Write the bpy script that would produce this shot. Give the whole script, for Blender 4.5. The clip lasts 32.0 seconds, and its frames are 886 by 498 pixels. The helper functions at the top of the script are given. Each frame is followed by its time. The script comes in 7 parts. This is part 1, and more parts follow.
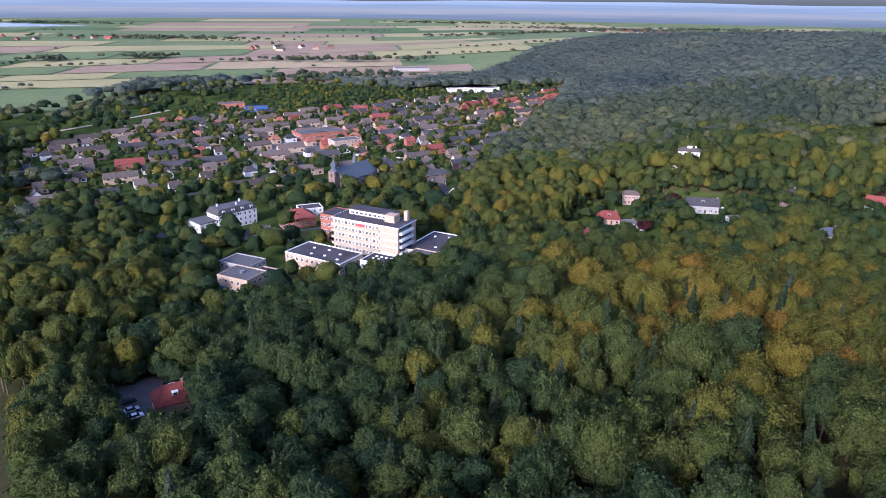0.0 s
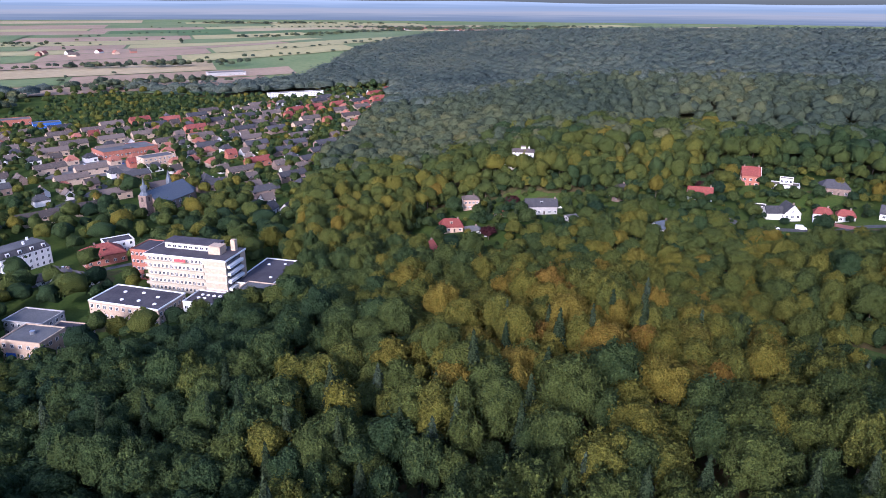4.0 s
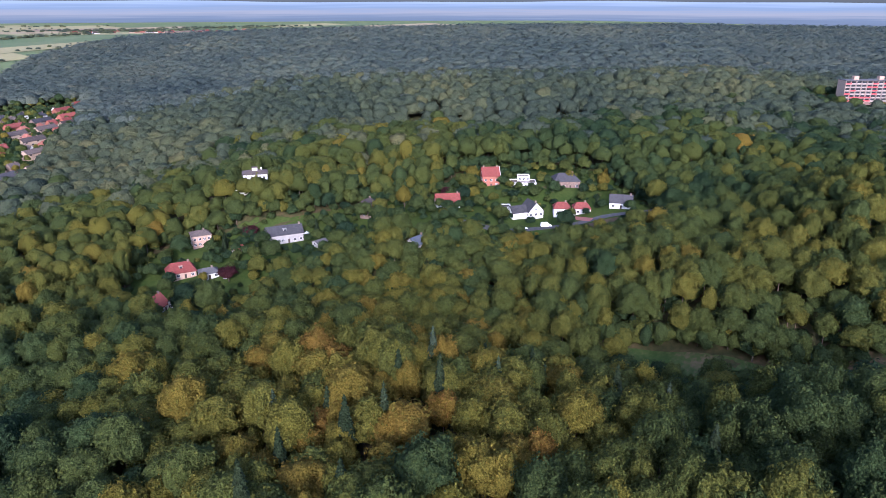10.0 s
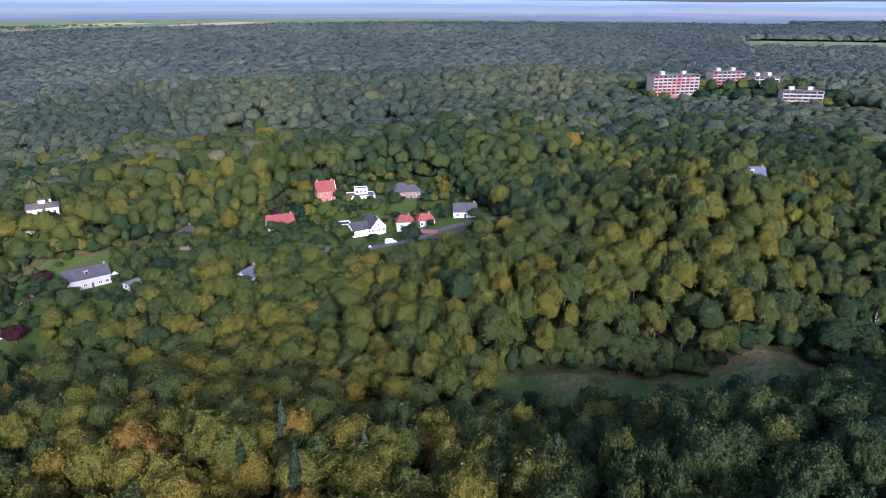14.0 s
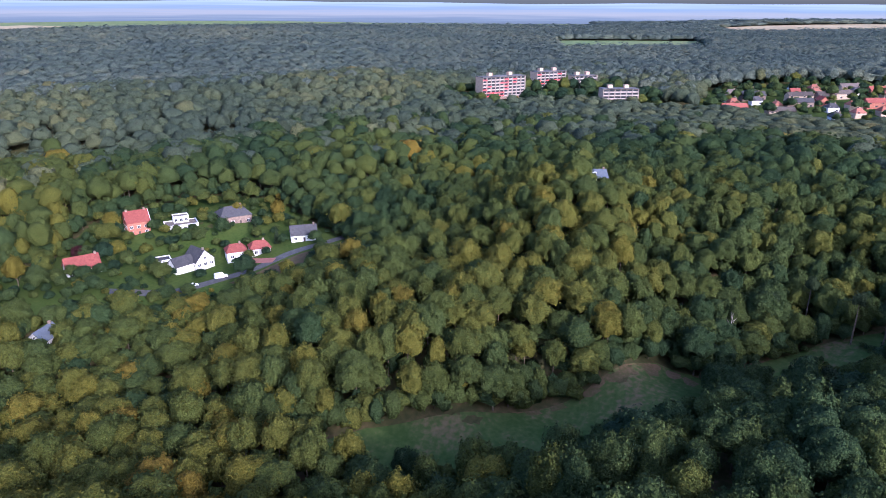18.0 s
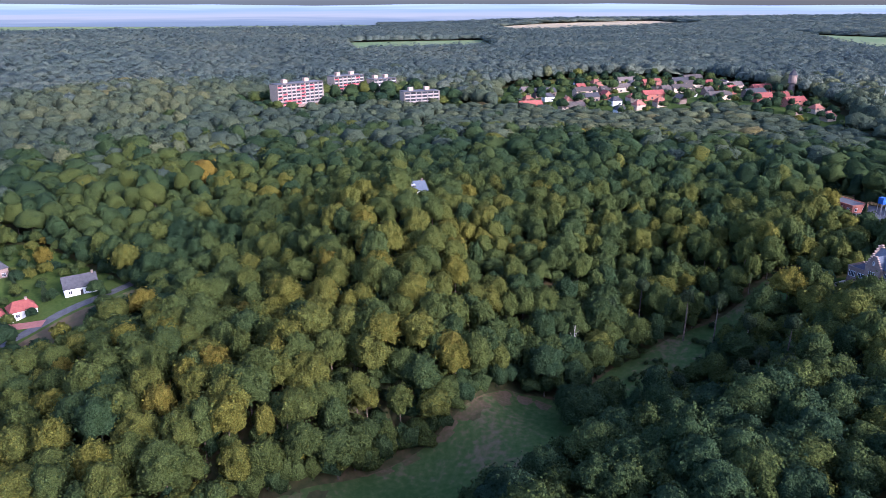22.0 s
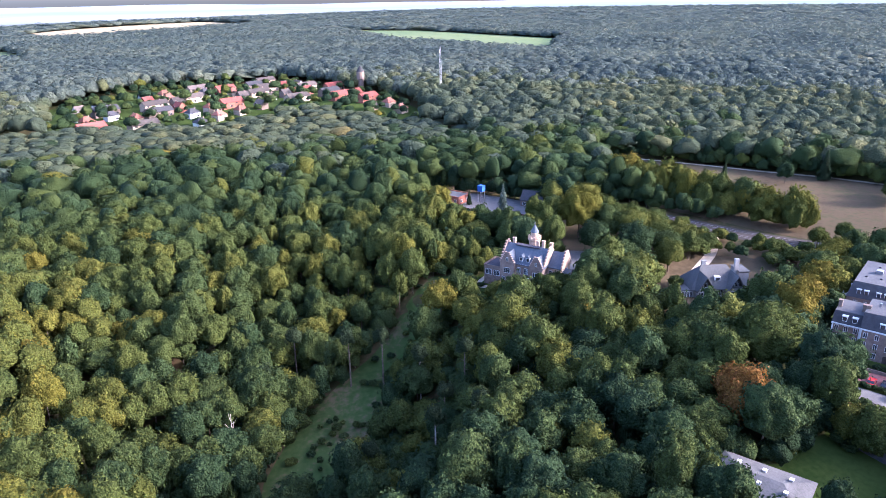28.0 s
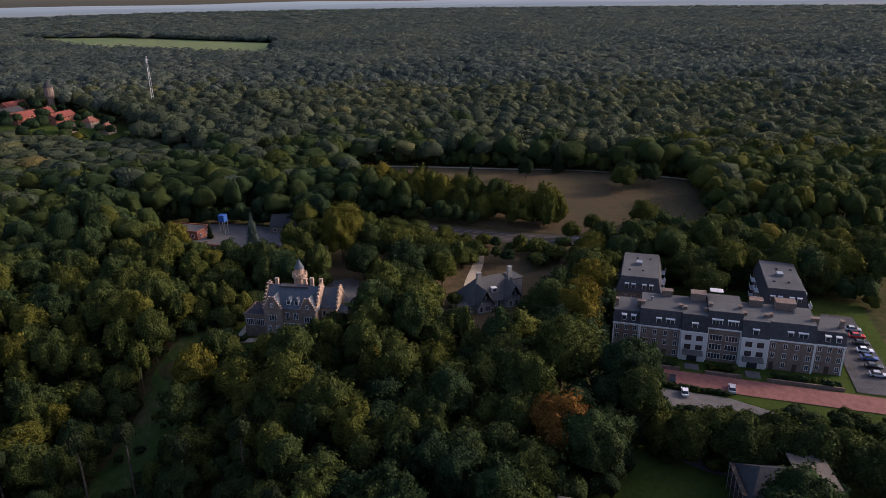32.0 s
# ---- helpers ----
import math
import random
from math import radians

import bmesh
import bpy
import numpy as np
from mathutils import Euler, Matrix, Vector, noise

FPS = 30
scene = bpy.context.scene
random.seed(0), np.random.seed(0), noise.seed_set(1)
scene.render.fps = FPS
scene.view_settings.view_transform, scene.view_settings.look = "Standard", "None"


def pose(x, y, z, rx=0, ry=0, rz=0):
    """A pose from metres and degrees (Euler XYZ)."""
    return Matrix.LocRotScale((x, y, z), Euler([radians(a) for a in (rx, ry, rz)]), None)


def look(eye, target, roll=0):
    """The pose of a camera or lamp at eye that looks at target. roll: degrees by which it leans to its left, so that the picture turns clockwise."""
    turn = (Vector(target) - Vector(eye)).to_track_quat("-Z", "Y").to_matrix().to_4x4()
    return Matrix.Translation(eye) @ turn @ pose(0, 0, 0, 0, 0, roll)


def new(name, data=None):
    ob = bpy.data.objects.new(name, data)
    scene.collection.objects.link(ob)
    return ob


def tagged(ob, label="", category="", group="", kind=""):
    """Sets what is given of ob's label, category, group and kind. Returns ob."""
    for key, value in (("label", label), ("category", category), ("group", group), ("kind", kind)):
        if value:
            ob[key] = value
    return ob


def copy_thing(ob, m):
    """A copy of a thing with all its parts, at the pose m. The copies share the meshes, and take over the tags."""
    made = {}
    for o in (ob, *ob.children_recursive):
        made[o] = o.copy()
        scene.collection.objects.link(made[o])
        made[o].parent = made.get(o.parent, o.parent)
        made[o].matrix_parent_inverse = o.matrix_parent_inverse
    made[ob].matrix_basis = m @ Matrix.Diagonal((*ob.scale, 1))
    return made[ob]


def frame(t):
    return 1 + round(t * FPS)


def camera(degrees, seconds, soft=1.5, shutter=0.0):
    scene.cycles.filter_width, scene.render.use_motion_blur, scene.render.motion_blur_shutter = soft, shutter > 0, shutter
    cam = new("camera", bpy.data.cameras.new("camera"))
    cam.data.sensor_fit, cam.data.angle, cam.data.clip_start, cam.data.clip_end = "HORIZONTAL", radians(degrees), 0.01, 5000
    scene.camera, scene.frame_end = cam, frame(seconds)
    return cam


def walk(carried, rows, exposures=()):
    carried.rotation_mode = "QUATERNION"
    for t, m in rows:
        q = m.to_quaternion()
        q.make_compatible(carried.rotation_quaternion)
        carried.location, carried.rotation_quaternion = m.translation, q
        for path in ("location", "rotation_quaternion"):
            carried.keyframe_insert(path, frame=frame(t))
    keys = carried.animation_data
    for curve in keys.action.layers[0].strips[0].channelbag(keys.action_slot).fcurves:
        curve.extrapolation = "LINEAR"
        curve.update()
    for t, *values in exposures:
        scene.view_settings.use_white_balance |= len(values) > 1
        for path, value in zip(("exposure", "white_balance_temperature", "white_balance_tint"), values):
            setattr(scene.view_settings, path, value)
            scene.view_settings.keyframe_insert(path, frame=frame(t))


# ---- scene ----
cam = camera(64.95, 32.0, soft=0.8)
# seconds, place, heading clockwise from +y, pitch, roll
PATH = [
    (0, 0.19, 0.31, 107.17, 0.00, -19.72, 0.65),
    (0.5, -0.23, 3.66, 107.15, 1.65, -19.71, 0.66),
    (1, -0.59, 7.07, 107.14, 3.56, -19.68, 0.63),
    (1.5, -0.79, 10.51, 107.20, 5.46, -19.66, 0.56),
    (2, -0.93, 13.79, 107.32, 7.20, -19.65, 0.52),
    (2.5, -0.87, 17.10, 107.47, 8.93, -19.64, 0.48),
    (3, -0.64, 20.48, 107.64, 10.61, -19.65, 0.48),
    (3.5, -0.23, 23.88, 107.85, 12.42, -19.66, 0.48),
    (5.5, 2.03, 37.31, 109.02, 19.55, -19.70, 0.43),
    (6, 2.67, 40.79, 109.15, 21.42, -19.70, 0.47),
    (6.5, 3.35, 44.33, 109.22, 23.26, -19.69, 0.52),
    (7, 4.17, 47.92, 109.25, 25.08, -19.68, 0.50),
    (7.5, 5.18, 51.52, 109.26, 27.00, -19.66, 0.48),
    (8, 6.33, 55.01, 109.24, 28.89, -19.63, 0.43),
    (8.5, 7.63, 58.29, 109.23, 30.77, -19.61, 0.37),
    (9, 9.05, 61.36, 109.36, 32.74, -19.62, 0.28),
    (9.5, 10.59, 64.37, 109.61, 34.79, -19.65, 0.14),
    (10, 12.24, 67.53, 109.88, 36.72, -19.69, 0.12),
    (10.5, 13.91, 70.76, 110.17, 38.59, -19.72, 0.12),
    (11, 15.65, 73.93, 110.44, 40.52, -19.78, 0.09),
    (11.5, 17.61, 77.07, 110.74, 42.36, -19.82, 0.12),
    (12, 19.70, 80.24, 111.02, 44.25, -19.86, 0.18),
    (12.5, 21.89, 83.31, 111.19, 46.09, -19.88, 0.24),
    (13, 24.21, 86.21, 111.26, 47.80, -19.87, 0.29),
    (13.5, 26.64, 89.02, 111.24, 49.39, -19.85, 0.26),
    (14, 29.12, 91.82, 111.15, 51.09, -19.83, 0.25),
    (14.5, 31.70, 94.53, 111.11, 52.97, -19.79, 0.26),
    (16.5, 42.46, 104.69, 111.08, 60.13, -19.75, 0.29),
    (17, 45.28, 107.12, 111.05, 61.80, -19.73, 0.29),
    (17.5, 48.15, 109.45, 111.01, 63.55, -19.68, 0.33),
    (18, 51.02, 111.63, 110.97, 65.34, -19.64, 0.37),
    (18.5, 54.09, 113.66, 110.93, 67.08, -19.60, 0.33),
    (19, 57.20, 115.61, 110.78, 68.88, -19.56, 0.28),
    (19.5, 60.44, 117.47, 110.63, 70.90, -19.51, 0.25),
    (20, 63.86, 119.30, 110.55, 72.90, -19.49, 0.17),
    (20.5, 67.49, 121.01, 110.60, 74.91, -19.47, 0.11),
    (21, 70.99, 122.57, 110.78, 76.91, -19.49, 0.08),
    (21.5, 74.34, 124.02, 111.01, 79.37, -19.50, 0.05),
    (22, 77.60, 125.43, 111.20, 81.87, -19.50, -0.01),
    (22.5, 81.01, 126.80, 111.38, 84.57, -19.52, -0.04),
    (23, 84.54, 128.03, 111.59, 87.74, -19.53, -0.16),
    (23.5, 88.17, 129.07, 111.76, 90.18, -19.57, -0.22),
    (24, 91.86, 129.90, 111.87, 92.77, -19.60, -0.29),
    (24.5, 95.63, 130.60, 112.06, 95.47, -19.63, -0.33),
    (25, 99.30, 131.06, 112.25, 98.33, -19.63, -0.36),
    (25.5, 102.98, 131.25, 112.40, 102.04, -19.66, -0.42),
    (27.5, 118.73, 130.14, 112.32, 113.13, -19.73, -0.87),
    (28, 122.66, 129.43, 112.29, 115.87, -19.76, -0.92),
    (28.5, 126.53, 128.45, 112.19, 119.13, -19.79, -0.97),
    (29, 130.30, 127.29, 112.13, 121.79, -19.82, -1.02),
    (29.5, 134.13, 125.98, 112.05, 124.68, -19.84, -1.08),
    (30, 137.89, 124.60, 112.00, 127.34, -19.84, -1.08),
    (30.5, 141.64, 123.24, 111.95, 130.18, -19.87, -1.05),
    (31, 145.17, 121.69, 111.79, 133.08, -19.87, -0.99),
    (31.5, 148.56, 119.87, 111.60, 136.19, -19.85, -1.07),
    (32, 151.93, 117.86, 111.43, 138.29, -19.81, -0.88),
]


def aim(x, y, z, heading, pitch, roll):
    h, p = radians(heading), radians(pitch)
    ahead = Vector((math.sin(h) * math.cos(p), math.cos(h) * math.cos(p), math.sin(p)))
    return look((x, y, z), Vector((x, y, z)) + ahead * 2, roll)


walk(cam, [(row[0], aim(*row[1:])) for row in PATH],
     exposures=[(t, 1.44 + e, k, tint) for t, e, k, tint in (
         (0, 0.04, 4870, 31), (6, 0.08, 4870, 31), (13, 0.24, 4770, 31), (19, 0.42, 4780, 32), (25, 0.88, 4850, 32), (29.2, 1.45, 5120, 31),
         (29.8, 1.30, 5180, 31), (30.5, 0.93, 5320, 30), (31.0, 0.48, 5500, 28), (31.5, -0.12, 5800, 28), (32.0, -0.74, 5950, 27))])

# ---- daylight: low hazy evening sun behind the start of the flight ----
SUN_HEADING, SUN_HEIGHT = 214.0, 23.0
world = bpy.data.worlds.new("evening_sky")
scene.world = world
world.use_nodes = True
sky = world.node_tree.nodes.new("ShaderNodeTexSky")
sky.sky_type = 'NISHITA'
sky.sun_disc = False
sky.sun_elevation = radians(SUN_HEIGHT)
sky.sun_rotation = radians(SUN_HEADING)
sky.air_density, sky.dust_density, sky.ozone_density = 1.0, 3.5, 1.0
world.node_tree.links.new(sky.outputs[0], world.node_tree.nodes["Background"].inputs[0])
world.node_tree.nodes["Background"].inputs[1].default_value = 0.135
sun = new("sun", bpy.data.lights.new("sun", 'SUN'))
sun.data.energy, sun.data.angle, sun.data.color = 2.0, radians(5.0), (1.0, 0.84, 0.62)
sh, se = radians(SUN_HEADING), radians(SUN_HEIGHT)
sun.matrix_world = look((math.sin(sh) * math.cos(se) * 900, math.cos(sh) * math.cos(se) * 900, math.sin(se) * 900), (0, 0, 0))


# ---- materials ----
def material(name, ramp, scale=1.0, rough=0.9, metal=0.0, fine=8.0, bump=0.15, spread=0.0, coords="Object", spec=0.08):
    """A surface of two noises (large patches, fine grain) through a colour ramp, with fine relief."""
    m = bpy.data.materials.new(name)
    m.use_nodes = True
    n, l = m.node_tree.nodes, m.node_tree.links
    b = n["Principled BSDF"]
    b.inputs["Roughness"].default_value, b.inputs["Metallic"].default_value = rough, metal
    b.inputs["Specular IOR Level"].default_value = spec
    tc = n.new("ShaderNodeTexCoord")
    big, small = n.new("ShaderNodeTexNoise"), n.new("ShaderNodeTexNoise")
    for node, s, d in ((big, scale, 3), (small, scale * fine, 4)):
        node.inputs["Scale"].default_value, node.inputs["Detail"].default_value = s, d
        l.new(tc.outputs[coords], node.inputs["Vector"])
    mix = n.new("ShaderNodeMath")
    mix.operation = 'ADD'
    l.new(big.outputs[0], mix.inputs[0])
    l.new(small.outputs[0], mix.inputs[1])
    half = n.new("ShaderNodeMath")
    half.operation, half.inputs[1].default_value = 'MULTIPLY', 0.5
    l.new(mix.outputs[0], half.inputs[0])
    last = half
    if spread:
        info = n.new("ShaderNodeObjectInfo")
        add = n.new("ShaderNodeMath")
        add.operation, add.inputs[1].default_value, add.inputs[2].default_value = 'MULTIPLY_ADD', spread, -spread / 2
        l.new(info.outputs["Random"], add.inputs[0])
        both = n.new("ShaderNodeMath")
        both.operation = 'ADD'
        l.new(half.outputs[0], both.inputs[0])
        l.new(add.outputs[0], both.inputs[1])
        last = both
    cr = n.new("ShaderNodeValToRGB")
    els = cr.color_ramp.elements
    while len(els) < len(ramp):
        els.new(0.5)
    for e, (p, c) in zip(els, ramp):
        e.position, e.color = p, (*c, 1)
    l.new(last.outputs[0], cr.inputs[0])
    l.new(cr.outputs[0], b.inputs["Base Color"])
    if bump:
        bp = n.new("ShaderNodeBump")
        bp.inputs["Strength"].default_value, bp.inputs["Distance"].default_value = bump, 0.05
        l.new(small.outputs[0], bp.inputs["Height"])
        l.new(bp.outputs[0], b.inputs["Normal"])
    return m


def two(name, a, b, **kw):
    return material(name, [(0.35, a), (0.65, b)], **kw)


def leaf_material(name, ramp, island=0.22, grain=1.7, relief=0.8, stray=0.10, sheer=0.22):
    """Foliage: the ramp runs through the colours of the season; each tree takes its own place on it, each leaf clump strays a little.
    grain: leaf sprays a metre; relief: their depth in metres; stray: how far the sprays differ in colour; sheer: how much light the leaves let through."""
    m = bpy.data.materials.new(name)
    m.use_nodes = True
    n, l = m.node_tree.nodes, m.node_tree.links
    b = n["Principled BSDF"]
    b.inputs["Roughness"].default_value = 0.8
    b.inputs["Specular IOR Level"].default_value = 0.03
    at = n.new("ShaderNodeAttribute")
    at.attribute_name = "tint"
    info, geo = n.new("ShaderNodeObjectInfo"), n.new("ShaderNodeNewGeometry")
    sep = n.new("ShaderNodeSeparateColor")
    l.new(info.outputs["Color"], sep.inputs[0])
    a1, a2 = n.new("ShaderNodeMath"), n.new("ShaderNodeMath")
    a1.operation = 'ADD'
    l.new(at.outputs["Fac"], a1.inputs[0])
    l.new(sep.outputs[0], a1.inputs[1])
    a2.operation, a2.inputs[1].default_value = 'MULTIPLY_ADD', island
    l.new(geo.outputs["Random Per Island"], a2.inputs[0])
    l.new(a1.outputs[0], a2.inputs[2])
    a3 = n.new("ShaderNodeMath")
    a3.operation, a3.inputs[1].default_value = 'SUBTRACT', island / 2
    l.new(a2.outputs[0], a3.inputs[0])
    cr = n.new("ShaderNodeValToRGB")
    els = cr.color_ramp.elements
    while len(els) < len(ramp):
        els.new(0.5)
    for e, (p, c) in zip(els, ramp):
        e.position, e.color = p, (*c, 1)
    sprays, patches = n.new("ShaderNodeTexNoise"), n.new("ShaderNodeTexVoronoi")
    sprays.inputs["Scale"].default_value, sprays.inputs["Detail"].default_value, sprays.inputs["Roughness"].default_value = grain * 1.6, 3.0, 0.65
    patches.feature = 'SMOOTH_F1'
    patches.inputs["Scale"].default_value, patches.inputs["Smoothness"].default_value = grain, 0.3
    l.new(geo.outputs["Position"], sprays.inputs["Vector"])
    l.new(geo.outputs["Position"], patches.inputs["Vector"])
    spread = n.new("ShaderNodeMath")
    spread.operation, spread.inputs[1].default_value = 'MULTIPLY_ADD', stray
    l.new(sprays.outputs[0], spread.inputs[0])
    l.new(a3.outputs[0], spread.inputs[2])
    settle = n.new("ShaderNodeMath")
    settle.operation, settle.inputs[1].default_value = 'SUBTRACT', stray / 2
    l.new(spread.outputs[0], settle.inputs[0])
    l.new(settle.outputs[0], cr.inputs[0])
    depth = n.new("ShaderNodeMath")
    depth.operation, depth.inputs[1].default_value = 'MULTIPLY_ADD', -0.8
    l.new(patches.outputs["Distance"], depth.inputs[0])
    l.new(sprays.outputs[0], depth.inputs[2])
    bump = n.new("ShaderNodeBump")
    bump.inputs["Strength"].default_value, bump.inputs["Distance"].default_value = 1.0, relief
    l.new(depth.outputs[0], bump.inputs["Height"])
    l.new(bump.outputs[0], b.inputs["Normal"])
    # young and old sprays: light and dark leaves side by side
    flecks, tone, shade = n.new("ShaderNodeTexNoise"), n.new("ShaderNodeMapRange"), n.new("ShaderNodeHueSaturation")
    flecks.inputs["Scale"].default_value, flecks.inputs["Detail"].default_value, flecks.inputs["Roughness"].default_value = grain * 1.6, 4.0, 0.8
    l.new(geo.outputs["Position"], flecks.inputs["Vector"])
    for k, v in ((1, 0.34), (2, 0.66), (3, 0.45), (4, 1.55)):
        tone.inputs[k].default_value = v
    l.new(flecks.outputs[0], tone.inputs[0])
    l.new(tone.outputs[0], shade.inputs["Value"])
    l.new(cr.outputs[0], shade.inputs["Color"])
    l.new(shade.outputs[0], b.inputs["Base Color"])
    tr = n.new("ShaderNodeBsdfTranslucent")
    l.new(shade.outputs[0], tr.inputs[0])
    l.new(bump.outputs[0], tr.inputs["Normal"])
    mx = n.new("ShaderNodeMixShader")
    mx.inputs[0].default_value = sheer
    l.new(b.outputs[0], mx.inputs[1])
    l.new(tr.outputs[0], mx.inputs[2])
    l.new(mx.outputs[0], n["Material Output"].inputs["Surface"])
    return m


LEAF = leaf_material("autumn_foliage", [
    (0.0, (0.018, 0.034, 0.018)), (0.22, (0.033, 0.054, 0.020)), (0.42, (0.062, 0.077, 0.018)),
    (0.58, (0.108, 0.102, 0.016)), (0.74, (0.150, 0.106, 0.016)), (0.9, (0.165, 0.080, 0.020)), (1.0, (0.13, 0.045, 0.030))], 0.11)
# two paler, bluer leaf ramps with the haze of distance painted into them
LEAF_HALF_HAZED = leaf_material("hillside_foliage", [
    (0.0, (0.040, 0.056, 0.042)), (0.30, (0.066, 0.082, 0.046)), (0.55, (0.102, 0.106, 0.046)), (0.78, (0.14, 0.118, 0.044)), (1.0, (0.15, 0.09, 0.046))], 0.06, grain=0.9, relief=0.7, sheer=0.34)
LEAF_HAZED = leaf_material("hazed_distant_foliage", [
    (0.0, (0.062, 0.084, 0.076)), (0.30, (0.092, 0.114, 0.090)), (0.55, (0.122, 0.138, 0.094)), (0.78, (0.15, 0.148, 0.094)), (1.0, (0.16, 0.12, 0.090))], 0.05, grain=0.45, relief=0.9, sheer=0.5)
NEEDLE = leaf_material("conifer_needles", [(0.0, (0.018, 0.030, 0.014)), (0.5, (0.036, 0.050, 0.022)), (1.0, (0.075, 0.10, 0.085))], 0.2)
PURPLE = leaf_material("copper_beech_foliage", [(0.0, (0.030, 0.012, 0.014)), (1.0, (0.075, 0.024, 0.024))], 0.5)
BARK = two("bark", (0.05, 0.036, 0.026), (0.16, 0.125, 0.09), scale=1.5)
BARK_PALE = two("pale_dead_wood", (0.26, 0.22, 0.18), (0.45, 0.40, 0.34), scale=1.0)
SOIL = material("woodland_ground", [(0.35, (0.028, 0.034, 0.014)), (0.5, (0.050, 0.048, 0.020)), (0.62, (0.085, 0.058, 0.032))], scale=0.02, fine=22, bump=0.3, coords="Object", rough=1.0, spec=0.01)
MEADOW = material("rough_meadow_grass", [(0.40, (0.036, 0.062, 0.016)), (0.52, (0.052, 0.074, 0.022)), (0.59, (0.088, 0.078, 0.036)), (0.68, (0.110, 0.086, 0.050))], scale=0.055, fine=10, bump=0.3, rough=1.0, spec=0.01)
GRASS = material("mown_lawn", [(0.36, (0.028, 0.048, 0.010)), (0.62, (0.050, 0.068, 0.016))], scale=0.06, fine=14, bump=0.3, rough=1.0, spec=0.01)
HEATH = material("dry_heath_grass", [(0.36, (0.056, 0.042, 0.024)), (0.5, (0.084, 0.062, 0.036)), (0.62, (0.062, 0.056, 0.028))], scale=0.02, fine=16, bump=0.3, rough=1.0, spec=0.01)
EARTH = material("bare_trodden_earth", [(0.4, (0.062, 0.060, 0.024)), (0.5, (0.082, 0.062, 0.033)), (0.62, (0.104, 0.074, 0.045))], scale=0.12, fine=9, bump=0.3, rough=1.0, spec=0.01)
CROPS = {
    "stubble": material("stubble_field", [(0.35, (0.25, 0.195, 0.10)), (0.65, (0.33, 0.265, 0.145))], scale=0.004, fine=20, bump=0.1),
    "pasture": material("pasture", [(0.35, (0.085, 0.125, 0.045)), (0.65, (0.145, 0.165, 0.065))], scale=0.006, fine=20, bump=0.1),
    "beet": material("beet_field", [(0.35, (0.055, 0.095, 0.030)), (0.65, (0.080, 0.125, 0.042))], scale=0.006, fine=20, bump=0.1),
    "plough": material("ploughed_field", [(0.35, (0.20, 0.140, 0.085)), (0.65, (0.27, 0.195, 0.125))], scale=0.006, fine=20, bump=0.1),
    "hay": material("yellow_hay_field", [(0.35, (0.22, 0.20, 0.085)), (0.65, (0.30, 0.265, 0.115))], scale=0.006, fine=20, bump=0.1),
}
ASPHALT = two("asphalt", (0.045, 0.045, 0.048), (0.085, 0.083, 0.083), scale=0.4)
PAVING = two("grey_paving", (0.088, 0.083, 0.078), (0.140, 0.130, 0.120), scale=0.5)
CLINKER = two("red_clinker_paving", (0.15, 0.065, 0.055), (0.25, 0.115, 0.095), scale=0.6)
SAND = two("sandy_path", (0.30, 0.24, 0.17), (0.42, 0.35, 0.26), scale=0.4)
FLAT_BROWN = two("brown_flat_roof", (0.10, 0.085, 0.070), (0.16, 0.135, 0.11), scale=0.3)
BRICK_BROWN = two("brown_brick", (0.125, 0.090, 0.072), (0.225, 0.168, 0.136), scale=0.9, fine=14, spread=0.1)
BRICK_RED = two("red_brick", (0.19, 0.07, 0.045), (0.30, 0.125, 0.085), scale=0.9, fine=14, spread=0.1)
BRICK_PALE = two("buff_brick", (0.27, 0.20, 0.14), (0.40, 0.31, 0.22), scale=0.9, fine=14, spread=0.1)
# pinkish brick, also used as the painted sunlit side of the mansion
BRICK_PINK_AND_SUNLIT = two("salmon_and_sunlit_brick", (0.30, 0.205, 0.145), (0.42, 0.30, 0.22), scale=0.9, fine=14)
WHITE = two("white_render", (0.46, 0.45, 0.42), (0.60, 0.58, 0.55), scale=0.5, fine=10)
CREAM = two("cream_panels", (0.29, 0.25, 0.18), (0.38, 0.33, 0.245), scale=0.4)
GREYWALL = two("grey_render", (0.22, 0.21, 0.195), (0.33, 0.32, 0.30), scale=0.5)
TILE_RED = two("red_roof_tiles", (0.13, 0.036, 0.029), (0.22, 0.072, 0.054), scale=1.2, fine=9, spread=0.25)
TILE_ORANGE = two("orange_roof_tiles", (0.17, 0.068, 0.045), (0.25, 0.105, 0.072), scale=1.2, fine=9, spread=0.25)
TILE_BROWN = two("weathered_brown_tiles", (0.048, 0.041, 0.036), (0.112, 0.090, 0.076), scale=1.0, fine=9, spread=0.4)
TILE_DARK = two("dark_roof_tiles", (0.032, 0.032, 0.034), (0.066, 0.064, 0.066), scale=1.0, fine=9, spread=0.2)
SLATE = two("blue_grey_slate", (0.055, 0.066, 0.082), (0.100, 0.114, 0.132), scale=1.2, fine=10, rough=0.5)
FELT = two("dark_roofing_felt", (0.032, 0.030, 0.036), (0.075, 0.068, 0.072), scale=0.12, fine=16)
GRAVELROOF = two("pale_gravel_roof", (0.066, 0.066, 0.066), (0.108, 0.108, 0.106), scale=0.12, fine=16)
ZINC = two("grey_zinc_roof", (0.072, 0.070, 0.066), (0.118, 0.115, 0.108), scale=0.2, fine=12, rough=0.7)
BALCONY = two("weathered_balcony_panels", (0.21, 0.18, 0.16), (0.31, 0.27, 0.24), scale=0.6)
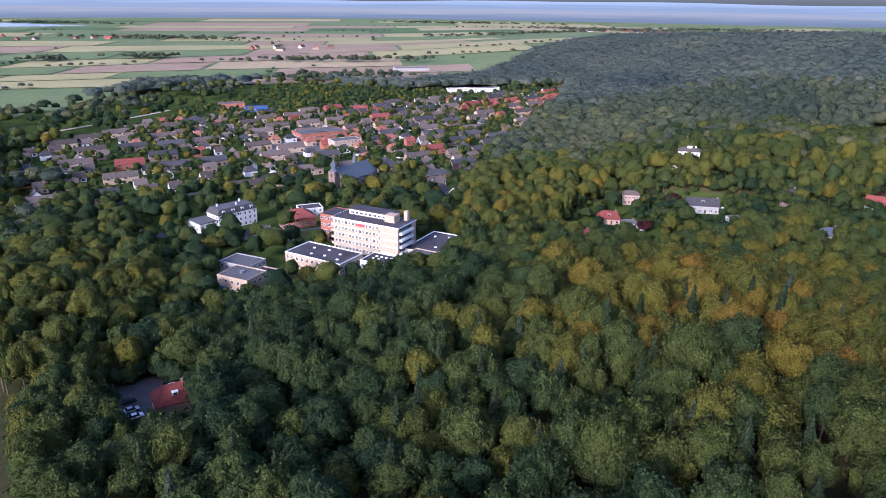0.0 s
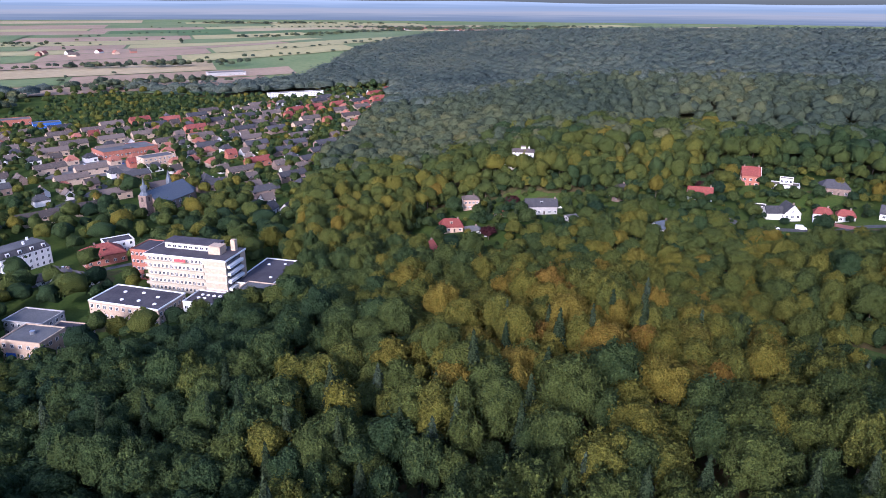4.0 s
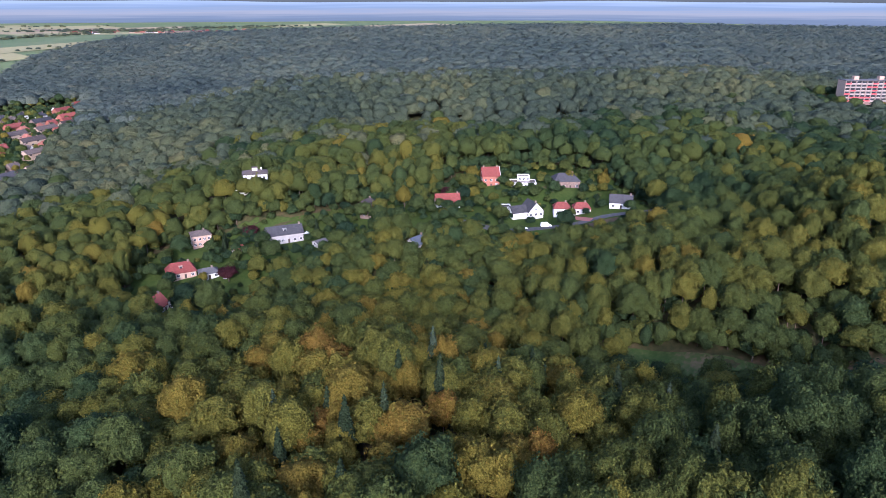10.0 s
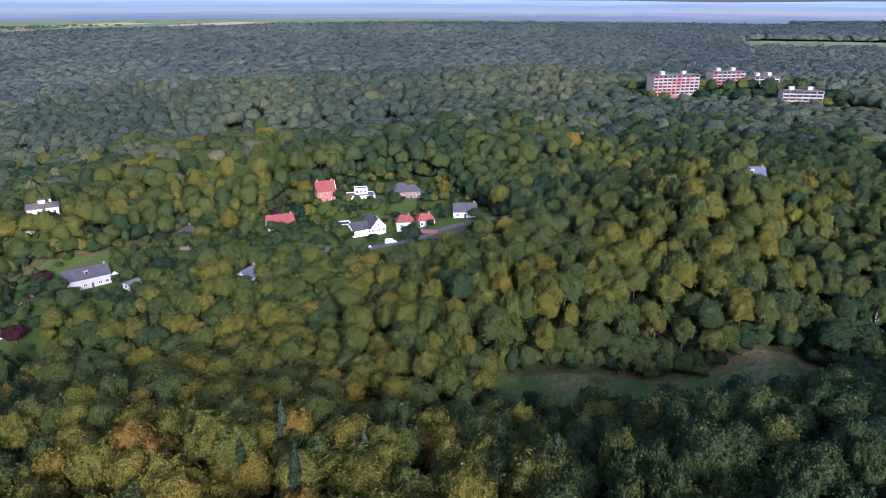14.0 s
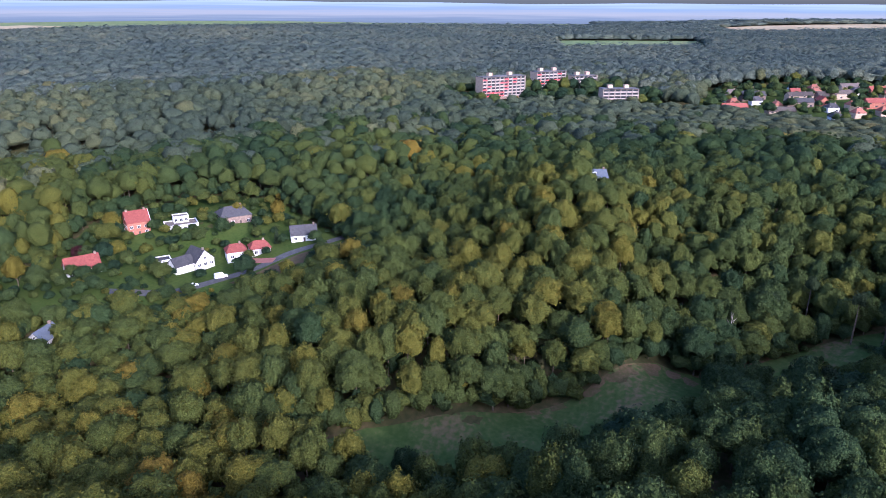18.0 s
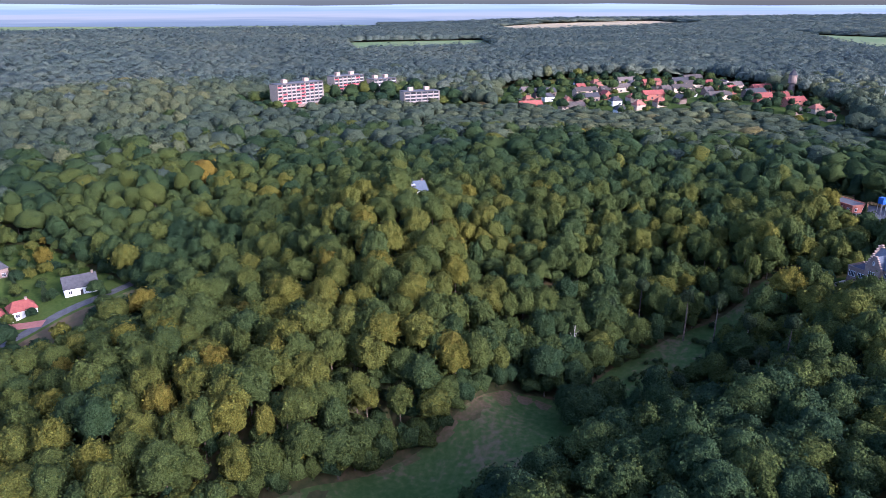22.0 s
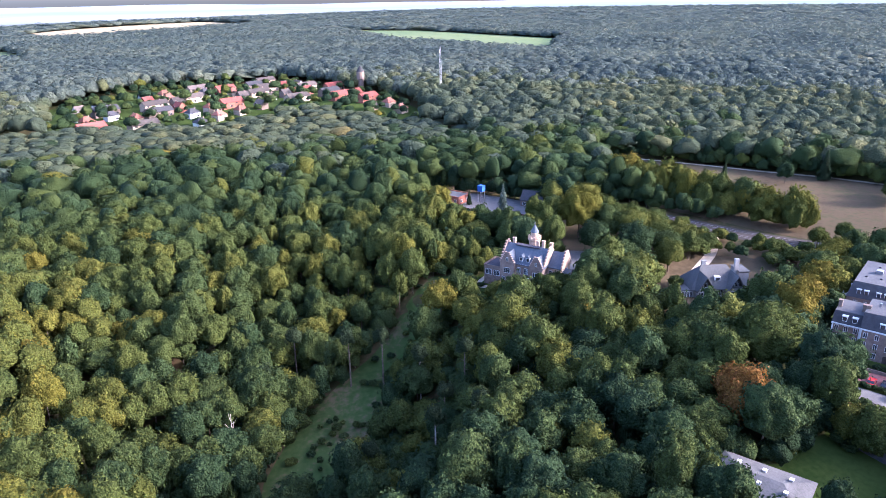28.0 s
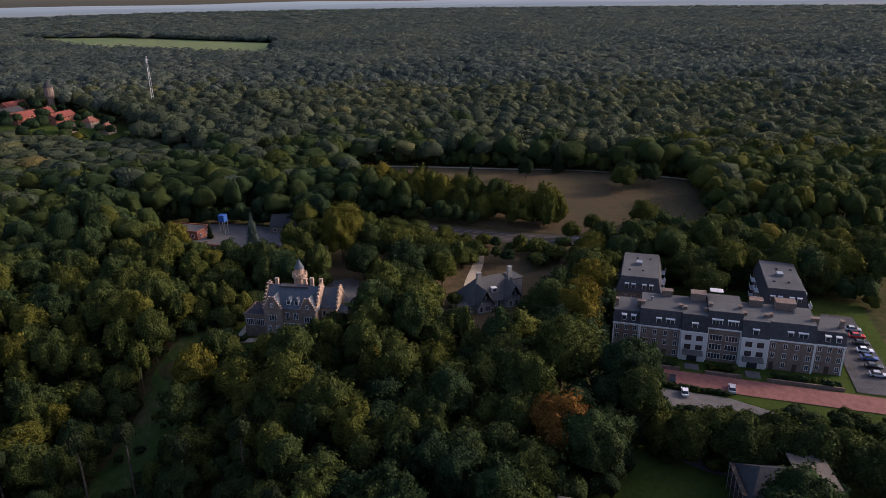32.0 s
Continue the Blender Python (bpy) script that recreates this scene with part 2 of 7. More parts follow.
METAL = two("grey_metal", (0.25, 0.26, 0.28), (0.4, 0.41, 0.43), scale=1.0, rough=0.4, metal=0.8)
PAINT_WHITE = two("white_paint", (0.52, 0.51, 0.49), (0.66, 0.65, 0.62), scale=1.0, rough=0.7)
REDPANEL = two("red_panel_paint", (0.50, 0.045, 0.05), (0.62, 0.08, 0.08), scale=0.6, rough=0.5)
BLUE = two("blue_paint", (0.025, 0.075, 0.24), (0.045, 0.11, 0.32), scale=0.6, rough=0.5)
DARKWOOD = two("dark_timber", (0.035, 0.028, 0.024), (0.08, 0.062, 0.05), scale=1.0)
GLASS = two("dark_window_glass", (0.015, 0.018, 0.022), (0.045, 0.05, 0.058), scale=0.6, rough=0.08, bump=0, spec=0.6)
RUBBER = two("black_rubber", (0.015, 0.015, 0.015), (0.03, 0.03, 0.03))
CARPAINT = {c: two(c + "_car_paint", a, b, rough=0.25, bump=0, spec=0.5) for c, a, b in (
    ("white", (0.72, 0.72, 0.72), (0.8, 0.8, 0.8)), ("red", (0.42, 0.02, 0.02), (0.48, 0.03, 0.03)),
    ("black", (0.012, 0.012, 0.014), (0.02, 0.02, 0.024)), ("silver", (0.36, 0.37, 0.39), (0.44, 0.45, 0.47)), ("blue", (0.03, 0.06, 0.2), (0.04, 0.08, 0.25)))}

# ---- the lie of the land: spot heights that the ground passes near (x, y, z) ----
SPOTS = [
    (0, 0, 0), (-20, 110, 8), (-82, 200, -12), (-41, 192, -2), (0, 156, 4), (15, 190, 2), (45, 178, 13), (75, 165, 15), (80, 195, 11),
    (34, 222, 6), (60, 250, -1), (80, 149, 14), (-40, 310, -9), (173, 217, -5), (172, 240, -10), (173, 282, -15), (100, 330, -18),
    (79, 373, -20), (100, 395, -15), (115, 413, -11), (147, 383, -7), (190, 185, -12), (235, 160, -12), (275, 125, -9), (264, 81, -5),
    (300, 95, -5), (240, 205, 6), (265, 172, 9), (278, 152, 5), (330, 127, 10), (345, 180, 28), (180, 97, 13), (231, 298, -8)]
SLOPES = [
    (225, 350, 4), (265, 322, -3), (310, 365, 9), (315, 300, 3), (152, 425, 11), (228, 53, 12), (198, 49, 16), (261, 35, 13), (304, 8, 23),
    (230, -16, 17.5), (222, -58, 16.5), (330, -26, 22), (385, -8, 22), (410, 102, 20), (380, -120, 21), (310, -200, 21), (310, 70, 2),
    (250, -95, 17), (284, -53, 14), (190, -75, 16.5), (-60, 345, -13), (305, 172, 19), (400, 275, 6), (325, 250, 4), (360, 130, 17), (460, 300, 12), (327, 29, 19), (-45, 255, -12), (-75, 240, -14), (-8, 262, -9),
    (378, 507, -6), (335, 560, -9), (440, 470, 2), (300, 452, 13), (385, 425, 14), (250, 490, 10), (410, 600, 17), (470, 530, 17)]
FAR_SPOTS = [(130, 1000, -20), (-1200, 1200, -24), (-400, 2500, -24), (1300, 3300, -24), (1150, 1250, 44), (1400, 950, 42), (1550, 560, 40), (800, 1450, 36),
             (1750, 2150, -24), (2500, 1650, -24), (3300, 1150, -22), (2700, 2700, -24), (4300, 1900, -24), (2900, 0, 34), (1800, -200, 34), (1200, -1400, 36), (300, -1500, 34), (-900, -300, -5), (900, 2000, 10), (3500, 3500, -10), (3500, -2500, 40)]
TOWN_SPOTS = [(-120, 390, -20), (-250, 420, -20), (-300, 800, -22), (40, 620, -20), (-80, 550, -20), (660, 340, 28), (780, 0, 31), (330, 650, 18), (900, 900, 34), (600, 80, 19), (595, 300, 15), (480, 420, 20)]


def ground(x, y):
    """Height of the land at x, y (numbers or arrays)."""
    x, y = np.asarray(x, float), np.asarray(y, float)
    top, low = np.zeros_like(x), np.zeros_like(x)
    for spots, reach in ((SPOTS, 20.0), (SLOPES, 20.0), (TOWN_SPOTS, 80.0), (FAR_SPOTS, 420.0)):
        for sx, sy, sz in spots:
            w = (reach / 20.0) ** 2.5 / ((x - sx) ** 2 + (y - sy) ** 2 + reach ** 2) ** 2
            top += w * sz
            low += w
    # long wooded ridges and dales towards the far hills
    r, h = np.hypot(x, y), np.degrees(np.arctan2(x, y))
    ease = lambda v, a, b: np.clip((v - a) / (b - a), 0, 1) ** 2 * (3 - 2 * np.clip((v - a) / (b - a), 0, 1))
    north = ease(r, 600, 800) * (1 - ease(r, 1600, 1900)) * ease(h, 14, 24) * (1 - ease(h, 53, 61))
    east = ease(r, 640, 900) * (1 - ease(r, 1150, 1350)) * ease(h, 104, 116)
    waves = north * 10 * np.sin((x * 0.6 + y * 0.8) / 56 + 0.9 * np.sin((x - y) / 210)) + east * 5 * np.sin((x * 0.8 - y * 0.5) / 62 + np.sin((x + y) / 150))
    return top / low + waves


def gz(x, y):
    return float(ground(x, y))


def inside(x, y, poly):
    """Which of the places lie in the polygon."""
    x, y = np.asarray(x, float), np.asarray(y, float)
    res = np.zeros(x.shape, bool)
    for (ax, ay), (bx, by) in zip(poly, poly[1:] + poly[:1]):
        if ay != by:
            res ^= ((ay > y) != (by > y)) & (x < (bx - ax) * (y - ay) / (by - ay) + ax)
    return res


# ---- mesh helpers ----
def part(name, bm, mat, parent=None, label="", smooth=False):
    me = bpy.data.meshes.new(name)
    bmesh.ops.recalc_face_normals(bm, faces=bm.faces)
    bm.to_mesh(me)
    bm.free()
    for m in (mat if isinstance(mat, (list, tuple)) else [mat]):
        me.materials.append(m)
    if smooth:
        me.polygons.foreach_set("use_smooth", np.ones(len(me.polygons), bool))
    ob = new(name, me)
    if parent is not None:
        ob.parent = parent
    if label:
        ob["label"] = label
    return ob


def thing(name, m, label, category, group="", kind=""):
    ob = new(name)
    ob.empty_display_size = 0.5
    ob.matrix_basis = m
    return tagged(ob, label, category, group, kind)


def box(bm, x0, x1, y0, y1, z0, z1, m=None):
    v = [bm.verts.new((x, y, z)) for z in (z0, z1) for x, y in ((x0, y0), (x1, y0), (x1, y1), (x0, y1))]
    if m is not None:
        for q in v:
            q.co = m @ q.co
    for f in ((3, 2, 1, 0), (4, 5, 6, 7), (0, 1, 5, 4), (1, 2, 6, 5), (2, 3, 7, 6), (3, 0, 4, 7)):
        bm.faces.new([v[i] for i in f])
    return bm


def boxes(*rows):
    bm = bmesh.new()
    for r in rows:
        box(bm, *r)
    return bm


def solid(bm, rings):
    """A closed skin over rings of equally many corners, from the lowest to the highest."""
    vs = [[bm.verts.new(p) for p in ring] for ring in rings]
    n = len(vs[0])
    for a, b in zip(vs, vs[1:]):
        for i in range(n):
            bm.faces.new((a[i], a[(i + 1) % n], b[(i + 1) % n], b[i]))
    bm.faces.new(vs[0][::-1])
    bm.faces.new(vs[-1])
    return bm


def tube(bm, points, radii, n=6):
    rings = []
    for i, (p, r) in enumerate(zip(points, radii)):
        d = (Vector(points[min(i + 1, len(points) - 1)]) - Vector(points[max(i - 1, 0)])).normalized()
        a = d.orthogonal().normalized()
        c = d.cross(a)
        rings.append([Vector(p) + (a * math.cos(k * 2 * math.pi / n) + c * math.sin(k * 2 * math.pi / n)) * r for k in range(n)])
    return solid(bm, rings)


def drape(name, poly, mat, lift=0.12, label="", category="", kind="structure", step=6.0):
    """A patch of ground cover in the outline of poly, lying on the land."""
    xs, ys = [p[0] for p in poly], [p[1] for p in poly]
    bm = bmesh.new()
    vs = [bm.verts.new((x, y, 0)) for x, y in poly]
    bm.faces.new(vs)
    for axis, lo, hi in ((0, min(xs), max(xs)), (1, min(ys), max(ys))):
        k = lo + step
        while k < hi:
            co, no = [0, 0, 0], [0, 0, 0]
            co[axis], no[axis] = k, 1
            bmesh.ops.bisect_plane(bm, geom=bm.verts[:] + bm.edges[:] + bm.faces[:], plane_co=co, plane_no=no)
            k += step
    for v in bm.verts:
        v.co.z = gz(v.co.x, v.co.y) + lift
    bmesh.ops.recalc_face_normals(bm, faces=bm.faces)
    ob = part(name, bm, mat)
    if ob.data.polygons and ob.data.polygons[0].normal.z < 0:
        ob.data.flip_normals()
    return tagged(ob, label, category, kind=kind)


def strip(name, line, width, mat, lift=0.16, label="", category="road", kind="structure", step=5.0):
    """A road or path of even width along a line of places."""
    pts = []
    for (ax, ay), (bx, by) in zip(line, line[1:]):
        k = max(1, int(math.hypot(bx - ax, by - ay) / step))
        pts += [(ax + (bx - ax) * i / k, ay + (by - ay) * i / k) for i in range(k)]
    pts.append(line[-1])
    for _ in range(3):
        pts = [pts[0]] + [((a[0] + 2 * b[0] + c[0]) / 4, (a[1] + 2 * b[1] + c[1]) / 4) for a, b, c in zip(pts, pts[1:], pts[2:])] + [pts[-1]]
    bm, prev = bmesh.new(), None
    for i, (x, y) in enumerate(pts):
        ax, ay = pts[max(i - 1, 0)]
        bx, by = pts[min(i + 1, len(pts) - 1)]
        d = math.hypot(bx - ax, by - ay)
        nx, ny = -(by - ay) / d * width / 2, (bx - ax) / d * width / 2
        row = [bm.verts.new((x + s * nx, y + s * ny, gz(x + s * nx, y + s * ny) + lift)) for s in (-1, 0, 1)]
        if prev:
            bm.faces.new((prev[0], row[0], row[1], prev[1]))
            bm.faces.new((prev[1], row[1], row[2], prev[2]))
        prev = row
    ob = part(name, bm, mat)
    if ob.data.polygons[0].normal.z < 0:
        ob.data.flip_normals()
    return tagged(ob, label, category, kind=kind)


# ---- ground ----
def land():
    u = np.linspace(-1, 1, 381)
    s = np.sinh(u * 4.2) / np.sinh(4.2) * 4700
    gx, gy = np.meshgrid(s + 180, s + 180)
    z = ground(gx, gy)
    n = len(u)
    v = np.stack([gx.ravel(), gy.ravel(), z.ravel()], 1)
    i = np.arange(n * n).reshape(n, n)
    f = np.stack([i[:-1, :-1], i[:-1, 1:], i[1:, 1:], i[1:, :-1]], -1).reshape(-1, 4)
    mid = v[f].mean(1)
    plain = inside(mid[:, 0], mid[:, 1], PLAIN_LINE)
    up = v + (0, 0, 0.3)
    used, back = np.unique(f[plain], return_inverse=True)
    tagged(np_mesh("plain", up[used], back.reshape(-1, 4), CROPS["pasture"], smooth=True), "flat green grassland of the river plain", "grassland", kind="structure")
    return tagged(np_mesh("ground", v, f, SOIL, smooth=True), "rolling woodland floor of dark soil, moss and fallen leaves", "ground", kind="structure")


def np_mesh(name, verts, quads, mat, tint=None, smooth=False, tris=None):
    me = bpy.data.meshes.new(name)
    nq, nt = len(quads), 0 if tris is None else len(tris)
    me.vertices.add(len(verts))
    me.vertices.foreach_set("co", np.asarray(verts, np.float32).ravel())
    loops = np.asarray(quads, np.int32).ravel()
    starts, totals = np.arange(nq) * 4, np.full(nq, 4)
    if nt:
        loops = np.r_[loops, np.asarray(tris, np.int32).ravel()]
        starts, totals = np.r_[starts, nq * 4 + np.arange(nt) * 3], np.r_[totals, np.full(nt, 3)]
    me.loops.add(len(loops))
    me.loops.foreach_set("vertex_index", loops.astype(np.int32))
    me.polygons.add(nq + nt)
    me.polygons.foreach_set("loop_start", starts.astype(np.int32))
    me.update(calc_edges=True)
    if smooth:
        me.polygons.foreach_set("use_smooth", np.ones(nq + nt, bool))
    if tint is not None:
        at = me.attributes.new("tint", 'FLOAT', 'FACE')
        at.data.foreach_set("value", np.asarray(tint, np.float32))
    me.materials.append(mat)
    ob = new(name, me)
    ob.color = (0, 0, 0, 1)
    return ob


PLAIN_LINE = [(-5200, -300), (-420, 430), (-480, 720), (-430, 1010), (-240, 1090), (-60, 1040), (60, 1150), (190, 1500), (400, 1750), (620, 1920), (850, 2120), (1250, 2350), (1750, 1980), (2500, 1480), (3400, 900), (5200, 1300), (5200, 5200), (-5200, 5200)]
land()


def horizon():
    """Glowing backdrop beyond the land, haze painted in: low bands of far country, from the land's edge up to eye
    level.
    """
    m = bpy.data.materials.new("glowing_haze_backdrop")
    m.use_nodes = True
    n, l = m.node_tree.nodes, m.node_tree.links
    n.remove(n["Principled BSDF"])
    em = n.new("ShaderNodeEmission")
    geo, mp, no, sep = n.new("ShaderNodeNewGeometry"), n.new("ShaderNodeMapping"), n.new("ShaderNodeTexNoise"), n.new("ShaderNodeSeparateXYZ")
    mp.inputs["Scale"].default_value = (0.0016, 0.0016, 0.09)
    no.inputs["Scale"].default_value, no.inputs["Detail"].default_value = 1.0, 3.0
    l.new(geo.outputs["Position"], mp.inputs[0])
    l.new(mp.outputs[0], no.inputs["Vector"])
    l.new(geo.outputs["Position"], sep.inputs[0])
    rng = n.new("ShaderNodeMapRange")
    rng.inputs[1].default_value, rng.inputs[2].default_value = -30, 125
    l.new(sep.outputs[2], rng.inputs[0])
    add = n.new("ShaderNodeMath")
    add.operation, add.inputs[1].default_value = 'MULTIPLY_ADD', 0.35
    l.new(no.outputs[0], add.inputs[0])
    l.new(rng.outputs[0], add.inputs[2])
    # the haze is painted into these emission colours; the ring glows by itself
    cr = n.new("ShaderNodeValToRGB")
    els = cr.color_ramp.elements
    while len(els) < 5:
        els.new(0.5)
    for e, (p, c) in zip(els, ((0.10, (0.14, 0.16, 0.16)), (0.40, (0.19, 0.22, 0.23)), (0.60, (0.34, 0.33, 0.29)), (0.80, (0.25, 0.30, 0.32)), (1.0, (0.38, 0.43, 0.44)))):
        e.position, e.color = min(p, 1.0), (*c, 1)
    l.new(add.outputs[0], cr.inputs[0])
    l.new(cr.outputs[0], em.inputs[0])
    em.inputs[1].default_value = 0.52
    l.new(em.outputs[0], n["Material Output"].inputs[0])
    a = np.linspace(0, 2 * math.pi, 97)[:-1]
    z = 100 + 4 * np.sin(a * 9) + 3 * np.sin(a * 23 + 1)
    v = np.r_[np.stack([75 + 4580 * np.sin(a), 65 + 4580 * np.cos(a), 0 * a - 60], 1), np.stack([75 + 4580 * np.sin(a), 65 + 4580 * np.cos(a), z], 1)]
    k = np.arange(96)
    tagged(np_mesh("backdrop", v, np.stack([k, (k + 1) % 96, 96 + (k + 1) % 96, 96 + k], 1), m), "glowing backdrop with hazy blue distance painted along the horizon", "backdrop", kind="structure")


horizon()

# ---- trees ----
def ico(level):
    bm = bmesh.new()
    bmesh.ops.create_icosphere(bm, subdivisions=level, radius=1)
    v = np.array([q.co[:] for q in bm.verts])
    f = np.array([[q.index for q in p.verts] for p in bm.faces])
    bm.free()
    return v, f


ICO_V, ICO_F = ico(1)
BALL_V, BALL_F = ico(2)
ROUND_V, ROUND_F = ico(3)


def crown_shape(rng, lobes, v, plump):
    """Swelling of a crown round its middle: rounded boughs that push out between one another, along the directions v."""
    k = np.arange(lobes) + rng.uniform(-0.3, 0.3, lobes)
    e = np.arcsin(np.clip(-0.55 + 1.55 * (k + 0.5) / lobes, -1, 1))
    a = k * 2.39996 + rng.uniform(-0.3, 0.3, lobes)
    c = np.stack([np.cos(a) * np.cos(e), np.sin(a) * np.cos(e), np.sin(e)], 1)
    c *= rng.uniform(0.62, 0.84, (lobes, 1))
    rho = plump * rng.uniform(0.75, 1.25, lobes)
    d = v @ c.T
    disc = rho ** 2 - ((c * c).sum(1) - d * d)
    far = np.where((disc > 0) & (d > 0), d + np.sqrt(np.maximum(disc, 0)), 0)
    return np.maximum(far.max(1), 0.56), c, rho


def broadleaf(seed, cards, size, lobes=13, level=2, plump=0.34, rough=0.05, heart=0.94):
    """A crown in units of its width and height: a skin of rounded boughs with leaf sprays standing out of it.
    Returns the corners, four-cornered sprays and three-cornered faces of the boughs."""
    rng = np.random.default_rng(seed)
    dirs, faces = {1: (ICO_V, ICO_F), 2: (BALL_V, BALL_F), 3: (ROUND_V, ROUND_F)}[level]
    half = np.array([0.50, 0.50, 0.33]) * rng.uniform(0.88, 1.10, 3)
    r, c, rho = crown_shape(rng, lobes, dirs, plump)
    skin = dirs * (heart * r * rng.uniform(1 - rough, 1 + rough, len(r)))[:, None]
    skin[:, 2] = np.where(skin[:, 2] < 0, skin[:, 2] * 0.85, skin[:, 2])
    skin = skin * half + (0, 0, 0.64)
    faces = faces[dirs[faces].mean(1)[:, 2] > -0.62]
    u = rng.normal(size=(cards, 3))
    u /= np.linalg.norm(u, axis=1)[:, None]
    u[:, 2] = np.where(u[:, 2] < -0.4, -u[:, 2], u[:, 2])
    d = u @ c.T
    disc = rho ** 2 - ((c * c).sum(1) - d * d)
    far = np.where((disc > 0) & (d > 0), d + np.sqrt(np.maximum(disc, 0)), 0)
    best = far.argmax(1)
    out = np.maximum(far.max(1), 0.60) * rng.uniform(0.95, 1.09, cards)
    p = u * out[:, None]
    nor = p - c[best] + rng.normal(size=p.shape) * 0.08
    nor /= np.linalg.norm(nor, axis=1)[:, None]
    p[:, 2] = np.where(p[:, 2] < 0, p[:, 2] * 0.85, p[:, 2])
    p = p * half + (0, 0, 0.64)
    t = np.cross(nor, rng.normal(size=nor.shape))
    t /= np.linalg.norm(t, axis=1)[:, None]
    b = np.cross(nor, t)
    s = size * rng.uniform(0.55, 1.3, (cards, 1))
    lift = nor * s * 0.35
    unit = np.array([11.0, 11.0, 18.0])
    v = np.stack([p - t * s / unit, p + (lift - b * s * 0.75) / unit, p + t * s / unit, p + (lift + b * s * 0.75) / unit], 1).reshape(-1, 3)
    return np.r_[v, skin], np.arange(cards * 4).reshape(-1, 4), faces + len(v)


def conifer(seed, tiers, per, base=0.12):
    """A tapering needle crown: drooping sprays in tiers."""
    rng = np.random.default_rng(seed)
    v, q = [], []
    for k in range(tiers):
        h = base + (1 - base) * k / tiers
        reach = 0.30 * (1 - k / tiers) ** 0.8 + 0.02
        for j in range(per):
            a = 2 * math.pi * (j + rng.uniform(0, 0.8)) / per + k
            rr = reach * rng.uniform(0.75, 1.15)
            w = rr * 0.42
            d, s = np.array([math.cos(a), math.sin(a), 0]), np.array([-math.sin(a), math.cos(a), 0])
            z = np.array([0, 0, 1.0])
            n = len(v)
            v += [z * (h + 0.05), d * rr * 0.6 + s * w + z * h, d * rr + z * (h - rr * 0.28), d * rr * 0.6 - s * w + z * h]
            q.append((n, n + 1, n + 2, n + 3))
    return np.array(v), np.array(q), np.zeros((0, 3), int)


def planted(name, kinds, places, mat, label, category, tints):
    """One joined wood: places are x, y, z, width, height, turn; each takes one of the kinds in turn."""
    vs, qs, ts, tq, tt, base = [], [], [], [], [], 0
    places = np.asarray(places, float)
    tints = np.asarray(tints)
    for k, (kv, kq, kt) in enumerate(kinds):
        idx = np.arange(k, len(places), len(kinds))
        if not len(idx):
            continue
        p = places[idx]
        c, s = np.cos(p[:, 5]), np.sin(p[:, 5])
        x = (kv[None, :, 0] * c[:, None] - kv[None, :, 1] * s[:, None]) * p[:, 3:4] + p[:, 0:1]
        y = (kv[None, :, 0] * s[:, None] + kv[None, :, 1] * c[:, None]) * p[:, 3:4] + p[:, 1:2]
        z = kv[None, :, 2] * p[:, 4:5] + p[:, 2:3]
        off = base + np.arange(len(idx))[:, None, None] * len(kv)
        vs.append(np.stack([x, y, z], -1).reshape(-1, 3))
        if len(kq):
            qs.append((kq[None] + off).reshape(-1, 4))
            tq.append(np.repeat(tints[idx], len(kq)))
        if len(kt):
            ts.append((kt[None] + off).reshape(-1, 3))
            tt.append(np.repeat(tints[idx], len(kt)))
        base += len(idx) * len(kv)
    q = np.concatenate(qs) if qs else np.zeros((0, 4), int)
    t = np.concatenate(ts) if ts else None
    return tagged(np_mesh(name, np.concatenate(vs), q, mat, np.concatenate(tq + tt), tris=t, smooth=True), label, category, kind="stuff")


# clearings in the woods, as outlines on the plan
MEADOW_LINE = [(186, 214), (200, 205), (211, 191), (224, 173), (244, 152), (260, 141), (271, 133), (272, 122), (266, 110), (254, 100), (240, 97), (228, 104), (215, 120), (202, 135), (192, 150), (184, 168), (178, 188), (178, 205)]
GLADE_LINE = [(264, 112), (277, 107), (289, 98), (301, 86), (309, 72), (317, 58), (325, 44), (333, 32), (328, 21), (319, 22), (309, 34), (302, 48), (294, 62), (281, 73), (268, 82), (259, 96)]
LOW_WOOD = [(252, 98), (262, 76), (280, 58), (296, 42), (304, 28), (294, 22), (280, 38), (260, 54), (244, 76)]
BEFORE_VILLAGE = [(520, -110), (600, -80), (690, -20), (660, 60), (690, 120), (690, 190), (680, 250), (640, 310), (610, 350), (560, 340), (545, 60)]
VALLEY_LINE = [(70, 330), (60, 372), (88, 418), (112, 428), (128, 416), (160, 402), (206, 398), (236, 384), (268, 400), (300, 398), (334, 384), (346, 346), (326, 300), (300, 262), (262, 286), (236, 300), (205, 330), (180, 348), (130, 350), (100, 335)]
TOWN_LINE = [(-520, 760), (-349, 537), (-262, 384), (-170, 345), (-105, 262), (-60, 258), (-30, 280), (10, 300), (14, 420), (45, 600), (130, 810), (190, 1060), (-60, 1010), (-230, 1100), (-380, 1000)]
HOUSE_LINE = [(346, -22), (352, -8), (366, 0), (392, 3), (424, 2), (440, -12), (412, -34), (385, -48), (362, -42)]
HEATH_LINE = [(462, -139), (399, -100), (352, -95), (316, -113), (286, -130), (262, -142), (250, -165), (289, -229), (340, -214), (392, -188), (430, -165)]
RAIL_WAY = [(560, 40), (500, 2), (452, -28), (400, -55), (372, -72), (340, -88), (313, -105), (284, -124), (240, -158), (150, -225)]
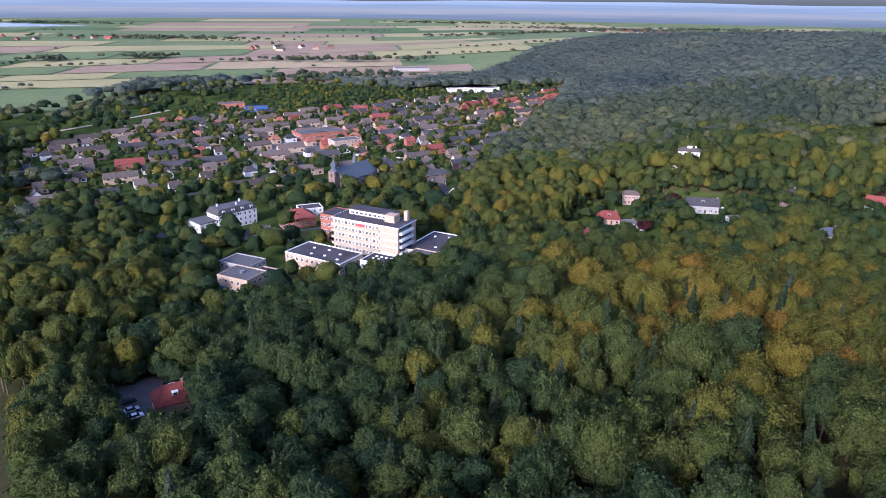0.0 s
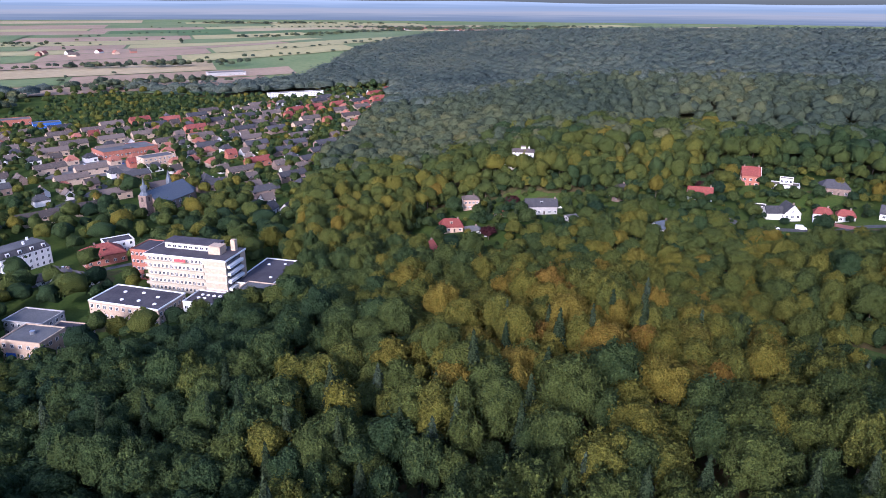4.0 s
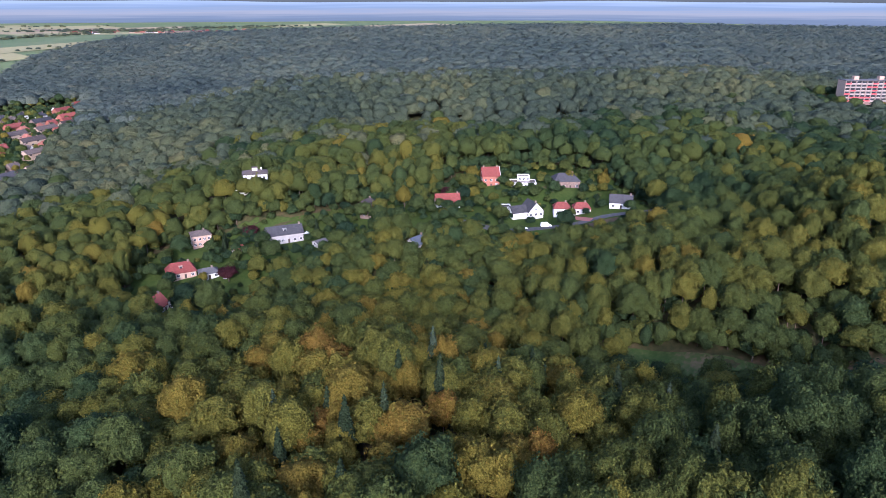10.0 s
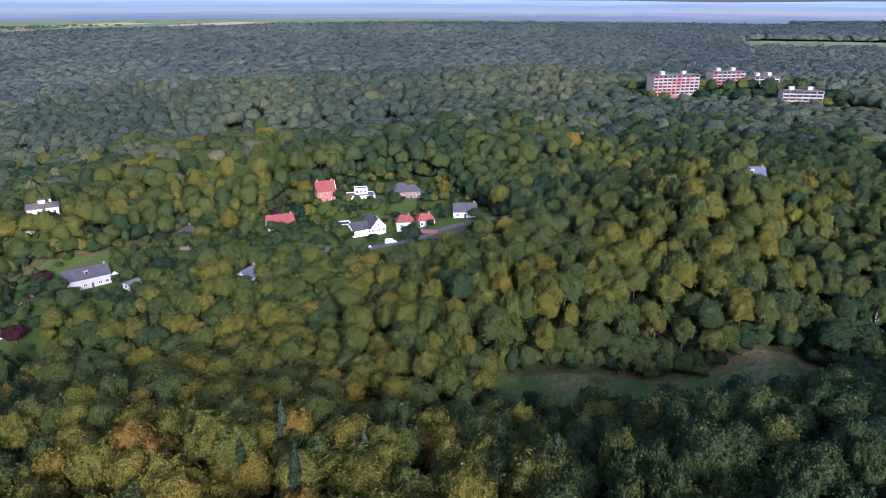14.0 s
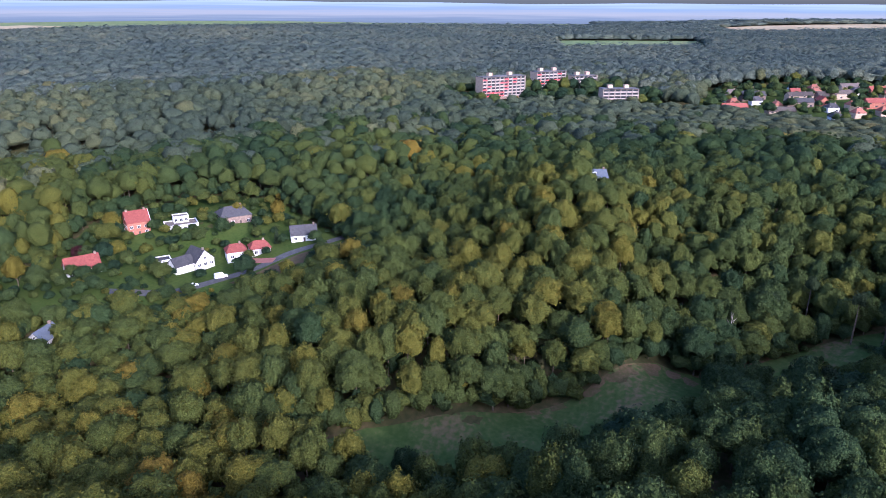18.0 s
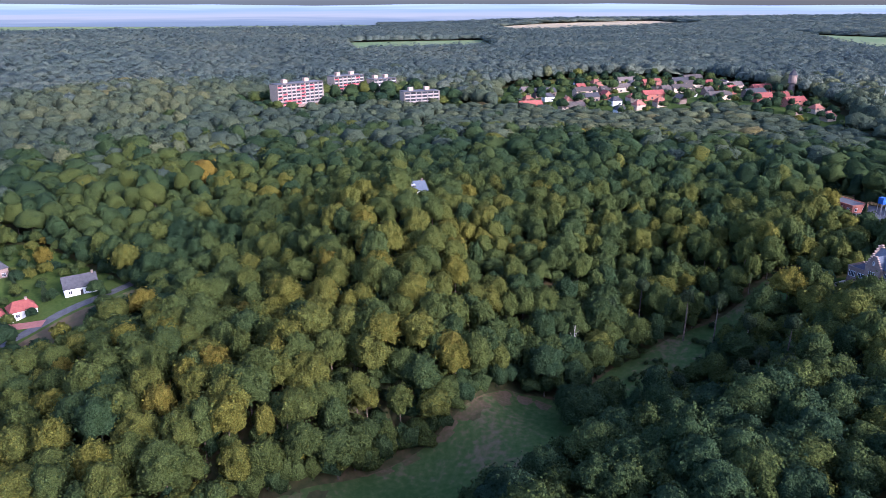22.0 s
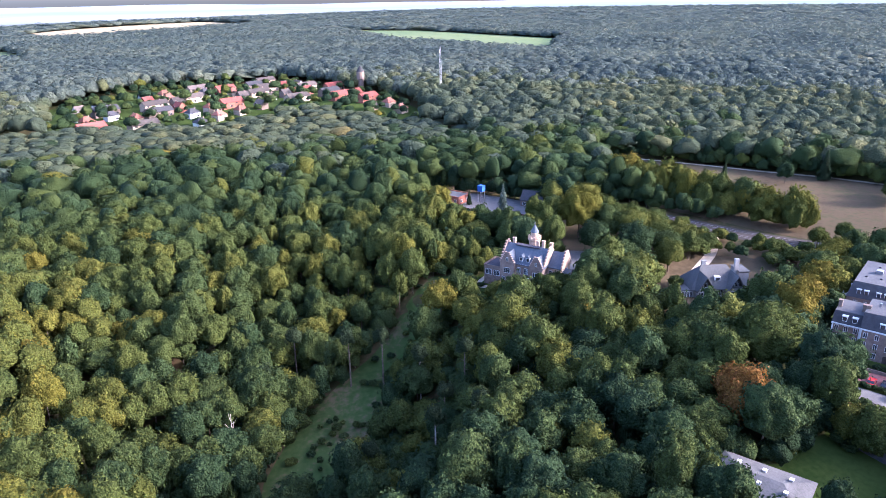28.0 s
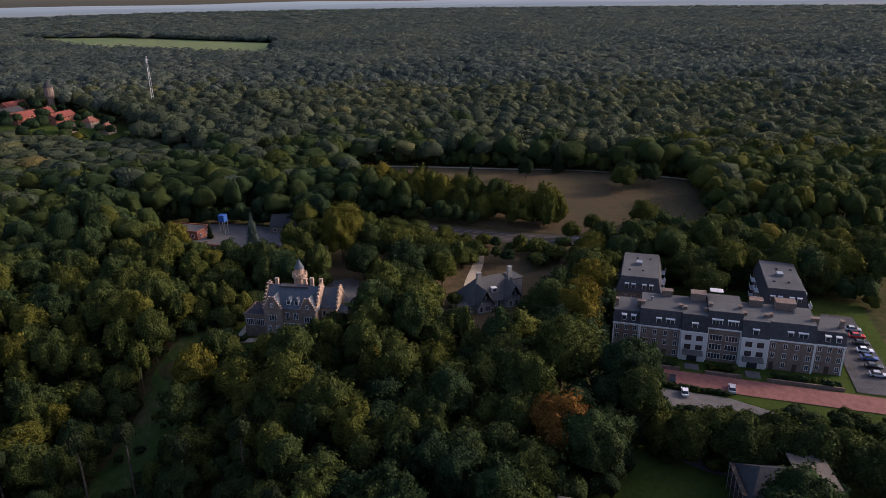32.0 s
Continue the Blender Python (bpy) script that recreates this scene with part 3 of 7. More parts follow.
RAIL_LINE = [(556, 48), (497, 10), (449, -20), (397, -47), (369, -64), (337, -80), (310, -97), (280, -115), (235, -150), (146, -216), (154, -234), (245, -166), (289, -132), (317, -113), (343, -96), (375, -80), (404, -63), (456, -36), (503, -6), (564, 32)]


def apt(x, y):
    """Places of the apartment court: x along its street front, y back from it."""
    return 234.5 - 0.91 * x + 0.415 * y, -46.5 - 0.415 * x - 0.91 * y


APT_LINE = [apt(-3, -29), apt(8, -29), apt(10, -52), apt(75, -52), apt(75, 52), apt(-5, 52), apt(-3, 15)]
LAWN_LINE = [(207, -12), (196, -12), (184, -18), (172, -22), (170, -6), (182, 4), (186, 14), (188, 32), (206, 34), (210, 16), (205, 8), (207, -2)]
PARKLAND_LINE = [(322, -14), (345, -28), (372, -55), (366, -66), (338, -80), (310, -97), (280, -114), (262, -118), (256, -84), (268, -66), (262, -40), (276, -26), (300, -18)]
VILLA_LINE = [(262, -38), (272, -28), (284, -36), (296, -44), (312, -70), (318, -82), (300, -88), (288, -74), (272, -66), (262, -52)]
PARK_LINE = [(290, 20), (302, 30), (322, 26), (326, 10), (322, -8), (312, -20), (298, -12), (286, 0), (284, 12)]
POCKETS = [(217, 8, 7), (232, -16, 10), (243, -8, 9), (266, 85, 6), (262, -26, 10), (255, -30, 8), (268, -18, 7), (152, 425, 9), (374, 181, 10), (360, 174, 7), (192, 330, 7), (151, 257, 6), (-80, 182, 11), (-95, 187, 12), (-90, 178, 8), (-76, 168, 9), (-72, 156, 8), (-88, 165, 8)]
VILLAGE_LINE = [(690, 170), (820, 170), (900, 90), (900, -60), (720, -110), (620, -110), (600, -80), (690, -20), (660, 60), (690, 120)]
FLATS_LINE = [(610, 350), (650, 400), (760, 320), (760, 210), (690, 190), (680, 250), (640, 310)]
DALE_LINE = [(352, 512), (372, 520), (396, 512), (412, 496), (404, 488), (384, 497), (360, 502)]
HILL_FIELDS = [[(2475, 331), (2828, 156), (3500, -338), (2760, -430), (2180, -10), (1900, 210)], [(2007, -470), (1320, -370), (1040, -500), (1260, -690), (1800, -640)], [(1355, 496), (1508, 252), (1240, 192), (1100, 400)]]
CLEAR = [*HILL_FIELDS, DALE_LINE, MEADOW_LINE, GLADE_LINE, VALLEY_LINE, TOWN_LINE, HOUSE_LINE, APT_LINE, LAWN_LINE, VILLA_LINE, PARK_LINE, PARKLAND_LINE, HEATH_LINE, RAIL_LINE, VILLAGE_LINE, FLATS_LINE]


def wooded(x, y):
    free = inside(x, y, PLAIN_LINE)
    for line in CLEAR:
        free |= inside(x, y, line)
    for px, py, r in POCKETS:
        free |= np.hypot(x - px, y - py) < r
    return ~free


def heading(x, y, ox, oy):
    return np.degrees(np.arctan2(x - ox, y - oy))


def open_side(x, y):
    """The side of the flight on which the land lies in view."""
    a, b, c = heading(x, y, 0, 0), heading(x, y, 70, 120), heading(x, y, 150, 119)
    return ((a > -36) & (a < 80)) | ((b > 20) & (b < 130)) | ((c > 70) & (c < 172))


def way_off(x, y):
    """Distance on the plan from the middle line of the flight."""
    d = np.full(np.shape(x), 1e9)
    for px, py in ((0, 0), (2, 35), (12, 68), (32, 95), (57, 116), (84, 128), (110, 131), (134, 126), (150, 119)):
        d = np.minimum(d, np.hypot(x - px, y - py))
    return d


def scattered(x0, x1, y0, y1, pitch, seed):
    rng = np.random.default_rng(seed)
    gx, gy = np.meshgrid(np.arange(x0, x1, float(pitch)), np.arange(y0, y1, pitch * 0.87))
    gx[1::2] += pitch / 2
    x, y = gx.ravel() + rng.uniform(-0.36, 0.36, gx.size) * pitch, gy.ravel() + rng.uniform(-0.36, 0.36, gx.size) * pitch
    return x, y, rng


def autumn(x, y):
    """How far the leaves have turned: gold on the sunny crest and ridge, green in the hollows."""
    g = 0.34 * np.exp(-((x - 60) ** 2 + (y - 190) ** 2) / 75 ** 2) + 0.20 * np.exp(-((x - 272) ** 2 + (y - 195) ** 2) / 62 ** 2) + 0.10 * np.exp(-((x - 340) ** 2 + (y - 185) ** 2) / 50 ** 2) - 0.20 * np.exp(-((x - 285) ** 2 + (y - 105) ** 2) / 62 ** 2)
    g += 0.22 * np.exp(-((x - 230) ** 2 + (y - 290) ** 2) / 50 ** 2) + 0.15 * np.exp(-((x - 170) ** 2 + (y - 460) ** 2) / 120 ** 2)
    g -= 0.12 * np.exp(-((x - 5) ** 2 + (y - 125) ** 2) / 62 ** 2)
    g += 0.10 * np.sin(x * 0.021 + 1.3) * np.sin(y * 0.017 + 0.4)
    return g


def tint_of(x, y, rng, base=0.335):
    stand = np.sin(x / 83 + 1.7 * np.sin(y / 140)) * np.sin(y / 97 + 1.3 * np.sin(x / 120))
    t = base + autumn(x, y) - 0.11 * (stand > 0.42) + 0.05 * (stand < -0.5) + rng.normal(size=np.shape(x)) * 0.09
    t = np.where(rng.random(np.shape(x)) < 0.008, t + 0.25, t)
    return np.clip(t, 0.09, 0.80)


NEAR = [broadleaf(k, 330, 0.42, lobes=44, level=3, plump=0.225, rough=0.07, heart=0.95) for k in range(8)]
MID = [broadleaf(20 + k, 170, 0.52, lobes=38, level=3, plump=0.24, rough=0.08, heart=0.96) for k in range(8)]
DISTANT = [broadleaf(40 + k, 40, 0.75, lobes=24, plump=0.29, rough=0.10, heart=0.96) for k in range(8)]
AFAR = [broadleaf(100 + k, 8, 1.2, lobes=12, level=1, plump=0.38, rough=0.14, heart=0.98) for k in range(8)]
SPRUCE = [conifer(80 + k, 16, 9) for k in range(4)]
FINE = [broadleaf(k, 900, 0.33, lobes=48, level=3, plump=0.22, rough=0.07, heart=0.94) for k in range(8)]
CROWN_MESH = {}


def crown_mesh(k):
    if k not in CROWN_MESH:
        ob = np_mesh("crown", FINE[k][0], FINE[k][1], LEAF, tris=FINE[k][2], smooth=True)
        CROWN_MESH[k] = ob.data
        bpy.data.objects.remove(ob)
    return CROWN_MESH[k]


def trunk_mesh(seed, mat):
    rng = random.Random(seed)
    bm = bmesh.new()
    tube(bm, [(0, 0, -0.03), (0.004, 0, 0.2), (0.01, 0.006, 0.42), (0.004, 0, 0.7)], [0.030, 0.022, 0.018, 0.006], 7)
    for k in range(5):
        a = k * 2.4 + rng.random()
        h = 0.34 + 0.07 * k
        tube(bm, [(0.005, 0.003, h), (0.10 * math.cos(a), 0.10 * math.sin(a), h + 0.10), (0.2 * math.cos(a), 0.2 * math.sin(a), h + 0.17)], [0.010, 0.007, 0.003], 5)
    me = bpy.data.meshes.new("trunk")
    bmesh.ops.recalc_face_normals(bm, faces=bm.faces)
    bm.to_mesh(me)
    bm.free()
    me.materials.append(mat)
    return me


TRUNKS = [trunk_mesh(k, BARK) for k in range(4)]


def leaf_words(t):
    return ("dark green" if t < 0.25 else "fresh green" if t < 0.42 else "olive green" if t < 0.56 else "yellowing" if t < 0.7 else "golden brown" if t < 0.86 else "rust red")


def tree(x, y, width, height, tint, k, turn, label="", group="woodland trees", sink=0.0):
    t = thing("tree", pose(x, y, gz(x, y) - 0.1 - sink * height, 0, 0, turn), label or f"broadleaf tree with a full {leaf_words(tint)} crown", "tree", group)
    for name, me in (("trunk", TRUNKS[k % 4]), ("crown", crown_mesh(k % 8))):
        ob = new(name, me)
        ob.parent = t
        ob.scale = (width, width, height * (1 + sink))
        if name == "crown":
            ob.color = (tint, 0, 0, 1)
    return t


def woods():
    # near and middle woods
    x, y, rng = scattered(-420, 620, -330, 560, 8.2, 5)
    d = way_off(x, y)
    ok = wooded(x, y) & (d < 330) & (open_side(x, y) | (d < 12))
    ok &= ~((d < 60) & ~open_side(x, y))
    x, y, d = x[ok], y[ok], d[ok]
    w = rng.uniform(8.0, 14.0, len(x))
    w = np.where(rng.random(len(x)) < 0.22, w * 0.68, w)
    h = 9.5 + w * 0.62 + rng.uniform(-3.0, 3.0, len(x)) + 1.5 * np.sin(x * 0.05) * np.cos(y * 0.043)
    h *= np.where(inside(x, y, [(90, 300), (150, 262), (240, 262), (300, 240), (330, 255), (300, 290), (240, 315), (170, 350), (100, 340)]), 0.78, 1.0)
    h *= np.where(inside(x, y, [(-110, 225), (-40, 232), (30, 262), (30, 300), (-60, 275), (-120, 280)]), 0.72, 1.0)
    h += np.where(rng.random(len(x)) < 0.16, rng.uniform(1.5, 4.0, len(x)), 0.0)
    h *= np.where(inside(x, y, LOW_WOOD), 0.7, 1.0)
    tint = tint_of(x, y, rng)
    turn = rng.uniform(0, 6.28, len(x))
    order = np.argsort(d)
    x, y, d, w, h, tint, turn = (a[order] for a in (x, y, d, w, h, tint, turn))
    h = h * 1.12
    z = ground(x, y) - h * 0.11
    single = 270
    for i in range(min(single, len(x))):
        tree(float(x[i]), float(y[i]), float(w[i]), float(h[i]), float(tint[i]), i, math.degrees(turn[i]), sink=0.1)
    rows = np.stack([x, y, z, w, h, turn], 1)
    near = (np.arange(len(x)) >= single) & (d < 165)
    mid = (np.arange(len(x)) >= single) & (d >= 165) & (d < 270)
    rest = d >= 270
    planted("woodland", NEAR, rows[near], LEAF, "dense mixed wood of green and golden broadleaf crowns", "woodland", tint[near])
    planted("woodland", MID, rows[mid], LEAF, "dense mixed wood of green and golden broadleaf crowns", "woodland", tint[mid])
    planted("woodland", DISTANT, rows[rest], LEAF, "dense mixed wood of green and golden broadleaf crowns", "woodland", tint[rest])
    # stems under the joined crowns
    stem = (np.array([[math.cos(a) * r, math.sin(a) * r, hh] for hh, r in ((-0.03, 0.026), (0.6, 0.012)) for a in np.arange(5) * 1.2566]),
            np.array([[i, (i + 1) % 5, 5 + (i + 1) % 5, 5 + i] for i in range(5)]), np.zeros((0, 3), int))
    planted("tree_stems", [stem], rows[near | mid | rest], BARK, "bare brown stems standing under the wood's crowns", "tree trunks", tint[near | mid | rest])
    # dark conifers that stand among the broadleaf trees
    x, y, rng = scattered(-60, 150, 90, 200, 15.0, 17)
    ok = wooded(x, y) & (np.sin(x / 23 + 0.6) * np.sin(y / 19) > -0.1)
    x, y = x[ok], y[ok]
    rows = np.stack([x, y, ground(x, y) - 0.3, rng.uniform(9, 13, len(x)), rng.uniform(17, 23, len(x)), rng.uniform(0, 6.28, len(x))], 1)
    planted("conifer_stand", SPRUCE, rows, NEEDLE, "dark pointed conifers among the broadleaf wood", "conifers", rng.uniform(0.1, 0.6, len(x)))
    # young trees and bushes under and between the crowns
    x, y, rng = scattered(-420, 620, -330, 560, 5.6, 16)
    d = way_off(x, y)
    ok = wooded(x, y) & (d > 60) & (d < 300) & open_side(x, y)
    x, y = x[ok], y[ok]
    rows = np.stack([x, y, ground(x, y) - 3.0, rng.uniform(5, 8, len(x)), rng.uniform(8, 14, len(x)), rng.uniform(0, 6.28, len(x))], 1)
    planted("understorey", AFAR, rows, LEAF, "young trees and bushes under the wood's crowns", "undergrowth", tint_of(x, y, rng, 0.20))
    # low growth along the edges of the clearings
    x, y, rng = scattered(-120, 480, -240, 440, 3.9, 15)
    edge = np.zeros(len(x), bool)
    for a in range(8):
        edge |= ~wooded(x + 6 * math.cos(a * 0.785), y + 6 * math.sin(a * 0.785))
    ok = wooded(x, y) & edge & open_side(x, y)
    x, y = x[ok], y[ok]
    rows = np.stack([x, y, ground(x, y) - 4.0, rng.uniform(5.5, 8.5, len(x)), rng.uniform(10, 16, len(x)), rng.uniform(0, 6.28, len(x))], 1)
    planted("woodland_edge", DISTANT, rows, LEAF, "low leafy growth along the edge of the wood", "undergrowth", tint_of(x, y, rng, 0.26))
    # far woods
    for x0, x1, y0, y1, pitch, lo, hi, kinds, seed in (
            (-900, 1250, -800, 1250, 11.4, 330, 760, DISTANT, 6), (-1800, 2400, -1800, 2400, 12.0, 760, 1700, AFAR, 7), (-2800, 3000, -2800, 3000, 25.0, 1700, 2700, AFAR, 9), (-4700, 4700, -4700, 4700, 46.0, 2700, 4400, AFAR, 8)):
        x, y, rng = scattered(x0, x1, y0, y1, pitch, seed)
        d = way_off(x, y)
        ok = wooded(x, y) & (d >= lo) & (d < hi) & open_side(x, y)
        x, y = x[ok], y[ok]
        w = rng.uniform(1.15, 1.7, len(x)) * pitch if lo < 700 else rng.uniform(1.8, 2.5, len(x)) * pitch
        h = (rng.uniform(15, 21, len(x)) if lo < 700 else rng.uniform(16.5, 20, len(x))) * (1.0 if pitch < 30 else 1.25) * np.where(inside(x, y, BEFORE_VILLAGE), np.where(y > 215, 0.74, 0.5), 1.0)
        rows = np.stack([x, y, ground(x, y) - h * 0.30, w, h * 1.27, rng.uniform(0, 6.28, len(x))], 1)
        tint = tint_of(x, y, rng, 0.29)
        # by distance, crowns take the leaf colours with more haze painted in
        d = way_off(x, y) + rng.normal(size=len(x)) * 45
        for mat, sel in ((LEAF, d < 400), (LEAF_HALF_HAZED, (d >= 400) & (d < 660)), (LEAF_HAZED, d >= 660)):
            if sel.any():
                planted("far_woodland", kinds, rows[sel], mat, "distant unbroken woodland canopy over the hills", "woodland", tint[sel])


woods()

# ---- buildings ----
def window(parent, m, w, h, glass=GLASS, frame_mat=PAINT_WHITE, bars=1, name="window"):
    """A window whose pane sits in a frame; m puts its foot's middle on the wall, facing -y."""
    t = 0.09
    rows = [(-w / 2, w / 2, -0.07, 0.05, 0, t), (-w / 2, w / 2, -0.07, 0.05, h - t, h), (-w / 2, -w / 2 + t, -0.07, 0.05, t, h - t), (w / 2 - t, w / 2, -0.07, 0.05, t, h - t)]
    rows += [(-w / 2 + w * k / (bars + 1) - 0.04, -w / 2 + w * k / (bars + 1) + 0.04, -0.06, 0.04, t, h - t) for k in range(1, bars + 1)]
    f = part(name, boxes(*rows), frame_mat, parent)
    f.matrix_basis = m
    part("pane", boxes((-w / 2 + t, w / 2 - t, -0.03, 0.03, t, h - t)), glass, f)
    return f


def gable_roof(bm, w, d, z, rise, over=0.4, thick=0.25, hip=0.0):
    """A roof with its ridge along x. hip: how far the ridge stops short of the ends."""
    a, b = w / 2 + over, d / 2 + over
    drop = rise * over / (d / 2)
    top = [(-w / 2 - over + (hip + over if hip else 0), 0, z + rise), (w / 2 + over - (hip + over if hip else 0), 0, z + rise)]
    e = [(-a, -b, z - drop), (a, -b, z - drop), (a, b, z - drop), (-a, b, z - drop)]
    up = [bm.verts.new((x, y, k + thick)) for x, y, k in e + top]
    dn = [bm.verts.new(p) for p in e + top]
    for f in ((0, 1, 5, 4), (2, 3, 4, 5), (3, 0, 4), (1, 2, 5)):
        if len(f) == 3 and not hip:
            continue
        bm.faces.new([up[i] for i in f])
        bm.faces.new([dn[i] for i in f][::-1])
    edge = [(0, 1), (2, 3)] + ([(1, 2), (3, 0)] if hip else [(1, 5), (5, 2), (3, 4), (4, 0)])
    for i, j in edge:
        bm.faces.new((dn[i], dn[j], up[j], up[i]))
    return bm


def house_walls(w, d, h, rise, hip):
    bm = box(bmesh.new(), -w / 2, w / 2, -d / 2, d / 2, -2.5, h)
    if not hip:
        for s in (-1, 1):
            x0, x1 = s * (w / 2 - 0.3), s * w / 2
            v = [bm.verts.new(p) for x in (x0, x1) for p in ((x, -d / 2, h), (x, d / 2, h), (x, 0, h + rise))]
            bm.faces.new((v[0], v[1], v[2]))
            bm.faces.new((v[3], v[5], v[4]))
            for i, j in ((0, 1), (1, 2), (2, 0)):
                bm.faces.new((v[i], v[j], v[j + 3], v[i + 3]))
    return bm


def house(x, y, turn, w, d, h, rise, wall, roof, label, hip=0.0, chimneys=1, win=(3, 2), dormers=0, group="", detail=True, name="house", z=None, door=True):
    """A house: walls, roof, chimneys, windows on all sides, a door and dormers."""
    t = thing(name, pose(x, y, gz(x, y) if z is None else z, 0, 0, turn), label, "house", group)
    part("wall", house_walls(w, d, h, rise, hip), wall, t)
    part("roof", gable_roof(bmesh.new(), w, d, h, rise, hip=hip), roof, t)
    for k in range(chimneys):
        cx = (w / 2 - 1.0 - hip * 0.8) * (1 if k == 0 else -1)
        part("chimney", boxes((cx - 0.4, cx + 0.4, -0.35, 0.35, h + rise * 0.5, h + rise + 0.9), (cx - 0.46, cx + 0.46, -0.41, 0.41, h + rise + 0.9, h + rise + 1.05)), BRICK_BROWN, t)
    if detail:
        floors = max(1, int(h / 2.7))
        for fl in range(floors):
            for side, count, span, off in ((0, win[0], w, d / 2), (180, win[0], w, d / 2), (90, win[1], d, w / 2), (270, win[1], d, w / 2)):
                for k in range(count):
                    u = (k + 0.5) / count * span - span / 2
                    if door and fl == 0 and side == 0 and k == count // 2:
                        dm = pose(0, 0, 0, 0, 0, side) @ pose(u, -off, 0)
                        dd = part("door", boxes((-0.5, 0.5, -0.06, 0.04, 0, 2.1)), DARKWOOD, t)
                        dd.matrix_basis = dm
                        continue
                    window(t, pose(0, 0, 0, 0, 0, side) @ pose(u, -off, fl * 2.75 + 0.9), min(1.5, span / count * 0.55), 1.4)
        if not hip:
            for side in (90, 270):
                if rise > 2.2:
                    window(t, pose(0, 0, 0, 0, 0, side) @ pose(0, -w / 2, h + 0.5), 1.2, 1.2)
    for k in range(dormers):
        u = (k + 0.5) / dormers * (w - 2 * hip) - (w - 2 * hip) / 2
        for sgn in (1, -1):
            dr = part("dormer", boxes((-0.8, 0.8, -0.2, 1.6, 0, 1.3), (-0.95, 0.95, -0.4, 1.7, 1.3, 1.42)), wall if wall is not BRICK_BROWN else PAINT_WHITE, t)
            dr.matrix_basis = pose(0, 0, 0, 0, 0, 0 if sgn > 0 else 180) @ pose(u, -d / 2 + d * 0.2, h + rise * 0.32)
            part("pane", boxes((-0.6, 0.6, -0.24, -0.19, 0.2, 1.15)), GLASS, dr)
    return t


def flat_block(name, x, y, turn, w, d, h, wall, roof, label, floors, bays, z=None, category="building", band=None, bay_w=1.4, win_h=1.5, sides=(0, 90, 180, 270), parapet=0.5, group=""):
    t = thing(name, pose(x, y, gz(x, y) if z is None else z, 0, 0, turn), label, category, group)
    part("wall", boxes((-w / 2, w / 2, -d / 2, d / 2, -3, h)), wall, t)
    part("roof", boxes((-w / 2 + 0.35, w / 2 - 0.35, -d / 2 + 0.35, d / 2 - 0.35, h + 0.004, h + 0.12)), roof, t)
    p = parapet
    part("parapet", boxes((-w / 2 - 0.1, w / 2 + 0.1, -d / 2 - 0.1, -d / 2 + 0.3, h, h + p), (-w / 2 - 0.1, w / 2 + 0.1, d / 2 - 0.3, d / 2 + 0.1, h, h + p),
                          (-w / 2 - 0.1, -w / 2 + 0.3, -d / 2 + 0.3, d / 2 - 0.3, h, h + p), (w / 2 - 0.3, w / 2 + 0.1, -d / 2 + 0.3, d / 2 - 0.3, h, h + p)), band or wall, t)
    fh = h / floors
    for fl in range(floors):
        for side in sides:
            span, off = (w, d / 2) if side in (0, 180) else (d, w / 2)
            n = max(1, int(round(bays * span / w)))
            for k in range(n):
                window(t, pose(0, 0, 0, 0, 0, side) @ pose((k + 0.5) / n * span - span / 2, -off, fl * fh + fh * 0.32), min(bay_w, span / n * 0.8), min(win_h, fh * 0.55))
    return t



# ---- ground covers ----
drape("meadow", MEADOW_LINE, MEADOW, label="sloping meadow of green grass and bare brown earth", category="meadow")
drape("meadow_edge", [(228, 169), (244, 152), (260, 141), (270, 133), (270, 124), (266, 118), (263, 120), (265, 127), (256, 138), (243, 149), (230, 164)], EARTH, 0.2, "bare brown earth along the meadow's edge", "bare ground")
drape("meadow_edge", [(238, 112), (246, 114), (256, 108), (252, 100), (240, 98), (230, 105)], EARTH, 0.2, "bare brown earth along the meadow's edge", "bare ground")
drape("dale", DALE_LINE, HEATH, label="small dry grass clearing in a wooded dale", category="meadow")
drape("glade", GLADE_LINE, MEADOW, label="narrow grassy clearing between the woods", category="meadow")
drape("heath", HEATH_LINE, HEATH, label="broad open field of dry brown grass", category="field", step=10)
drape("gardens", VALLEY_LINE, GRASS, label="green gardens and lawns between the valley houses", category="gardens")
drape("town_gardens", TOWN_LINE, GRASS, label="green gardens and verges between the town houses", category="gardens", step=14)
drape("apartment_garden", APT_LINE, GRASS, label="mown lawn round the apartment court", category="lawn")
drape("estate_lawn", LAWN_LINE, GRASS, label="green lawn beside the metal-roofed house", category="lawn")
drape("villa_lawn", VILLA_LINE, HEATH, label="dry grass lawn round the grey villa", category="lawn")
drape("parkland", PARKLAND_LINE, HEATH, 0.1, "dry grass between the park trees and the rails", "grassland")
drape("mansion_lawn", PARK_LINE, GRASS, label="small lawn round the brick mansion", category="lawn")
drape("village_gardens", VILLAGE_LINE, GRASS, label="green gardens of the hill village", category="gardens", step=14)
drape("flats_lawn", FLATS_LINE, GRASS, label="green lawn round the flats", category="lawn", step=14)
drape("courtyard", HOUSE_LINE, PAVING, 0.2, "grey paved yard and parking by the mansion", "yard")


# ---- hospital and the town's large buildings ----
def slab(parent, name, x0, x1, y0, y1, z0, z1, mat, label=""):
    return part(name, boxes((x0, x1, y0, y1, z0, z1)), mat, parent, label)


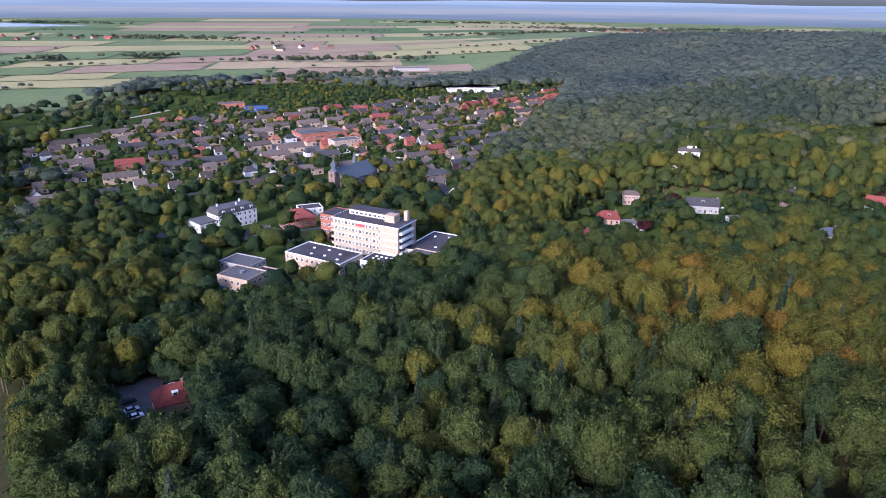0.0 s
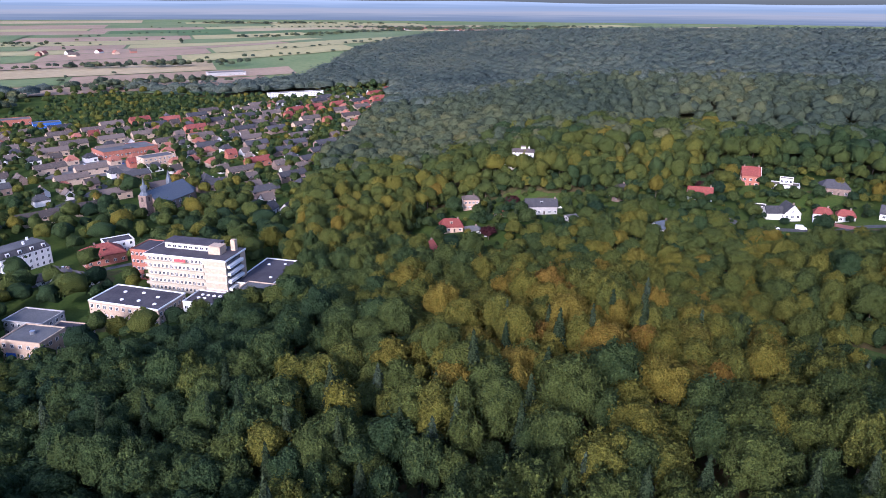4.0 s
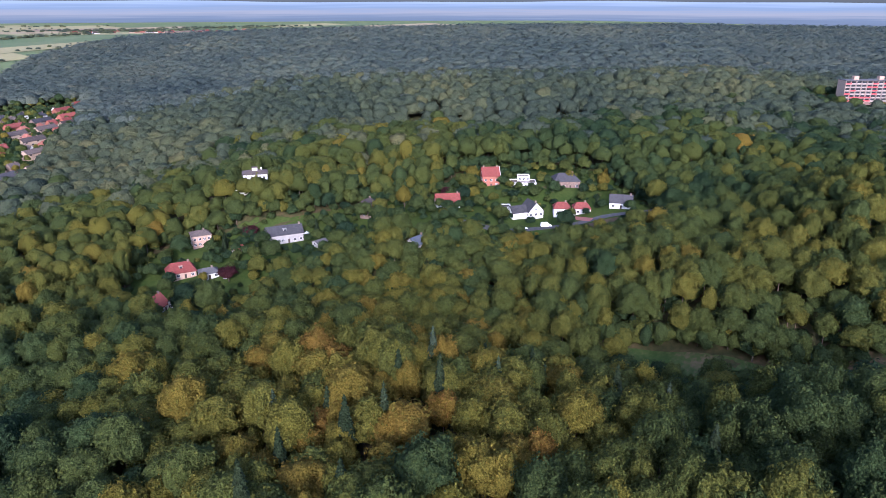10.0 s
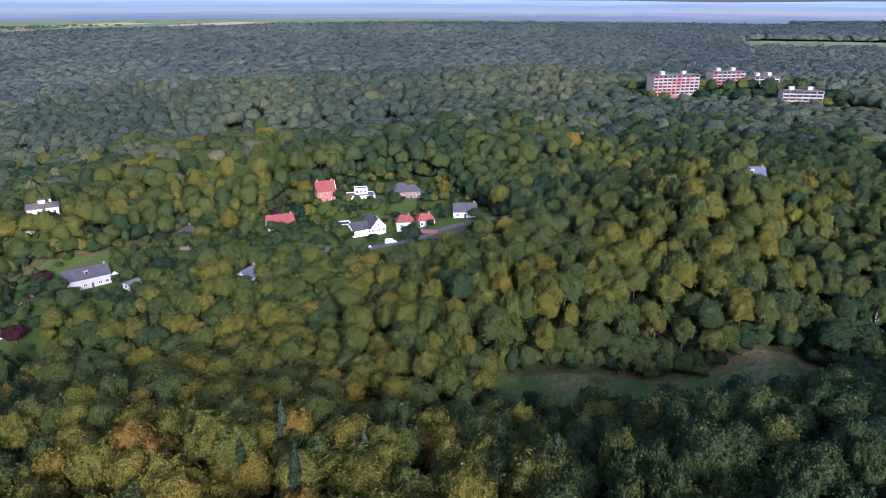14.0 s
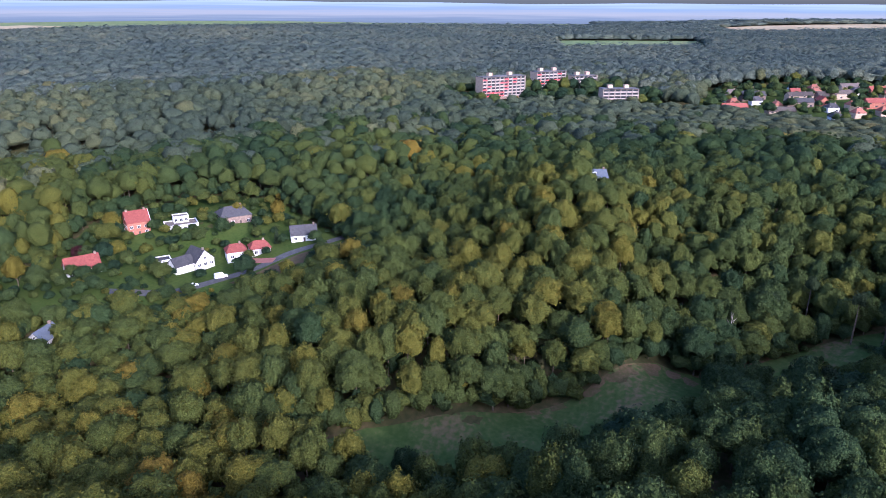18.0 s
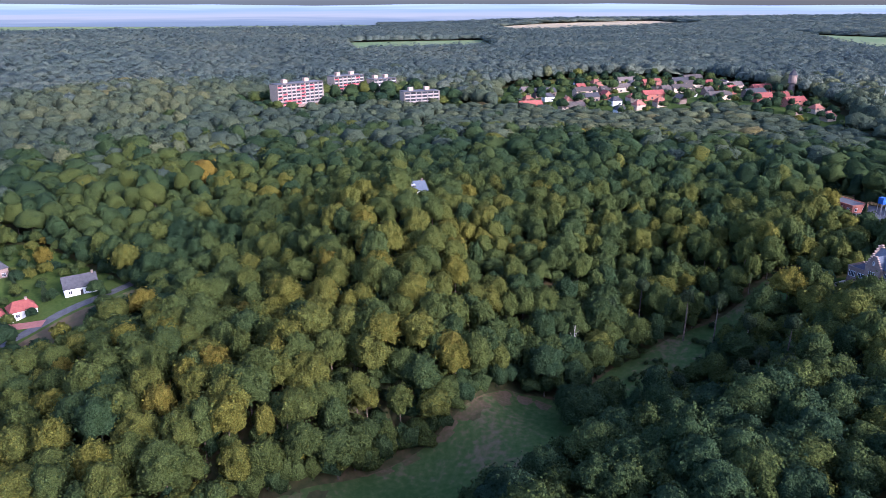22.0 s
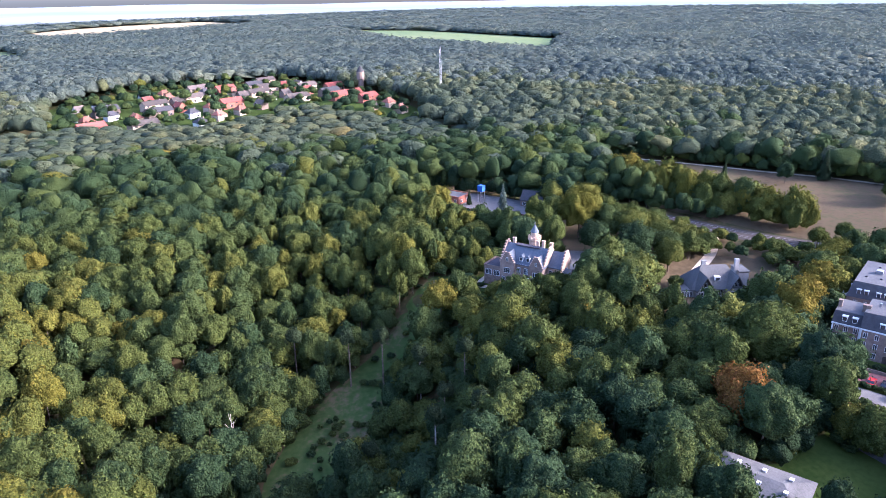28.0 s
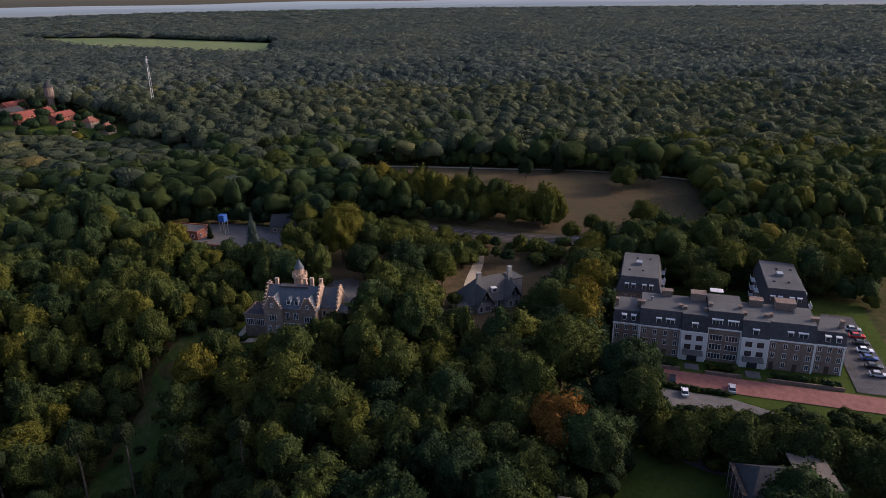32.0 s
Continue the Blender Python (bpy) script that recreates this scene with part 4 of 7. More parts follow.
def hospital():
    z = -9.4
    t = thing("hospital", pose(-33.5, 322.5, z, 0, 0, -28), "long five-storey cream hospital block with white bands and dark flat roof", "hospital")
    w, d = 37.0, 15.5
    slab(t, "wall", -w / 2, w / 2, -d / 2, d / 2, -4, 16.2, CREAM)
    slab(t, "roof", -w / 2 - 0.5, w / 2 + 0.5, -d / 2 - 0.6, d / 2 + 0.5, 16.2, 16.7, FELT)
    part("fascia", boxes((-w / 2 - 0.6, w / 2 + 0.6, -d / 2 - 0.75, -d / 2 - 0.6, 16.0, 16.8), (w / 2 + 0.5, w / 2 + 0.62, -d / 2 - 0.6, d / 2 + 0.5, 16.0, 16.8), (-w / 2 - 0.62, -w / 2 - 0.5, -d / 2 - 0.6, d / 2 + 0.5, 16.0, 16.8)), PAINT_WHITE, t)
    for fl in range(5):
        zz = fl * 3.25
        if fl:
            slab(t, "balcony_band", -w / 2 - 0.9, w / 2 - 10, -d / 2 - 0.75, -d / 2, zz - 0.35, zz + 0.75, CREAM)
            slab(t, "end_balcony", w / 2, w / 2 + 1.5, -d / 2 + 1, d / 2 - 3.5, zz - 0.25, zz + 0.85, PAINT_WHITE)
            slab(t, "loggia", w / 2 - 0.03, w / 2 + 0.03, -d / 2 + 1.2, d / 2 - 3.7, zz + 0.95, zz + 2.8, GLASS)
        for k in range(13):
            window(t, pose(-w / 2 + 1.6 + k * 2.0, -d / 2, zz + 0.95), 1.25, 1.45, bars=1)
        for k in range(12):
            window(t, pose(w / 2 - 1.6 - k * 3.0, d / 2, zz + 0.95, 0, 0, 180), 1.5, 1.45)
    slab(t, "brick_panel", w / 2 - 9.6, w / 2 + 0.05, -d / 2 - 0.12, -d / 2, 1.0, 16.0, BRICK_PALE)
    for fl in range(1, 5):
        slab(t, "white_band", w / 2 - 9.6, w / 2 + 0.2, -d / 2 - 0.35, -d / 2 - 0.12, fl * 3.25 - 0.2, fl * 3.25 + 0.35, PAINT_WHITE)
    slab(t, "end_wall", w / 2, w / 2 + 0.4, d / 2 - 3.4, d / 2, 0, 16.0, BRICK_PALE)
    ph = slab(t, "penthouse", -w / 2 + 4, w / 2 - 9, 0.2, d / 2 - 0.4, 16.7, 19.2, PAINT_WHITE)
    slab(ph, "penthouse_roof", -w / 2 + 3.6, w / 2 - 8.6, -0.3, d / 2, 19.2, 19.6, FELT)
    for k in range(8):
        window(ph, pose(-w / 2 + 6 + k * 2.6, 0.2, 17.1), 1.8, 1.2)
    slab(t, "lift_house", w / 2 - 10.5, w / 2 - 5, -2.8, 2.2, 16.7, 20.2, BRICK_PALE)
    slab(t, "chimney", w / 2 - 3.8, w / 2 - 1.8, 3.8, 5.8, 16.7, 21.4, BRICK_PALE)
    part("sign_board", boxes((-4.5, 0.5, -d / 2 - 0.95, -d / 2 - 0.78, 14.3, 15.4)), REDPANEL, t, "plain red sign board")
    for k in range(3):
        part("roof_vent", tube(bmesh.new(), [(w / 2 - 12 + k * 2.4, 5.2, 16.7), (w / 2 - 12 + k * 2.4, 5.2, 17.5)], [0.7, 0.6], 10), METAL, t)


hospital()
LOW = "low flat-roofed hospital wing of brick with dark roofing felt"


def skylights(t, h, rows):
    for x, y in rows:
        part("skylight", solid(bmesh.new(), [[(x + math.cos(a) * r, y + math.sin(a) * r, h + zz) for a in np.arange(8) * math.pi / 4] for zz, r in ((0.1, 0.75), (0.45, 0.7), (0.65, 0.3))]), PAINT_WHITE, t)


w1 = flat_block("hospital_wing", -55, 303, -30, 32, 17, 7.5, BRICK_PALE, FELT, LOW, 2, 11, z=-11.5, band=PAINT_WHITE)
skylights(w1, 7.5, [(-8, 3), (-4, -4), (3, -3), (8, 2), (11, -4), (0, 4)])
w2 = flat_block("hospital_wing", -4, 322, -28, 17, 30, 5.5, CREAM, FELT, LOW, 2, 6, z=-10.5, band=PAINT_WHITE)
skylights(w2, 5.5, [(-4, 8), (3, 10), (4, -6)])
w3 = flat_block("hospital_wing", -26, 298, -28, 20, 12, 4.2, WHITE, FELT, LOW, 1, 7, z=-9.5, band=PAINT_WHITE)
skylights(w3, 4.2, [(-6, 2), (-3.4, 2), (-0.8, 2), (1.8, 2), (-6, -1), (-3.4, -1), (5, 0)])
flat_block("hospital_wing", -9, 297, -28, 14, 13, 6, BRICK_PALE, GRAVELROOF, "pale-roofed low hospital wing of buff brick", 2, 5, z=-8.5)
flat_block("rear_wing", -56, 352, -28, 11, 14, 14.0, BRICK_RED, FELT, "four-storey red brick rear wing with flat roof", 4, 5, z=-13)
flat_block("school_building", -92, 300, -25, 17, 12, 6, GREYWALL, GRAVELROOF, "grey flat-roofed school building beside trees", 2, 6, z=-13)
sb = flat_block("school_building", -86, 278, -25, 16, 13, 7.5, BRICK_PALE, GRAVELROOF, "flat-roofed school building with blue sun blinds", 2, 5, z=-12)
for k in (-6, 3.2):
    part("blue_blind", boxes((k, k + 3.6, -6.9, -6.56, 1.2, 3.0)), BLUE, sb)
part("tank", tube(bmesh.new(), [(0, 0, 7.6), (0, 0, 8.8)], [0.9, 0.9], 12), METAL, sb)
flat_block("school_link", -76, 288, -25, 14, 6, 4, BRICK_PALE, FELT, "low glazed link between the school buildings", 1, 6, z=-11.5)


def white_mansion():
    t = thing("white_mansion", pose(-124, 392, -19.5, 0, 0, 47), "white three-storey mansion with dark mansard roof and dormers", "building")
    w, d, h = 25, 13, 9.3
    slab(t, "wall", -w / 2, w / 2, -d / 2, d / 2, -3, h, WHITE)
    part("roof", solid(bmesh.new(), [[(-w / 2 - 0.3, -d / 2 - 0.3, h), (w / 2 + 0.3, -d / 2 - 0.3, h), (w / 2 + 0.3, d / 2 + 0.3, h), (-w / 2 - 0.3, d / 2 + 0.3, h)],
                                    [(-w / 2 + 1.5, -d / 2 + 1.5, h + 2.9), (w / 2 - 1.5, -d / 2 + 1.5, h + 2.9), (w / 2 - 1.5, d / 2 - 1.5, h + 2.9), (-w / 2 + 1.5, d / 2 - 1.5, h + 2.9)]]), TILE_DARK, t)
    slab(t, "roof_deck", -w / 2 + 1.4, w / 2 - 1.4, -d / 2 + 1.4, d / 2 - 1.4, h + 2.9, h + 3.15, GRAVELROOF)
    for fl in range(3):
        for k in range(8):
            window(t, pose(-w / 2 + 1.7 + k * 3.1, -d / 2, fl * 3.1 + 0.8), 1.2, 1.7)
        for k in range(4):
            window(t, pose(w / 2, -d / 2 + 1.8 + k * 3.1, fl * 3.1 + 0.8, 0, 0, 90), 1.2, 1.7)
            window(t, pose(-w / 2, d / 2 - 1.8 - k * 3.1, fl * 3.1 + 0.8, 0, 0, 270), 1.2, 1.7)
    for k in range(4):
        dm = part("dormer", boxes((-w / 2 + 3 + k * 6, -w / 2 + 4.8 + k * 6, -d / 2 + 0.2, -d / 2 + 2, h + 0.4, h + 2.2)), PAINT_WHITE, t)
        part("pane", boxes((-w / 2 + 3.3 + k * 6, -w / 2 + 4.5 + k * 6, -d / 2 + 0.15, -d / 2 + 0.2, h + 0.7, h + 1.9)), GLASS, dm)
    for x, y in ((-8, 2), (2, -2), (7, 3)):
        part("chimney", boxes((x - 0.5, x + 0.5, y - 0.4, y + 0.4, h + 3.1, h + 4.7)), WHITE, t)
    e = slab(t, "extension", -w / 2 - 11, -w / 2, -d / 2 + 1, d / 2 + 2, -3, 6.4, WHITE)
    slab(e, "extension_roof", -w / 2 - 11.2, -w / 2, -d / 2 + 0.8, d / 2 + 2.2, 6.4, 6.7, GRAVELROOF)
    for fl in range(2):
        for k in range(4):
            window(e, pose(-w / 2 - 9.6 + k * 2.7, -d / 2 + 1, fl * 3.1 + 0.7), 1.3, 1.8)


white_mansion()
rb = house(-85, 388, 24, 19, 15, 7.5, 4.0, BRICK_RED, TILE_RED, "large red brick house with hipped red tile roof and dormers", hip=6.5, chimneys=2, win=(5, 4), dormers=1, name="brick_house", z=-19.5)
flat_block("annex", -80, 401, 24, 14, 10, 9, WHITE, FELT, "white flat-roofed annex behind the brick house", 3, 4, z=-19.5)
house(-97, 362, -35, 10, 8, 4.2, 3.8, WHITE, TILE_DARK, "white gabled house with dark tile roof", z=-18, win=(2, 2))
house(-86, 349, -35, 11, 8, 4.2, 3.8, WHITE, TILE_DARK, "white gabled house with dark tile roof", z=-16, win=(2, 2))
house(-106, 366, 30, 9, 7, 2.8, 2.4, WHITE, TILE_BROWN, "low white barn with brown tile roof", z=-18.5, win=(2, 1))
for hx, hy in ((-12, 462), (-2, 456), (9, 450)):
    house(hx, hy, 60, 9, 7.5, 3.6, 3.8, WHITE, TILE_DARK, "white gabled house with dark roof", win=(2, 2), group="white row of gables")


def church():
    z = -19.8
    t = thing("church", pose(-66, 492, z, 0, 0, 58), "old church with slate nave roof and brick west tower", "church")
    part("wall", house_walls(34, 15, 7, 8, 0), BRICK_BROWN, t)
    part("roof", gable_roof(bmesh.new(), 34, 15, 7, 8), SLATE, t)
    part("choir", solid(bmesh.new(), [[(17, -5, -2), (24, -4, -2), (24, 4, -2), (17, 5, -2)], [(17, -5, 7), (24, -4, 7), (24, 4, 7), (17, 5, 7)]]), BRICK_BROWN, t)
    part("choir_roof", solid(bmesh.new(), [[(17, -5.3, 7), (24.4, -4.3, 7), (24.4, 4.3, 7), (17, 5.3, 7)], [(17, -0.1, 13), (19, -0.1, 13), (19, 0.1, 13), (17, 0.1, 13)]]), SLATE, t)
    for s in (0, 180):
        for k in range(6):
            window(t, pose(0, 0, 0, 0, 0, s) @ pose(-13 + k * 5.2, -7.5, 2.0), 1.4, 3.6, bars=1)
    tw = slab(t, "tower", -22.5, -17, -2.8, 2.8, -2, 13.5, BRICK_BROWN)
    for s in range(4):
        part("louvre", boxes((-0.7, 0.7, -2.9, -2.78, 9.5, 12.3)), DARKWOOD, tw).matrix_basis = pose(-19.75, 0, 0, 0, 0, 90 * s)
    ring = lambda r, zz: [(-19.75 + math.cos(a + 0.39) * r, math.sin(a + 0.39) * r, zz) for a in np.arange(8) * math.pi / 4]
    part("spire", solid(bmesh.new(), [ring(3.4, 13.5), ring(2.1, 15.4), ring(2.0, 17.2), ring(2.4, 17.6), ring(2.1, 18.8), ring(0.9, 19.8), ring(0.6, 21.2), ring(0.08, 24.0)]), SLATE, t)
    r2 = lambda r, zz: [(14 + math.cos(a) * r, 9 + math.sin(a) * r, zz) for a in np.arange(8) * math.pi / 4]
    part("turret", solid(bmesh.new(), [r2(1.6, -2), r2(1.6, 13), r2(1.9, 13.2), r2(0.05, 21)]), SLATE, t)


church()


# ---- town ----
def town_house(seed, w, d, h, rise, wall, roof, label, hip=0.0, windows=3, category="house", name="town_house", group="town houses"):
    t = thing(name, pose(0, 0, -500), label, category, group)
    part("wall", house_walls(w, d, h, rise, hip), wall, t)
    part("roof", gable_roof(bmesh.new(), w, d, h, rise, hip=hip), roof, t)
    part("chimney", boxes((w * 0.22, w * 0.22 + 0.8, -0.4, 0.4, h + rise * 0.6, h + rise + 0.9)), BRICK_BROWN, t)
    for side in (0, 180):
        for k in range(windows):
            f = boxes((-1.0, 1.0, -0.08, 0.02, 0.0, 1.52))
            f.faces.ensure_lookup_table()
            front = [q for q in f.faces if q.calc_center_median().y < -0.07]
            bmesh.ops.inset_region(f, faces=front, thickness=0.12, depth=-0.04)
            front[0].material_index = 1
            ob = part("window", f, [PAINT_WHITE, GLASS], t)
            ob.matrix_basis = pose(0, 0, 0, 0, 0, side) @ pose((k + 0.5) / windows * w - w / 2, -d / 2, 0.9 if k % 2 or h < 4 else 3.5)
    return t


KINDS = [
    town_house(1, 9, 7.5, 4.0, 3.4, BRICK_BROWN, TILE_BROWN, "brown brick house with weathered brown tile roof", windows=2),
    town_house(2, 8.5, 7, 3.2, 3.6, WHITE, TILE_BROWN, "white rendered house with brown tile roof", windows=2),
    town_house(3, 9, 7.5, 4.2, 3.5, BRICK_RED, TILE_RED, "red brick house with bright red tile roof", windows=2),
    town_house(4, 23, 8, 4.8, 3.0, BRICK_PALE, TILE_BROWN, "terrace of buff brick houses with brown roof", windows=4),
    town_house(5, 22, 8, 4.8, 3.0, BRICK_BROWN, TILE_DARK, "terrace of brown brick houses with dark roof", windows=4),
    town_house(6, 21, 8, 4.8, 3.2, BRICK_RED, TILE_RED, "terrace of brick houses with bright red roof", windows=4),
    town_house(7, 9, 8, 4.2, 3.2, BRICK_PALE, TILE_ORANGE, "buff brick house with hipped orange roof", hip=3.0, windows=2),
    town_house(8, 9.5, 8, 4.2, 3.0, WHITE, TILE_DARK, "white house with dark hipped roof", hip=3.0, windows=2),
]
HOUSING = [(-345, 560), (-258, 405), (-185, 440), (-150, 470), (-110, 460), (-100, 520), (-30, 530), (-25, 480), (15, 475), (45, 600), (128, 800), (185, 1050), (-70, 1000), (-230, 1070), (-300, 830)]
HOMES = []


def settle(poly, angle, px, py, seed, reds, limit):
    rng = random.Random(seed)
    ca, sa = math.cos(radians(angle)), math.sin(radians(angle))
    cx, cy = sum(p[0] for p in poly) / len(poly), sum(p[1] for p in poly) / len(poly)
    made = 0
    for j in range(-40, 41):
        for i in range(-40, 41):
            u, v = i * px + (j % 2) * px * 0.4 + rng.uniform(-2, 2), j * py + rng.uniform(-2.5, 2.5)
            x, y = cx + u * ca - v * sa, cy + u * sa + v * ca
            if not inside(x, y, poly) or made >= limit or rng.random() < 0.10:
                continue
            red = reds(x, y)
            r = rng.random()
            k = rng.choice((2, 5, 5, 6)) if r < red else rng.choice((0, 1, 3, 4, 3, 7, 3, 4))
            if any(math.hypot(x - a, y - b) < (c + (13 if k in (3, 4, 5) else 6)) for a, b, c in HOMES):
                continue
            copy_thing(KINDS[k], pose(x, y, gz(x, y), 0, 0, angle + (90 if rng.random() < 0.2 and k not in (3, 4, 5) else 0) + rng.uniform(-3.5, 3.5)))
            HOMES.append((x, y, 13 if k in (3, 4, 5) else 6))
            made += 1


settle(HOUSING, 32, 16, 21, 3, lambda x, y: 0.75 if (math.hypot(x - 95, y - 830) < 70 or math.hypot(x + 90, y - 640) < 40) else 0.13, 238)
VILLAGE = [(700, 140), (735, 165), (800, 150), (880, 60), (880, -50), (800, -85), (700, -110), (640, -100), (650, -75), (720, -50), (700, 20), (680, 60)]
settle(VILLAGE, -62, 20, 25, 9, lambda x, y: 0.36, 50)
for k in KINDS:
    for o in (*k.children_recursive, k):
        bpy.data.objects.remove(o)
# the town's square, hall and sheds
drape("car_park", [(-165, 585), (-110, 590), (-100, 640), (-150, 650)], PAVING, 0.35, "grey paved town square with parked cars", "square")
flat_block("shopping_hall", -120, 668, 32, 46, 26, 6, BRICK_RED, GRAVELROOF, "red brick shopping hall with pale flat roof", 1, 14)
flat_block("shop_building", -88, 615, 32, 26, 14, 9, BRICK_PALE, GRAVELROOF, "buff brick shop building with flat roof", 3, 7)
flat_block("workshop", -262, 865, 20, 30, 18, 6, BRICK_RED, GRAVELROOF, "orange brick workshop hall with flat roof", 1, 6)
flat_block("workshop", -225, 840, 20, 26, 16, 5, BLUE, GRAVELROOF, "blue workshop hall with flat roof", 1, 6)
flat_block("row_building", 40, 1000, 15, 75, 10, 6, WHITE, TILE_BROWN, "long white row of flat-roofed houses", 2, 20)
strip("street", [(-300, 385), (-262, 410), (-230, 425), (-150, 470), (-120, 540), (-100, 640), (-60, 760), (20, 900)], 7, ASPHALT, 0.3, "grey asphalt street between the town houses")
strip("main_road", [(-345, 470), (-300, 480), (-230, 440), (-190, 400), (-165, 372), (-120, 360), (-70, 376), (-40, 372), (0, 390), (16, 420), (20, 470)], 7, ASPHALT, 0.3, "grey asphalt road along the edge of the town")
strip("dyke_path", [(-620, 545), (-403, 626), (-360, 757), (-330, 840)], 6, SAND, 0.4, "pale sandy track at the edge of the fields")


# ---- valley houses ----
house(116, 417, -8, 9.5, 8, 6.2, 1.6, BRICK_PINK_AND_SUNLIT, TILE_BROWN, "tall brick house with low reddish brown roof", hip=2.5, win=(4, 3), group="valley houses")
dr = house(149, 387, -12, 18, 9, 4.6, 3.4, GREYWALL, TILE_DARK, "long grey house with dark tile roof and dormer", win=(6, 2), dormers=1, group="valley houses")
part("awning", solid(bmesh.new(), [[(9.2, -5, 2.4), (13, -5, 2.4), (13, -1, 2.4), (9.2, -1, 2.4)], [(10.9, -3.1, 4.4), (11.1, -3.1, 4.4), (11.1, -2.9, 4.4), (10.9, -2.9, 4.4)]]), WHITE, dr, "white tent awning")
house(97, 391, -10, 13, 8.5, 3.2, 3.6, BRICK_PINK_AND_SUNLIT, TILE_RED, "brick house with red hipped roof and dormer", hip=2.2, win=(4, 2), dormers=1, group="valley houses")
house(107, 381, -10, 8.5, 7, 2.8, 1.6, WHITE, ZINC, "low white bungalow with pale grey roof", hip=2.0, win=(3, 2), group="valley houses")
house(77, 365, 40, 10, 8, 3.2, 4.4, WHITE, TILE_RED, "white house with steep red tile roof", win=(2, 2), group="valley houses")
house(85, 365, 40, 4, 3.5, 2.4, 2.0, WHITE, TILE_BROWN, "small white garden house", win=(1, 1), chimneys=0, group="garden sheds", name="shed")
house(58, 388, 55, 10, 8, 3.4, 3.2, WHITE, TILE_DARK, "white house with dark grey roof", win=(2, 2), group="valley houses")
house(160, 369, 10, 6, 4.5, 2.4, 0.9, GREYWALL, ZINC, "pale garden shed with shallow grey roof", chimneys=0, win=(2, 1), name="shed", group="garden sheds")
house(126, 392, 10, 5, 3.5, 2.2, 1.4, BRICK_BROWN, TILE_RED, "small red-roofed garden shed", chimneys=0, win=(1, 1), name="shed", group="garden sheds")
house(200, 389, 18, 10, 8, 4.8, 3.0, WHITE, TILE_BROWN, "white house with brown hipped roof", hip=2.4, win=(3, 2), group="valley houses", z=-1)
house(196, 381, 18, 8, 6, 2.6, 2.2, BRICK_BROWN, TILE_BROWN, "low brown-roofed house below the white one", win=(2, 1), group="valley houses")
rh = house(234, 361, -28, 13, 8.5, 4.2, 4.2, WHITE, TILE_RED, "white house with bright red tile roof", win=(4, 2), group="valley houses", z=2)
oh = house(278, 377, -30, 10, 9, 6.8, 4.4, BRICK_RED, TILE_RED, "tall red brick villa with white-trimmed gables", win=(3, 3), chimneys=2, group="valley houses", z=5)
part("bargeboard", solid(bmesh.new(), [[(5.5, -5.0, 6.4), (5.65, -5.0, 6.4), (5.65, 5.0, 6.4), (5.5, 5.0, 6.4)], [(5.5, -0.3, 11.4), (5.65, -0.3, 11.4), (5.65, 0.3, 11.4), (5.5, 0.3, 11.4)]]), PAINT_WHITE, oh, "white painted bargeboard")
flat_block("modern_house", 291, 362, -38, 15, 9, 3.4, WHITE, FLAT_BROWN, "white modern house with sand-coloured flat roof", 1, 6, z=5.0, category="house", group="valley houses")
flat_block("roof_storey", 293, 364, -38, 7, 5, 6.3, WHITE, FLAT_BROWN, "white upper storey of the modern house", 2, 3, z=5.0, category="house")
house(310, 346, -34, 15, 12, 4.4, 3.6, BRICK_BROWN, TILE_DARK, "wide timber and brick house with dark hipped roof", hip=3.5, win=(4, 3), group="valley houses", z=6)
wh = house(271, 333, -105, 10, 9, 3.4, 4.6, WHITE, TILE_DARK, "white gabled house with dark roof and side wing", win=(3, 3), group="valley houses", z=-1.5, door=False)
sw = part("side_wing", house_walls(9, 6.5, 3, 3, 0), WHITE, wh)
sw.matrix_basis = pose(-0.5, -8.5, 0, 0, 0, 90)
swr = part("side_roof", gable_roof(bmesh.new(), 9, 6.5, 3, 3), TILE_DARK, wh)
swr.matrix_basis = pose(-0.5, -8.5, 0, 0, 0, 90)
flat_block("garage", 262, 345, -35, 6, 6, 2.8, WHITE, FELT, "white flat-roofed double garage", 1, 2, z=-0.6)
house(284, 323, -40, 9, 7, 3.8, 2.6, WHITE, TILE_RED, "white house with dark red hipped roof", hip=2.0, win=(2, 2), group="valley houses", z=-0.6)
house(292, 316, -40, 9, 7, 3.4, 2.6, WHITE, TILE_RED, "white house with dark red hipped roof", hip=2.0, win=(2, 2), group="valley houses", z=0)
house(310, 304, -48, 12, 7.5, 3.4, 3.6, WHITE, TILE_DARK, "white bungalow with dark gabled roof", win=(3, 2), group="valley houses", z=3)
house(192, 330, 15, 9, 7, 3.6, 3.0, GREYWALL, SLATE, "grey house with blue-grey roof among the trees", win=(3, 2), group="valley houses", z=-4)
house(151, 257, 15, 8, 5, 2.6, 1.8, DARKWOOD, TILE_BROWN, "dark wooden shed with brown roof in the wood", chimneys=0, win=(1, 1), name="shed")
house(-80, 182, 30, 12, 9, 5, 4, BRICK_BROWN, TILE_RED, "brick house with dark red hipped roof in the wood", hip=3, win=(4, 3), dormers=1)
drape("forecourt", [(-108, 196), (-92, 205), (-80, 190), (-76, 172), (-90, 168), (-102, 180)], ASPHALT, 0.25, "grey parking court beside the wooded house", "yard")
strip("lane", [(225, 336), (240, 324), (252, 319), (265, 314), (279, 307), (292, 300), (304, 293), (318, 288), (335, 284)], 4.5, ASPHALT, 0.25, "narrow grey asphalt lane past the valley houses")
strip("driveway", [(286, 303), (284, 310), (283, 318)], 4, CLINKER, 0.3, "red paved drive up to the garage", "drive")
